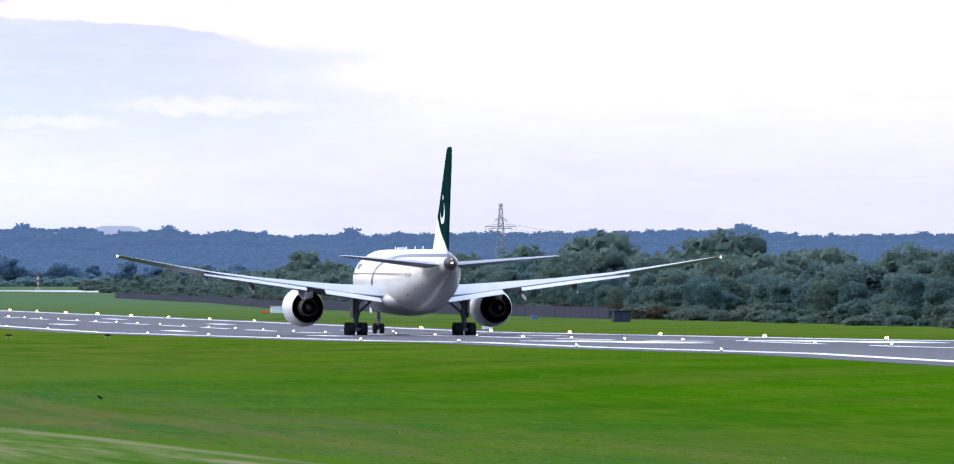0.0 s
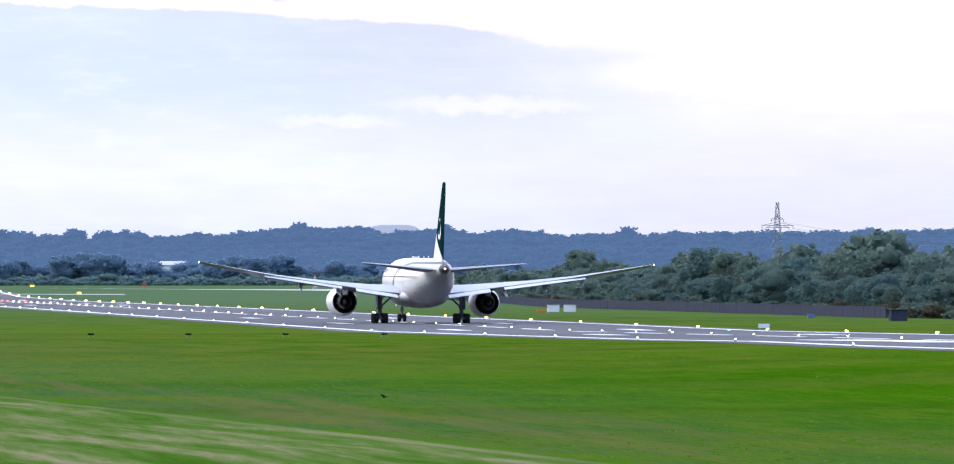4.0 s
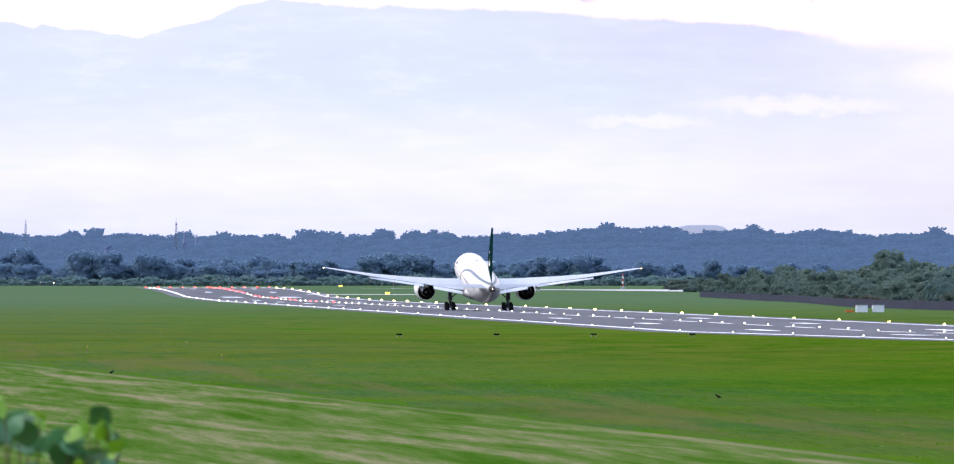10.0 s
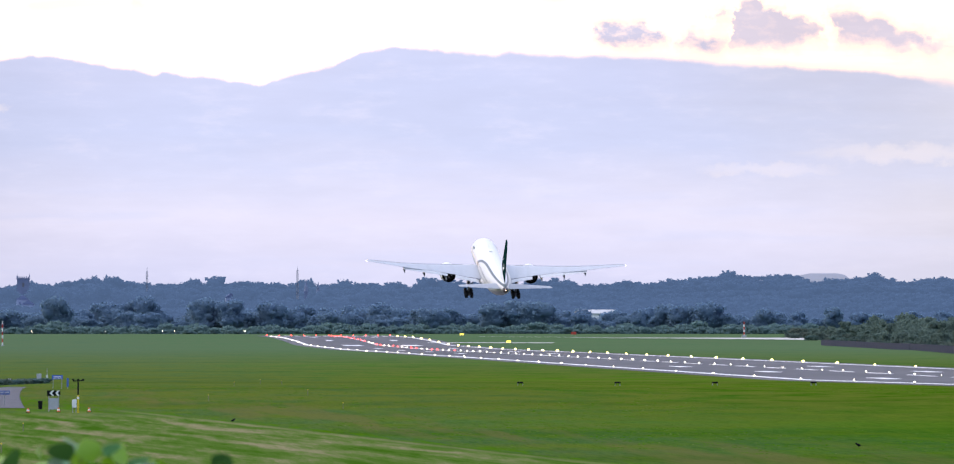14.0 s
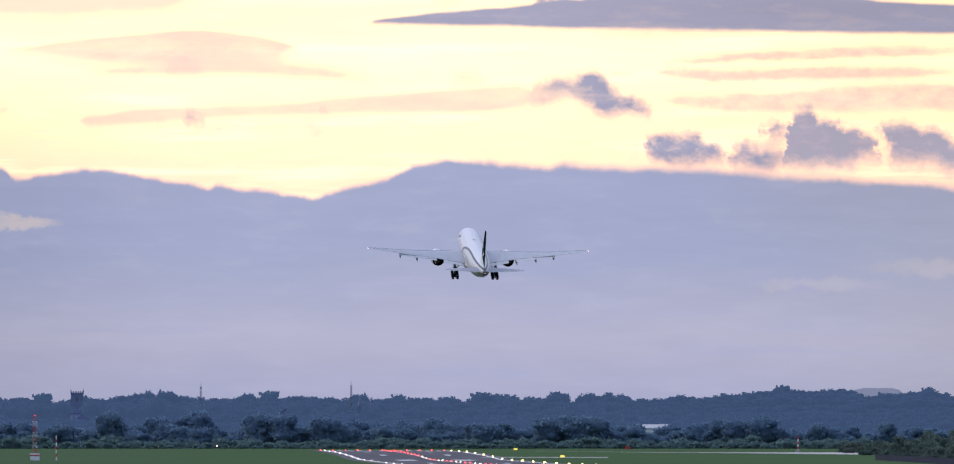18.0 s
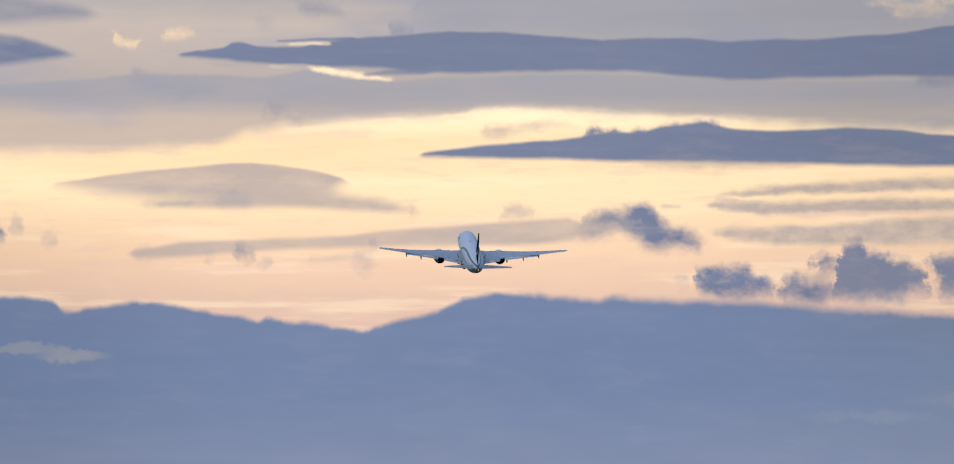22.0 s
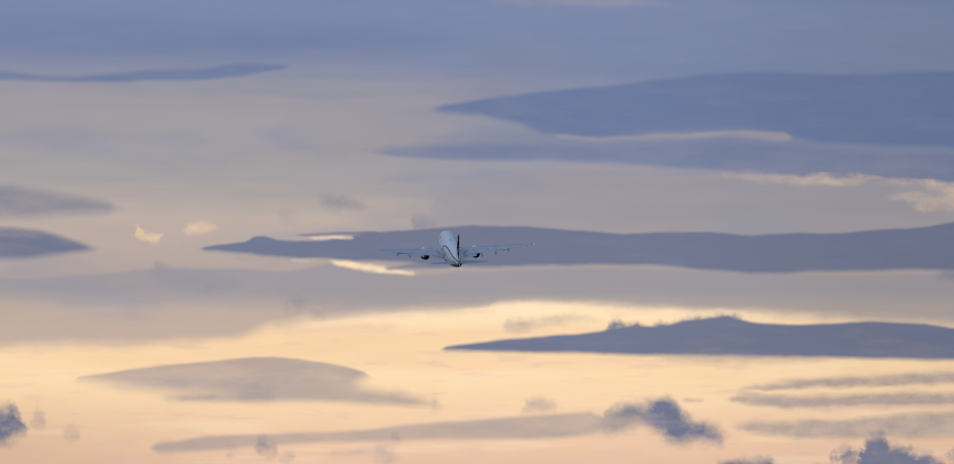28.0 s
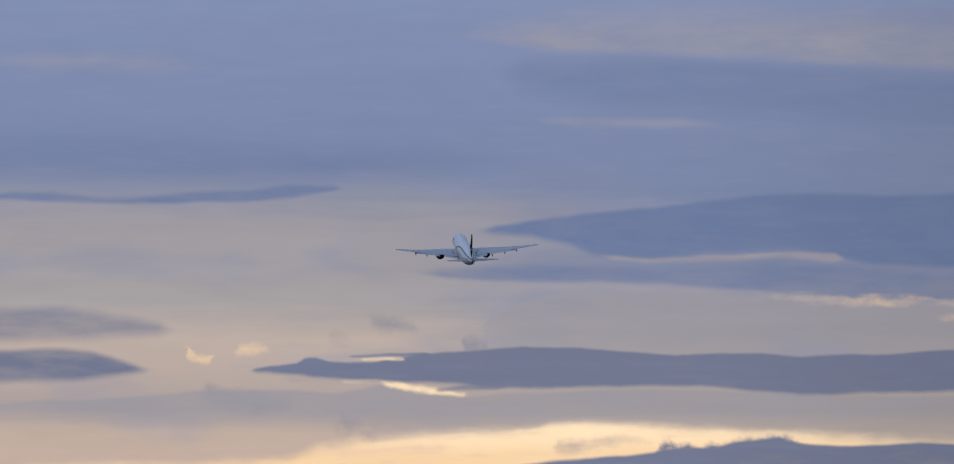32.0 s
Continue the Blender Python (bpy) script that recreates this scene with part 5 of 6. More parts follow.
        for fx0, fx1, y0, y1, c, z0, z1 in ((3.4, 9.0, -2.6, -2.5, 1.7, 3.78, 4.62), (10.9, 21.5, -2.75, -5.0, 1.25, 4.85, 6.35)):
            rings = []
            for x, yy, z in ((fx0, y0, z0), (fx1, y1, z1)):
                ring = []
                for cc, hh in airfoil(c, .13):
                    ang = radians(13)
                    ring.append((s * (x - 3.0), yy - cc * math.cos(ang) + hh * math.sin(ang) * 0, z - 3.95 - cc * math.sin(ang) + hh))
                rings.append(ring)
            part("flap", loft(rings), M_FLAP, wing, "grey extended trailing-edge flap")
        for fx, fy, fz, ln in ((11.2, -1.6, 4.35, 5.2), (16.4, -2.6, 5.05, 4.2), (21.2, -4.3, 5.95, 3.2)):
            rings = []
            for k in range(9):
                tt = k / 8
                r = .27 * math.sin(math.pi * min(.96, max(.04, tt))) ** .6
                rings.append([(s * (fx - 3.0) + r * math.cos(q * math.pi / 6), fy + ln * (.5 - tt), fz - 3.95 + .05 - .75 * tt * tt + 1.3 * r * math.sin(q * math.pi / 6)) for q in range(12)])
            part("flap_fairing", loft(rings), M_FLAPF, wing, "pointed grey flap track fairing", True)
        bm = bmesh.new()
        bmesh.ops.create_icosphere(bm, subdivisions=2, radius=.11, matrix=Matrix.Translation((s * 27.4, -8.1, 4.05)))
        part("wing_tip_light", bm, M_L_AMBER, wing, "glowing wing tip light", True)
        # slats line
        rings = []
        for x, yl, c, z, t in wing_secs[2:-1]:
            rings.append([(s * (x - 3.0), yl + .02 - q * .03 * c, z - 3.95 + (.075 if q else 0) * c * t / .18 * (1 if q < 2 else -.6)) for q in (0, 1)] + [(s * (x - 3.0), yl - .03 * c, z - 3.95 - .035 * c * t / .18)])
        part("slat", loft(rings), M_EDGE, wing, "bare metal leading edge")
        # engine
        ex, ez = s * 9.65, 2.82
        outer = [(13.4, 1.55), (13.6, 1.68), (13.3, 1.84), (12.2, 1.98), (10.5, 2.0), (8.6, 1.92), (7.2, 1.72), (6.6, 1.60)]
        inner = [(6.6, 1.60), (6.62, 1.52), (7.6, 1.55), (9.5, 1.55)]
        eng = part("engine", lathe_y(outer, 40, ex, ez), M_NAC, plane, "white engine nacelle with a dark exhaust", True)
        part("fan_duct", lathe_y(inner, 40, ex, ez), M_HOT, eng, "dark fan duct", True)
        part("fan_face", lathe_y([(12.6, 1.56), (12.6, .5), (13.1, .05)], 32, ex, ez), M_HOT, eng)
        part("duct_wall", lathe_y([(9.5, 1.56), (9.4, 1.0)], 40, ex, ez), M_HOT, eng)
        part("core_cowl", lathe_y([(9.5, 1.22), (7.5, 1.15), (5.6, .88), (4.9, .78), (4.95, .70), (5.6, .72)], 32, ex, ez), M_CORE, eng, "dull metal core cowl", True)
        part("exhaust_plug", lathe_y([(5.6, .5), (5.0, .42), (4.2, .15), (4.0, .01)], 24, ex, ez), M_HOT, eng, "", True)
        rings = [[(ex - .06, 12.3, 4.75), (ex + .06, 12.3, 4.75), (ex + .06, 12.3, 4.85), (ex - .06, 12.3, 4.85)],
                 [(ex - .32, 9.0, 4.2), (ex + .32, 9.0, 4.2), (ex + .32, 9.0, 5.1), (ex - .32, 9.0, 5.1)],
                 [(ex - .32, 5.4, 3.7), (ex + .32, 5.4, 3.7), (ex + .32, 5.4, 5.0), (ex - .32, 5.4, 5.0)],
                 [(ex - .06, 2.2, 4.0), (ex + .06, 2.2, 4.0), (ex + .06, 2.2, 4.6), (ex - .06, 2.2, 4.6)]]
        part("engine_pylon", loft(rings), M_NAC, eng, "", True)
        # horizontal stabiliser
        stab = [(s * 0.3, -21.9, 7.2, 7.0, .10), (s * 1.6, -23.0, 6.4, 7.1, .10), (s * 6.0, -26.2, 4.4, 7.55, .10), (s * 10.3, -29.3, 2.3, 7.98, .09), (s * 10.75, -29.9, 1.5, 8.02, .08)]
        part("tailplane", wing_loft(stab), M_TAILPLANE, plane, "grey tailplane with underside shade painted on")
        # main gear
        leg = new("main_gear", None)
        leg.parent = plane
        bm = bmesh.new()
        rod(bm, (0, 0, .3), (0, 0, -3.2), .32, .26, 12)
        rod(bm, (0, 0, -1.8), (-s * 2.1, .3, .1), .13, .11, 8)
        rod(bm, (0, 0, -1.6), (0, 1.9, .2), .11, .1, 8)
        rod(bm, (0, -.25, -2.9), (0, -.6, -1.9), .07, .07, 6)
        rod(bm, (0, -.6, -1.9), (0, -.2, -1.5), .07, .07, 6)
        rod(bm, (0, 0, -1.0), (-s * 1.0, .2, .1), .09, .08, 8)
        rod(bm, (0, 0, -1.95), (0, 0, -1.5), .4, .4, 12)
        me = bpy.data.meshes.new("main_gear")
        bm.to_mesh(me)
        bm.free()
        me.materials.append(M_GEAR)
        bpy.data.objects.remove(leg)
        leg = link_part("main_gear", me, plane, "dark steel main landing gear leg", pose(s * 5.5, 0, 3.9))
        part("gear_door", boxed(.06, 2.2, 2.3, s * .42, .1, -.9, .02), M_WING, leg)
        bogie = part("bogie", rodded((0, 1.75, 0), (0, -1.75, 0), .18, .18, 10), M_GEAR, plane, "six-wheeled bogie", False, pose(s * 5.5, 0, .66))
        for yy in (-1.45, 0, 1.45):
            part("axle", rodded((-.6, yy, 0), (.6, yy, 0), .1), M_GEAR, bogie)
            for xx in (-.64, .64):
                make_wheel(bogie, xx, yy, 0, .70, .66)
        GEAR.append((s, leg, bogie))
    # fin
    rings = []
    for z, yl, c, t in ((7.0, -17.5, 11.6, 1.05), (8.6, -19.4, 9.9, .98), (11.0, -21.8, 8.1, .8), (14.0, -24.6, 6.1, .6), (17.0, -27.2, 4.4, .42), (18.4, -28.4, 3.3, .32), (18.65, -29.0, 2.4, .2)):
        ring = []
        for cc, hh in ((0, 0), (.05, .3), (.15, .45), (.35, .5), (.6, .42), (.85, .2), (1, .05), (1, -.05), (.85, -.2), (.6, -.42), (.35, -.5), (.15, -.45), (.05, -.3)):
            ring.append((hh * t, yl - cc * c, z))
        rings.append(ring)
    part("tail_fin", loft(rings), M_FIN, plane, "dark green tail fin with a white crescent and star", True)
    # nose gear
    nose = part("nose_gear", rodded((0, 0, .3), (0, 0, -2.3), .2, .15, 12), M_GEAR, plane, "twin-wheeled nose gear leg", False, pose(0, 25.9, 2.9))
    part("drag_brace", rodded((0, 0, -1.2), (0, 1.6, .2), .09), M_GEAR, nose)
    part("steering_collar", rodded((0, 0, -1.45), (0, 0, -1.05), .27, .27, 12), M_GEAR, nose)
    part("torque_link", boxed(.1, .5, .5, 0, -.3, -1.75, .03), M_GEAR, nose)
    part("nose_axle", rodded((-.36, 0, -2.36), (.36, 0, -2.36), .09), M_GEAR, nose)
    for xx in (-.75, .75):
        part("nose_gear_door", boxed(.05, 1.9, .75, xx, .3, -.35, .02), M_NAC, nose, "white nose gear door")
    for xx in (-.36, .36):
        make_wheel(nose, xx, 0, -2.36, .55, .44)
    GEAR.append((0, nose, None))
    part("tail_exhaust", lathe_y([(-30.6, .2), (-30.9, .70), (-31.9, .36), (-31.95, .02)], 20, 0, 7.3), M_CORE, body, "dark metal tail exhaust cone", True)
    for y, z, s in ((-22.5, 5.3, -1), (-20.0, 4.9, -1), (-24.0, 6.1, 1), (-16.0, 4.2, -1)):
        rad = float(np.interp(y, [-25, -21, -17, -13], [1.68, 2.32, 2.78, 3.04]))
        zc = float(np.interp(y, [-25, -21, -17, -13], [6.76, 6.3, 5.92, 5.7]))
        xw = math.sqrt(max(.05, rad * rad - (z - zc) ** 2))
        part("vent", boxed(.08, .34, .22, s * (xw - .02), y, z, .02), M_HOT, body, "small black vent")
    # lights and aerials
    bm = bmesh.new()
    bmesh.ops.create_icosphere(bm, subdivisions=2, radius=.10, matrix=Matrix.Translation((0, -31.98, 7.35)))
    part("tail_light", bm, M_L_AMBER, plane, "glowing tail light", True)
    for y in (12, 3, -4, -10):
        part("aerial", boxed(.06, .4, .35, 0, y, 8.85), M_WHITE, body)
    part("satellite_dome", boxed(.9, 1.6, .3, 0, 7, 8.78, .12), M_WHITE, body)
    return plane


GEAR = []
airliner = make_airliner()

AIRLINER_ROWS = [(0, 109.4, 833.4, -0.72, 0.06, 0.09, -0.18),
          (1, 109.5, 898.0, -1.00, 0.02, 0.30, 0.02),
          (2, 109.6, 965.7, -1.22, 0.14, 0.31, -0.05),
          (3, 109.7, 1036.2, -1.30, 0.10, 0.39, -0.00),
          (6, 109.9, 1260.6, -1.59, 0.07, 0.31, 0.02),
          (7, 109.8, 1335.1, -1.67, 1.30, 0.26, 0.02),
          (8, 109.8, 1417.0, -1.79, 2.07, 0.40, 0.05),
          (9, 109.6, 1501.0, -1.90, 3.57, 0.15, 0.07),
          (10, 109.1, 1587.8, -1.89, 5.94, 0.13, 0.59),
          (11, 109.1, 1684.7, -0.46, 8.82, 0.24, 1.07),
          (12, 108.1, 1764.1, 1.92, 9.54, 0.17, 2.19),
          (13, 107.7, 1841.7, 5.80, 10.59, 0.46, 1.10),
          (14, 108.1, 1940.7, 11.33, 11.83, 0.97, 2.34),
          (14.5, 107.6, 1976.6, 14.37, 12.74, 0.72, 2.62),
          (16.5, 108.4, 2160.5, 32.65, 13.03, -1.05, 1.83),
          (17, 108.0, 2202.0, 38.19, 13.13, -0.68, 2.58),
          (18, 107.9, 2288.3, 48.86, 13.07, 0.73, 2.22),
          (19, 107.6, 2377.2, 60.72, 13.15, 1.26, 2.86),
          (20, 107.9, 2476.0, 73.21, 13.09, 1.50, 2.39),
          (21, 108.2, 2577.6, 86.39, 13.56, 1.22, 2.22),
          (22, 108.5, 2663.1, 99.54, 13.90, 0.63, 1.70),
          (23, 109.7, 2755.9, 113.09, 14.32, 1.06, 2.28),
          (24, 110.4, 2834.9, 127.16, 14.74, 0.51, 2.51),
          (25, 111.3, 2902.7, 141.65, 15.29, -1.10, 2.51),
          (27.5, 113.1, 3121.1, 184.46, 15.58, -2.58, 2.67),
          (29, 112.9, 3229.1, 209.93, 15.95, -2.49, 2.87),
          (30, 112.7, 3319.1, 228.29, 15.86, -2.90, 2.77),
          (31, 111.8, 3403.2, 246.49, 16.06, -2.99, 2.99),
          (32, 108.4, 3473.4, 262.99, 15.55, -2.43, 3.69)]


# ---- airfield equipment ----
def papi_unit():
    ob = thing("approach_light_box", "small black approach slope light box on legs in the grass", "light box", "approach slope light row")
    part("housing", boxed(.75, .6, .2, 0, 0, .36, .03), M_BLACK, ob)
    for x in (-.3, .3):
        for y in (-.2, .2):
            part("leg", rodded((x, y, -.1), (x, y, .28), .03), M_METAL, ob)
    for x in (-.2, .2):
        part("lens_hood", boxed(.24, .16, .14, x, -.34, .42, .02), M_DARK, ob)
    return ob


CROWS = []


def make_field_things():
    first = papi_unit()
    for i, u in enumerate((812, 972, 1132, 1294)):
        p = spot(u, 772)
        ob = first
        if i == 0:
            first.matrix_basis = pose(*p)
        else:
            ob = copy_thing(first, pose(*p))
        ob.scale = (.72, .72, .72)
    # rooks and dark clods in the grass
    crow = thing("crow", "black crow standing in the mown grass", "bird", "crows")
    bm = bmesh.new()
    bmesh.ops.create_uvsphere(bm, u_segments=12, v_segments=8, radius=1, matrix=pose(0, 0, .2, 0, -18, 0) @ Matrix.Diagonal((.2, .085, .09, 1)))
    part("body", bm, M_BLACK, crow, smooth=True)
    bm = bmesh.new()
    bmesh.ops.create_uvsphere(bm, u_segments=10, v_segments=8, radius=.062, matrix=Matrix.Translation((.18, 0, .31)))
    part("head", bm, M_BLACK, crow, smooth=True)
    part("beak", rodded((.22, 0, .31), (.31, 0, .295), .022, .004), M_BLACK, crow)
    bm = bmesh.new()
    box(bm, .2, .07, .025, -.25, 0, .14)
    part("tail", bm, M_BLACK, crow)
    for y in (-.03, .03):
        part("leg", rodded((0, y, 0), (0, y, .15), .009), M_BLACK, crow)
    for i, (u, d, rz) in enumerate([(340, 6 * STEP / 174, 30), (1334, 6 * STEP / 217, 200)]):
        p = spot(u, d)
        m = pose(*p, 0, 0, rz)
        ob = crow
        if i == 0:
            crow.matrix_basis = m
        else:
            ob = copy_thing(crow, m)
        ob.scale = (.62, .62, .62)
        CROWS.append(ob)
    # white cabinets and boards by the far side of the runway
    box_w = thing("white_cabinet", "white equipment cabinet on the grass by the fence", "cabinet", "white cabinets", spot(1572, 1500))
    part("body", boxed(2.1, 1.2, 1.25, 0, 0, .62, .05), M_WHITE, box_w)
    part("lid", boxed(2.2, 1.3, .1, 0, 0, 1.28, .02), M_GREY, box_w)
    copy_thing(box_w, pose(*spot(1599, 1500)))
    pan = thing("marker_board", "low white marker board on the grass", "sign", "", spot(1918, 960))
    part("board", boxed(1.3, .12, .5, 0, 0, .5, .02), M_WHITE, pan)
    for x in (-.5, .5):
        part("post", rodded((x, 0, -.1), (x, 0, .4), .03), M_METAL, pan)
    hut = thing("dark_hut", "dark equipment hut by the perimeter fence", "hut", "", spot(2138, 1180))
    part("body", boxed(2.3, 2.2, 1.5, 0, 0, .75, .05), M_FENCE, hut)
    part("roof", boxed(2.5, 2.4, .12, 0, 0, 1.55, .03), M_BLACK, hut)
    bl = thing("blue_cabinet", "small blue cabinet beside the fence", "cabinet", "", spot(1995, 1270))
    part("body", boxed(1.0, .8, .65, 0, 0, .33, .04), M_BLUEGREY, bl)
    red = thing("orange_barrier", "low orange barrier on the grass", "barrier", "", spot(1552, 1490))
    part("body", boxed(1.5, .4, .45, 0, 0, .25, .08), M_ORANGE, red)
    for i, (u, d) in enumerate(((716, 3050), (793, 2655))):
        sg = thing("taxiway_sign", "small lit yellow taxiway sign beyond the runway", "sign", "taxiway signs", spot(u, d))
        part("panel", boxed(1.4, .2, .65, 0, 0, .6, .03), M_SIGN, sg)
        for x in (-.5, .5):
            part("leg", rodded((x, 0, -.1), (x, 0, .3), .05), M_METAL, sg)
    rs = thing("red_board", "red mandatory sign board at the far field edge", "sign", "", spot(900, 3150))
    part("panel", boxed(2.0, .2, 1.0, 0, 0, .8, .03), M_RED, rs)
    for x in (-.6, .6):
        part("leg", rodded((x, 0, -.1), (x, 0, .4), .06), M_METAL, rs)


make_field_things()


def fence_x(y):
    return float(np.interp(y, [1250, 1750, 2230, 2590], [194.6, 200.0, 237.0, 247.0]))


def make_perimeter():
    # pale service road across the far grass, and the dark fence before the tree belt
    near = [spot(u, d) for u, d in ((745, 2962), (850, 2905), (960, 2838), (1050, 2826), (1140, 2806), (1230, 2780), (1338, 2742))]
    far = [spot(u, d) for u, d in ((745, 2970), (850, 2916), (960, 2850), (1050, 2850), (1140, 2850), (1230, 2850), (1338, 2852))]
    v = [(p.x, p.y, level(p.y) + .06) for p in near + far]
    f = [(i, i + 1, i + 8, i + 7) for i in range(6)]
    tagged(new("service_road", mesh_from("service_road", v, f, M_CONCRETE)), "pale concrete service road across the grass", "road", kind="structure")
    v = [(p.x, p.y, level(p.y) + .06) for p in (spot(660, 2664), spot(868, 2660), spot(868, 2675), spot(660, 2676))]
    tagged(new("taxiway_edge", mesh_from("taxiway_edge", v, [(0, 1, 2, 3)], M_CONCRETE)), "thin pale concrete strip in the far grass", "taxiway", kind="structure")
    fence = thing("perimeter_fence", "dark panelled perimeter fence below the tree belt", "fence")
    me_panel = None
    y = 1253.0
    while y < 2590:
        turn = -math.degrees(math.atan((fence_x(y + 3) - fence_x(y - 3)) / 6))
        if me_panel is None:
            ob = part("panel", boxed(.08, 5.9, 1.75, 0, 0, .88, .01), M_FENCE, fence)
            me_panel = ob.data
        else:
            ob = link_part("panel", me_panel, fence)
        ob.matrix_basis = pose(fence_x(y), y, level(y), 0, 0, turn)
        y += 6
    me_post = None
    y = 1250.0
    while y < 2593:
        if me_post is None:
            ob = part("post", boxed(.14, .14, 1.9, 0, 0, .88), M_FENCE, fence)
            me_post = ob.data
        else:
            ob = link_part("post", me_post, fence)
        ob.matrix_basis = pose(fence_x(y), y, level(y))
        y += 12


make_perimeter()


def lattice(bm, h, w0, w1, r, bays, diag=True):
    def c(k, i):
        w = (w0 + (w1 - w0) * k) / 2
        return Vector((w * (1 if i in (0, 3) else -1), w * (1 if i in (0, 1) else -1), h * k))
    for i in range(4):
        rod(bm, c(0, i), c(1, i), r, r * .7, 5)
    for b in range(bays):
        k0, k1 = b / bays, (b + 1) / bays
        for i in range(4):
            j = (i + 1) % 4
            rod(bm, c(k1, i), c(k1, j), r * .6, None, 4)
            if diag:
                rod(bm, c(k0, i), c(k1, j), r * .6, None, 4)
                rod(bm, c(k0, j), c(k1, i), r * .6, None, 4)


def make_far_things():
    # electricity pylon on the low rise
    d = 3300
    p = spot(1940, d)
    zt = top_z(380, d)
    py = thing("pylon", "grey lattice electricity pylon above the woods", "pylon", "", (p.x, p.y, -1))
    h = zt + 1
    bm = bmesh.new()
    lattice(bm, h, 5.5, .9, .13, 9)
    part("tower", bm, M_PYLON, py)
    for k, half in ((.80, 2.4), (.725, 6.2), (.70, 4.6)):
        bm = bmesh.new()
        z = h * k
        rod(bm, (-half, 0, z), (half, 0, z), .11, None, 5)
        rod(bm, (-half, 0, z), (0, 0, z + 1.3), .09, None, 5)
        rod(bm, (half, 0, z), (0, 0, z + 1.3), .09, None, 5)
        arm = part("crossarm", bm, M_PYLON, py)
        for s in (-1, 1):
            part("insulator", rodded((s * half, 0, z), (s * half, 0, z - 1.2), .12, .1, 6), M_PYLON, arm)
    for s, half, k in ((-1, 6.2, .725), (1, 6.2, .725), (1, 2.4, .80)):
        bm = bmesh.new()
        z = h * k - 1.2
        pts = [Vector((s * half + 130 * t, 40 * t, z - 9 * t * (1 - t) * 2 - 6 * t)) for t in [i / 10 for i in range(11)]]
        for a, b in zip(pts, pts[1:]):
            rod(bm, a, b, .045, None, 4)
        part("power_line", bm, M_PYLON, py)
    # two thin masts on the horizon
    for u, v in ((199, 414), (446, 412)):
        d = 4300
        q = spot(u, d)
        ma = thing("radio_mast", "thin grey mast above the far woods", "mast", "masts on the horizon", (q.x, q.y, 4))
        hh = top_z(v, d) - 4
        bm = bmesh.new()
        lattice(bm, hh, 1.3, .7, .12, 12)
        part("tower", bm, M_PYLON, ma)
        part("tip", rodded((0, 0, hh), (0, 0, hh + 2.0), .08), M_PYLON, ma)
    # church tower among the trees
    d = 4200
    q = spot(-4, d)
    ch = thing("church", "dark stone church tower with corner pinnacles", "church", "", (q.x, q.y, 4))
    zt = top_z(426, d) - 4
    part("tower", boxed(6.2, 5.6, zt, 0, 0, zt / 2, .1), M_STONE, ch)
    part("parapet", boxed(6.6, 6.0, .8, 0, 0, zt, .05), M_STONE, ch)
    for i in range(6):
        for y in (-2.7, 2.7):
            part("merlon", boxed(.6, .5, .8, -2.85 + i * 1.14, y, zt + .75), M_STONE, ch)
    for x in (-3.1, 3.1):
        for y in (-2.8, 2.8):
            part("pinnacle", rodded((x, y, zt), (x, y, zt + 2.6), .42, .05, 6), M_STONE, ch)
    part("belfry_opening", boxed(1.0, .2, 2.0, 0, -2.75, zt - 3), M_ROOF, ch)
    # pale warehouse behind the field trees
    d = 3760
    for u, w, v0, v1 in ((936, 17.5, 479, 486),):
        q = spot(u, d)
        zt, zb = top_z(v0, d), top_z(v1, d)
        wh = thing("warehouse", "long white-roofed warehouse behind the trees", "warehouse", "warehouses", (q.x, q.y, -1))
        part("wall", boxed(w, 24, zt, 0, 0, zt / 2, .1), M_WHITE, wh)
        rings = [[(x, -12.5, zt - .3), (x, -12.5, zt), (x, 0, zt + 1.7), (x, 12.5, zt), (x, 12.5, zt - .3)] for x in (-w / 2 - .4, w / 2 + .4)]
        part("roof", loft(rings), M_GREY, wh)
        for i in range(4):
            part("loading_door", boxed(w * .14, .2, zt * .3, -w * .36 + i * w * .24, -12.1, zt * .5), M_GREY, wh)
    # houses in the trees
    for u, v, d in ((-5, 454, 4044), (4, 462, 4036), (338, 450, 4050), (-325, 449, 4050)):
        q = spot(u, d)
        zt = top_z(v, d)
        ho = thing("house", "small pale house among the far trees", "house", "far houses", (q.x, q.y, zt - 7))
        part("wall", boxed(6, 7, 5.2, 0, 0, 2.6), M_RENDERED, ho)
        rings = [[(-3.3, y, 5.2), (0, y, 7.4), (3.3, y, 5.2)] for y in (-3.8, 3.8)]
        part("roof", loft(rings), M_FARROOF, ho)
        part("window", boxed(1.0, .2, 1.1, -1.4, -3.5, 3.6), M_FARROOF, ho)
        part("window", boxed(1.0, .2, 1.1, 1.4, -3.5, 3.6), M_FARROOF, ho)
    # red and white landing-aid tower and mast
    d = 2560
    q = spot(-73, d)
    tw = thing("antenna_tower", "red and white lattice antenna tower on a cabin", "tower", "", tuple(q))
    part("cabin", boxed(2.4, 2.0, 1.8, 0, 0, .9, .05), M_WHITE, tw)
    part("cabin_stripe", boxed(2.45, 2.05, .35, 0, 0, 1.3), M_RED, tw)
    for i in range(7):
        bm = bmesh.new()
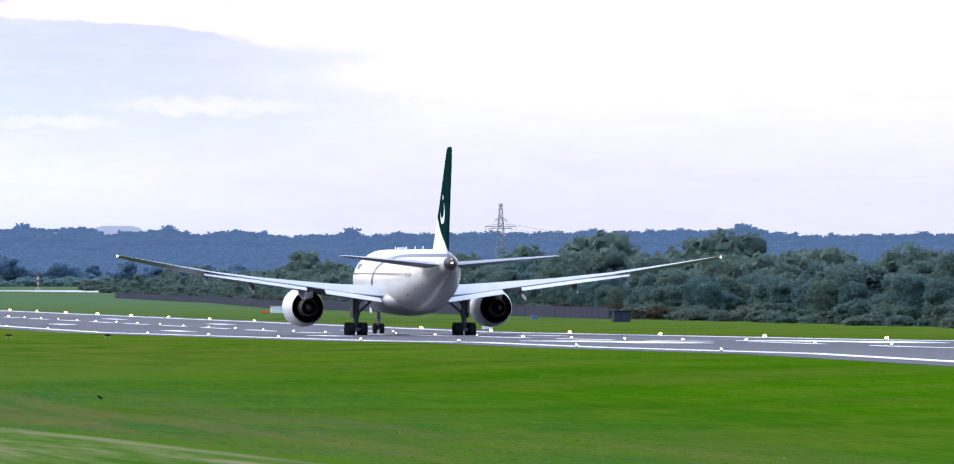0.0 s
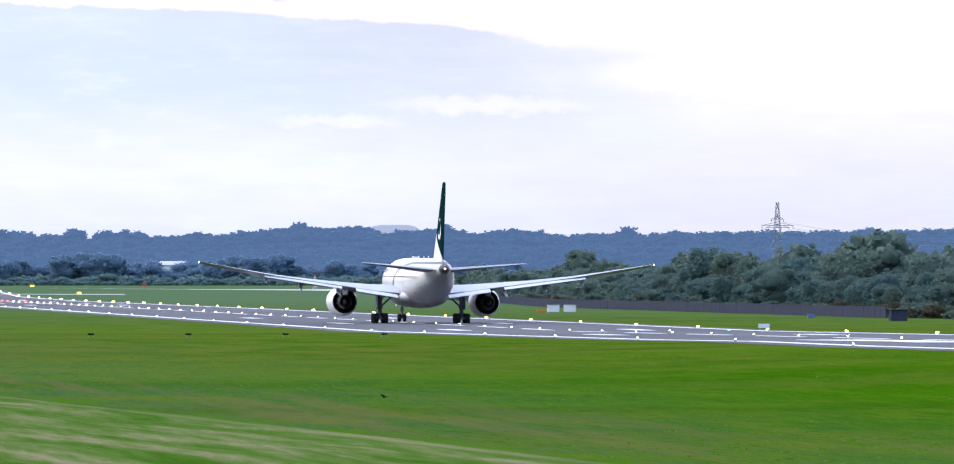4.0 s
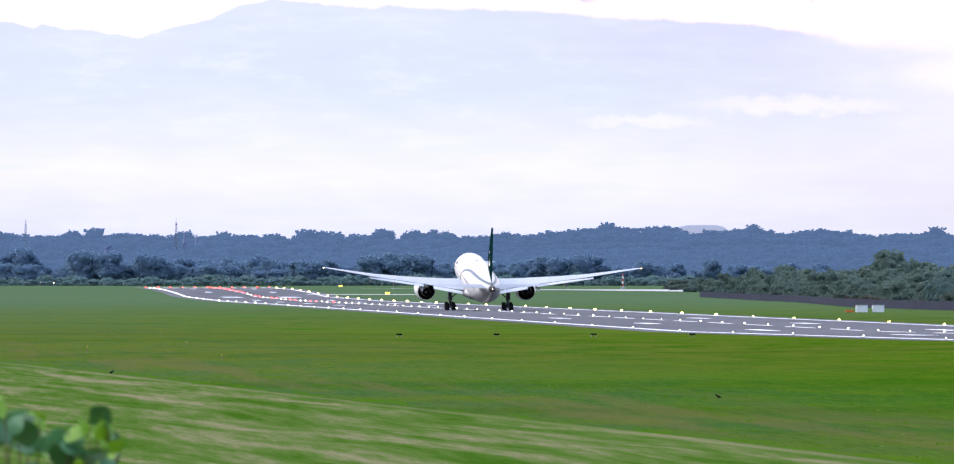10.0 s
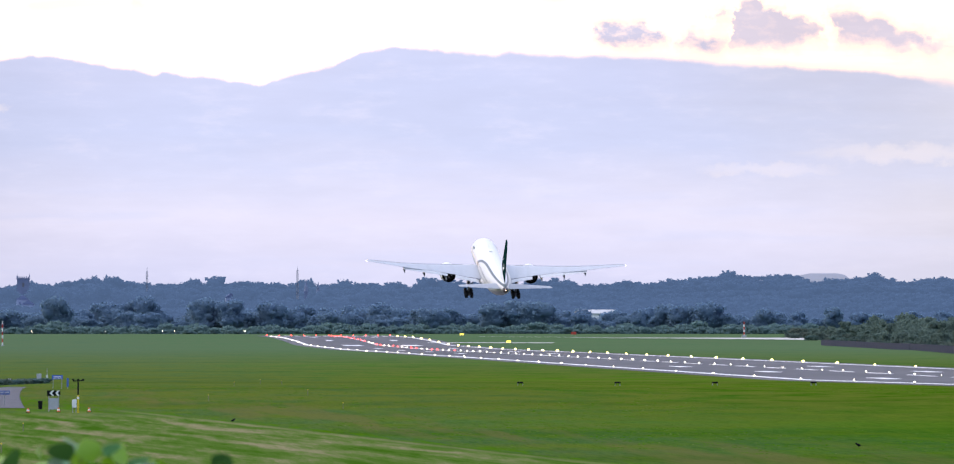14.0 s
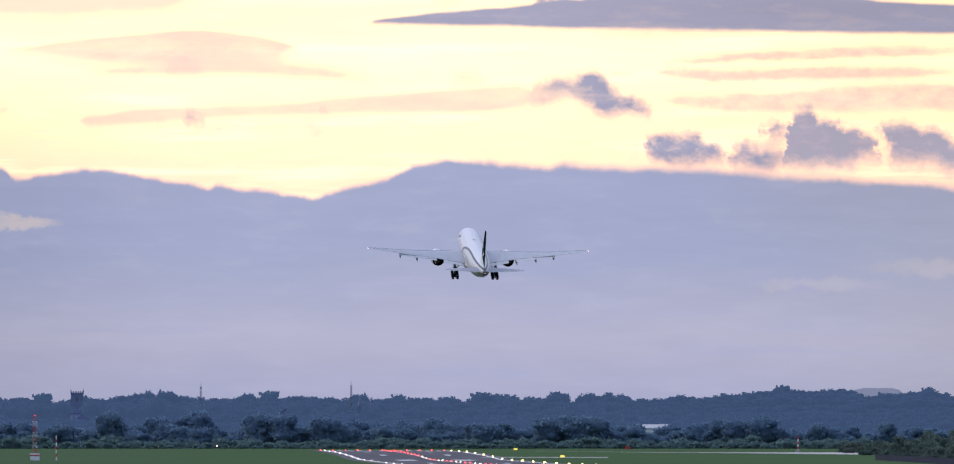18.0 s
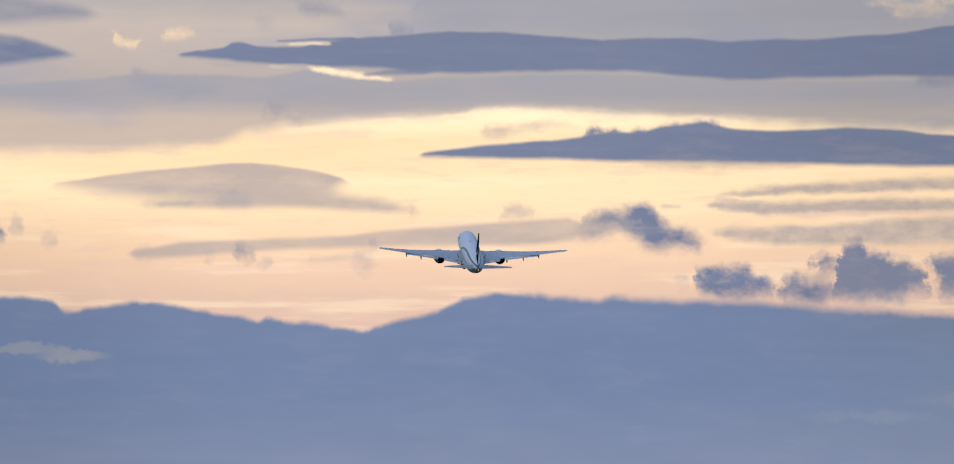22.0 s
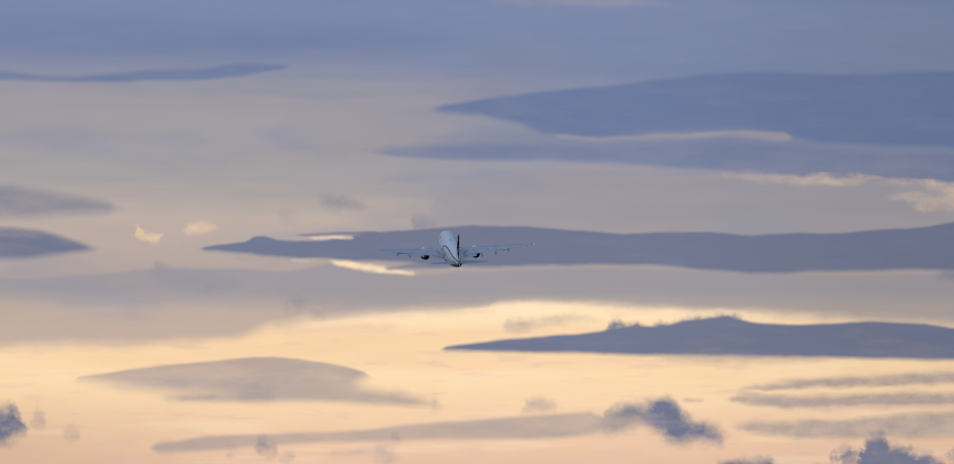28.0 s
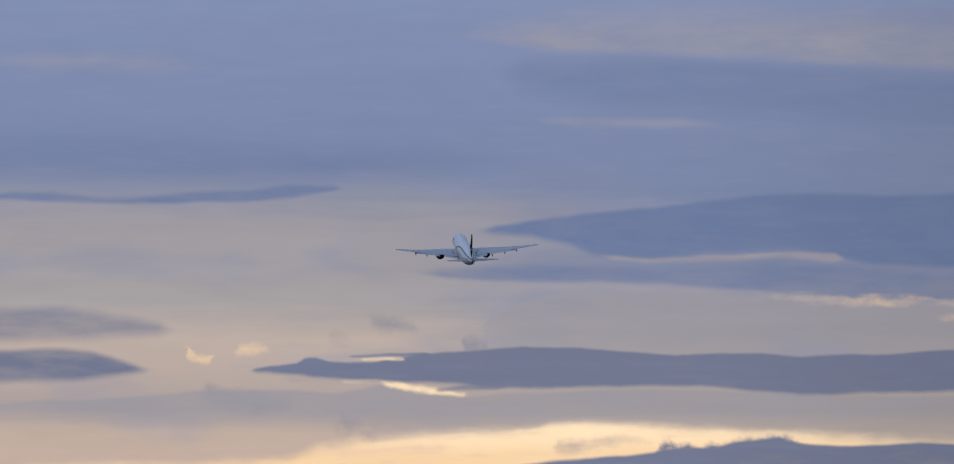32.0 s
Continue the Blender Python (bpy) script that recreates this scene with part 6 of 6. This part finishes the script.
        lattice(bm, 1.35, .95, .95, .06, 1)
        bmesh.ops.translate(bm, verts=bm.verts, vec=(0, 0, 1.8 + 1.35 * i))
        part("tower_section", bm, M_RED if i % 2 == 0 else M_WHITE, tw, "red section" if i % 2 == 0 else "white section")
    bm = bmesh.new()
    bmesh.ops.create_icosphere(bm, subdivisions=2, radius=.13, matrix=Matrix.Translation((0, 0, 11.38)))
    part("obstruction_light", bm, M_L_RED, tw, "glowing red obstruction light", True)
    tw.scale = (1.22, 1.22, 1.22)
    q = spot(-38, 2560)
    po = thing("striped_mast", "red and white striped mast on the field", "mast", "", tuple(q))
    for i in range(7):
        part("band", rodded((0, 0, .95 * i), (0, 0, .95 * (i + 1)), .16, None, 10), M_WHITE if i % 2 == 0 else M_RED, po)
    part("foot", boxed(.9, .9, .3, 0, 0, .1), M_CONCRETE, po)
    po.scale = (1.15, 1.15, 1.15)
    q = spot(1180, 2900)
    po = thing("striped_mast", "thin red and white striped mast before the far trees", "mast", "", tuple(q))
    for i in range(6):
        part("band", rodded((0, 0, .9 * i), (0, 0, .9 * (i + 1)), .22, None, 10), M_WHITE if i % 2 == 0 else M_RED, po)
    part("foot", boxed(1.6, 1.2, .9, 0, 0, .3), M_CONCRETE, po)
    # two thin spires over the far woods
    for u, v in ((460, 427), (480, 431)):
        q = spot(u, 4250)
        sp = thing("spire", "thin dark church spire above the far woods", "spire", "spires on the horizon", (q.x, q.y, 5))
        hh = top_z(v, 4250) - 5
        part("tower", boxed(2.0, 2.0, hh * .7, 0, 0, hh * .35), M_STONE, sp)
        part("cone", rodded((0, 0, hh * .7), (0, 0, hh), 1.1, .1, 8), M_STONE, sp)
    for label, mat, u, d in (("green light beside the runway edge", M_L_GREEN, 1861, 930), ("orange light beside the runway edge", M_L_AMBER, 1763, 930)):
        q = spot(u, d)
        li = thing("taxiway_light", label, "runway light", "", (q.x, q.y, level(q.y) + .03))
        part("base", rodded((0, 0, -.03), (0, 0, .08), .1), M_LAMP_BASE, li)
        bm = bmesh.new()
        bmesh.ops.create_icosphere(bm, subdivisions=2, radius=.1, matrix=Matrix.Translation((0, 0, .13)))
        part("lens", bm, mat, li, smooth=True)
    for u, d in ((225, 3330), (10, 3330), (130, 3360), (245, 3330), (360, 3330)):
        q = spot(u, d)
        lp = thing("approach_light", "small white approach light at the field edge", "light", "approach lights", tuple(q))
        part("pole", rodded((0, 0, 0), (0, 0, 1.1), .07), M_METAL, lp)
        bm = bmesh.new()
        bmesh.ops.create_icosphere(bm, subdivisions=1, radius=.12, matrix=Matrix.Translation((0, 0, 1.15)))
        part("lens", bm, M_L_WHITE, lp, smooth=True)


make_far_things()


def chevron_board(loc, w, h, z, legs):
    ob = thing("chevron_sign", "black and white chevron road sign on grey posts", "sign", "chevron signs", loc)
    part("panel", boxed(w, .05, h, 0, 0, z + h / 2, .015), M_BLACK, ob)
    for i in range(2):
        x0 = -w * .30 + i * w * .42
        t = w * .17
        v = []
        for y in (-.045, -.03):
            v += [(x0 + t, y, z + h), (x0 + 2 * t, y, z + h), (x0 + t, y, z + h / 2), (x0 + 2 * t, y, z), (x0 + t, y, z), (x0, y, z + h / 2)]
        f = [(0, 1, 2, 5), (5, 2, 3, 4), (11, 8, 7, 6), (10, 9, 8, 11)]
        part_me = mesh_from("chevron", v, f, M_WHITE)
        link_part("chevron", part_me, ob, "white chevron")
    for x in (-w * .36, w * .36):
        part("post", rodded((x, .05, -.1), (x, .05, z), .04), M_METAL, ob)
    if legs:
        part("backing_board", boxed(w * .66, .04, z * .72, 0, .05, z * .5), M_GREY, ob)
    return ob


def make_left_cluster():
    d = 523.0
    pm = d / STEP

    def ground_at(u, v):
        return spot(u, 6 * STEP / (v - 488))
    chevron_board(tuple(ground_at(46, 644)), 22 * pm, 9 * pm, 26 * pm, True)
    # yellow wind-sensor post with arms, and its white cabinet
    po = thing("sensor_post", "yellow and black sensor post with crossed arms", "post", "", tuple(ground_at(86, 646)))
    part("pole", rodded((0, 0, -.1), (0, 0, 1.1), .06, None, 10), M_YELLOW, po)
    part("pole_band", rodded((0, 0, .85), (0, 0, 1.0), .075, None, 10), M_WHITE, po)
    part("upper_pole", rodded((0, 0, 1.1), (0, 0, 1.95), .05, None, 10), M_BLACK, po)
    part("arm", rodded((-.32, 0, 1.98), (.34, 0, 2.02), .035), M_BLACK, po)
    for x in (-.3, 0, .32):
        part("sensor_cup", boxed(.13, .12, .11, x, 0, 2.06, .02), M_BLACK, po)
    cb = thing("white_locker", "white metal locker on two legs", "cabinet", "", tuple(ground_at(80, 646)))
    part("body", boxed(.28, .25, .52, 0, 0, .58, .03), M_WHITE, cb)
    for x in (-.1, .1):
        part("leg", rodded((x, 0, -.1), (x, 0, .35), .025), M_METAL, cb)
    # blue direction signs
    bs = thing("direction_sign", "blue road direction sign on two posts", "sign", "", tuple(ground_at(52, 605)))
    part("panel", boxed(.92, .05, .34, 0, 0, .95, .01), M_BLUE, bs)
    for i in range(2):
        part("lettering_bar", boxed(.66, .012, .05, 0, -.033, 1.0 - i * .12), M_WHITE, bs)
    for x in (-.36, .36):
        part("post", rodded((x, .04, -.1), (x, .04, .8), .03), M_METAL, bs)
    b2 = thing("small_blue_sign", "narrow blue sign panel in the grass", "sign", "", tuple(ground_at(69, 604)))
    part("panel", boxed(.16, .05, .75, 0, 0, .5, .01), M_BLUE, b2)
    part("post", rodded((0, .04, -.1), (0, .04, .2), .03), M_METAL, b2)
    b3 = thing("grey_road_sign", "dull blue-grey road sign on a post", "sign", "", tuple(ground_at(-35, 633)))
    part("panel", boxed(.75, .05, .28, 0, 0, .84, .01), M_BLUEGREY, b3)
    for x in (-.18, .18):
        part("lettering_bar", boxed(.26, .012, .06, x, -.033, .86), M_GREY, b3)
    part("post", rodded((0, .04, -.1), (0, .04, .8), .035), M_METAL, b3)
    bn = thing("black_bin", "dark litter bin beside the road", "bin", "", tuple(ground_at(24, 640)))
    part("body", rodded((0, 0, 0), (0, 0, .5), .13, .15, 14), M_BLACK, bn)
    part("lid", rodded((0, 0, .5), (0, 0, .55), .16, .14, 14), M_DARK, bn)
    first = None
    for u, v in ((104, 645), (54, 645), (4, 646)):
        q = ground_at(u, v)
        if first is None:
            first = thing("marker_cone", "orange and white marker block on the grass", "cone", "orange markers", tuple(q))
            part("body", rodded((0, 0, 0), (0, 0, .3), .12, .04, 10), M_ORANGE, first)
            part("band", rodded((0, 0, .12), (0, 0, .2), .098, .075, 10), M_WHITE, first)
            part("foot", boxed(.3, .3, .04, 0, 0, .02), M_DARK, first)
        else:
            copy_thing(first, pose(*q))
    chevron_board(tuple(ground_at(-27, 582)), .55, .28, .1, False)
    g = thing("grey_cabinet", "grey equipment cabinet on the grass", "cabinet", "", tuple(ground_at(22, 575)))
    part("body", boxed(.55, .4, .65, 0, 0, .36, .03), M_GREY, g)
    part("plinth", boxed(.6, .45, .08, 0, 0, .04), M_CONCRETE, g)
    wp = thing("white_post", "thin post with a white box", "post", "", tuple(ground_at(35, 575)))
    part("pole", rodded((0, 0, -.1), (0, 0, 1.3), .03), M_METAL, wp)
    part("box", boxed(.2, .18, .35, 0, 0, .35, .02), M_WHITE, wp)
    # thin yellow stakes
    first = None
    for u, v in ((-4, 676), (-40, 712), (300, 626), (521, 640), (420, 591), (385, 588), (342, 598), (463, 617)):
        q = ground_at(u, v)
        if first is None:
            first = thing("marker_stake", "thin dark stake in the grass", "stake", "marker stakes", tuple(q))
            part("shaft", rodded((0, 0, -.1), (0, 0, .42), .022), M_LAMP_BASE, first)
            part("cap", rodded((0, 0, .38), (0, 0, .44), .03), M_YELLOW, first)
        else:
            copy_thing(first, pose(*q))
    # mesh security gate with barbed-wire arms and a give-way sign
    ga = thing("security_gate", "dark mesh security gate with forked barbed-wire arms", "gate", "", tuple(ground_at(-72, 606)))
    k = 700.0 / STEP
    for x in (-13, -2, 14):
        part("post", rodded((x * k, 0, -.2), (x * k, 0, 33 * k), .05), M_FENCE, ga)
        for sx in (-1, 1):
            part("wire_arm", rodded((x * k, 0, 33 * k), (x * k + sx * .14, 0, 33 * k + .2), .025), M_FENCE, ga)
    for x0, x1 in ((-13, -2), (-2, 14)):
        bm = bmesh.new()
        n = int((x1 - x0) * k / .09)
        for i in range(1, n):
            x = (x0 + (x1 - x0) * i / n) * k
            rod(bm, (x, 0, .05), (x, 0, 31 * k), .022, None, 4)
        for z in (.1, .8, 31 * k):
            rod(bm, (x0 * k, 0, z), (x1 * k, 0, z), .03, None, 4)
        part("mesh_panel", bm, M_FENCE, ga)
    gw = thing("give_way_sign", "red-bordered white triangular give-way sign", "sign", "", tuple(ground_at(-80, 609)))
    for r, y, mat, nm in ((.30, -.02, M_RED, "border"), (.19, -.045, M_WHITE, "face")):
        v = [(r * math.sin(a), yy, .95 + r * math.cos(a)) for yy in (y, y + .02) for a in (math.pi, math.pi / 3, -math.pi / 3)]
        link_part(nm, mesh_from(nm, v, [(0, 1, 2), (5, 4, 3), (0, 3, 4, 1), (1, 4, 5, 2), (2, 5, 3, 0)], mat), gw)
    part("post", rodded((0, .03, -.1), (0, .03, 1.1), .03), M_METAL, gw)
    hu = thing("dark_gatehouse", "low dark timber gatehouse beside the access road", "hut", "", tuple(ground_at(-104, 640)))
    part("wall", boxed(1.7, 1.6, 1.7, 0, 0, .85, .03), M_FENCE, hu)
    part("roof", boxed(1.9, 1.8, .1, 0, 0, 1.75, .02), M_BLACK, hu)
    part("door", boxed(.5, .04, 1.3, .3, -.82, .66), M_DARK, hu)
    wc = thing("white_cabinet", "white equipment cabinet on the field grass", "cabinet", "white cabinets", tuple(ground_at(-116, 565)))
    part("body", boxed(.8, .6, .75, 0, 0, .4, .05), M_WHITE, wc)
    part("lid", boxed(.86, .66, .06, 0, 0, .8, .02), M_GREY, wc)
    bank = [make_tree("bush", "low dark bush on the bank beside the access road", "bushes by the access road", 2.0, .62, M_BELT, 500, .07, False) for _ in range(2)]
    spots = []
    for i in range(14):
        q = ground_at(-120 + 148 * i / 13, 600 - 14 * i / 13)
        spots.append((q.x, q.y, 1.0 if i > 4 else 1.7))
    plant(bank, spots)
    # service road with a turning place, its edges broken by the grass
    v, f = [], []
    for i in range(49):
        k = i / 48
        d = 546 + (732 - 546) * k
        fray = 2.2 * math.sin(i * 1.9) + 1.4 * math.sin(i * 4.3 + 1)
        left, right = -72 + 34 * k + fray, -2 + 4 * k - 10 * math.sin(math.pi * k) + 1.5 * math.sin(i * 2.7)
        for p in (spot(left, d), spot(right, d)):
            v.append((p.x, p.y, p.z + .025))
        if i:
            f.append((2 * i - 2, 2 * i - 1, 2 * i + 1, 2 * i))
    tagged(new("access_road", mesh_from("access_road", v, f, M_TARMAC)), "grey tarmac access road through the grass", "road", kind="structure")


make_left_cluster()


# ---- the bramble before the camera ----
def make_bramble():
    bush = thing("bramble", "bramble sprays with fresh green rounded leaves near the camera", "bush")
    base = Vector((.16, 13.6, ground_z(.16, 13.6)))
    bush.matrix_basis = Matrix.Translation(base)
    rng = random.Random(4)
    n = 9
    outline = [(0, 0)] + [(.52 * math.sin(math.pi * i / n) ** .6, i / n) for i in range(1, n)] + [(0, 1.03)]
    verts = [(0, y, .10 * math.sin(y * 3)) for _, y in outline]
    for sgn in (-1, 1):
        verts += [(sgn * x, y, .14 * x + .06 * math.sin(y * 3)) for x, y in outline]
    m = len(outline)
    faces = []
    for k in (1, 2):
        for i in range(m - 1):
            a, b, c, d = i, i + 1, k * m + i + 1, k * m + i
            faces.append((a, b, c, d) if k == 2 else (d, c, b, a))
    me = mesh_from("leaf", verts, faces, M_NEARLEAF, True)
    tops_u, tops_v = [-60, 0, 50, 104, 180, 225, 242, 285, 340, 362], [738, 728, 716, 702, 706, 718, 756, 744, 744, 766]
    for i in range(26):
        u0 = -45 + 400 * (i + rng.uniform(.1, .9)) / 26
        v0 = float(np.interp(u0, tops_u, tops_v)) + rng.uniform(6, 30)
        d = 13.6 + rng.uniform(-.3, .3)
        tip = Vector((d * (u0 - 4) / STEP, d, EYE.z - (v0 - 488) / STEP * d)) - base
        root = Vector((tip.x * .5 + rng.uniform(-.05, .05), tip.y * .5, 0))
        mid = (root + tip) / 2 + Vector((rng.uniform(-.03, .03), rng.uniform(-.05, .05), .1))

        def along(t):
            return root.lerp(mid, t).lerp(mid.lerp(tip, t), t)
        rings = []
        for j in range(9):
            c = along(j / 8)
            r = .0026 - .0012 * j / 8
            rings.append([(c.x + r * math.cos(k * 1.047), c.y + r * math.sin(k * 1.047), c.z) for k in range(6)])
        stem = part("stem", loft(rings), M_TWIG, bush, "", True)
        for j in range(4):
            c = along(1 - j * .014) + Vector((rng.uniform(-.016, .016), rng.uniform(-.05, .05), rng.uniform(-.012, .006)))
            lf = link_part("leaf", me, stem)
            s = rng.uniform(.026, .050)
            lf.matrix_basis = Matrix.Translation(c) @ Euler((rng.uniform(.2, 1.35), rng.uniform(-.7, .7), rng.uniform(-2.6, 2.6))).to_matrix().to_4x4() @ Matrix.Scale(s, 4)


make_bramble()


# ---- what moves ----
def motions():
    walk(airliner, [(t, pose(x, y, z, p, r, w)) for t, x, y, z, p, r, w in AIRLINER_ROWS])
    # a crow wanders over the mown grass
    walk(CROWS[1], [(t, pose(*spot(u, 382.0), 0, 0, 200) @ Matrix.Scale(.62, 4)) for t, u in ((0, 1282), (2, 1275), (3, 1280), (5, 1310), (7, 1334), (10, 1337), (13, 1365), (32, 1380))])
    # the wings bend up as they take the load
    for s, wing in ((-1, WINGS[0]), (1, WINGS[1])):
        walk(wing, [(t, pose(s * 3.0, 0, 3.95, 0, -s * a, 0)) for t, a in ((0, 0), (7, .1), (11, 2.0), (32, 2.0))])
    fold = ((0, 0), (20.2, 0), (21.0, 16), (21.6, 45), (22.3, 74), (23.2, 92), (32, 92))
    tilt = ((0, 0), (10.4, 0), (11.3, 13), (19.5, 13), (21.0, 4), (32, 4))
    for s, leg, bogie in GEAR:
        if s == 0:
            walk(leg, [(0, pose(0, 25.9, 2.9)), (19.6, pose(0, 25.9, 2.9)), (20.6, pose(0, 25.9, 3.0, 45)), (21.6, pose(0, 25.9, 3.2, 88)), (32, pose(0, 25.9, 3.2, 88))])
            continue
        hinge = Vector((s * 5.5, 0, 3.9))
        lrows, brows = [], []
        for t, drop in ((0, 0), (9.8, 0), (10.8, .55), (20.2, .55), (21.0, .5), (21.6, .4), (22.3, .2), (23.2, 0), (32, 0)):
            a = float(np.interp(t, [q[0] for q in fold], [q[1] for q in fold]))
            b = float(np.interp(t, [q[0] for q in tilt], [q[1] for q in tilt]))
            turn = Matrix.Translation(hinge) @ pose(0, 0, 0, 0, s * a, 0)
            lrows.append((t, turn @ Matrix.Translation((0, 0, -drop * .6))))
            brows.append((t, turn @ pose(0, 0, -3.24 - drop, b, 0, 0)))
        walk(leg, lrows)
        walk(bogie, brows)


WINGS = [o for o in airliner.children if o.name.split(".")[0] == "wing"]
WINGS.sort(key=lambda o: o.location.x)
motions()
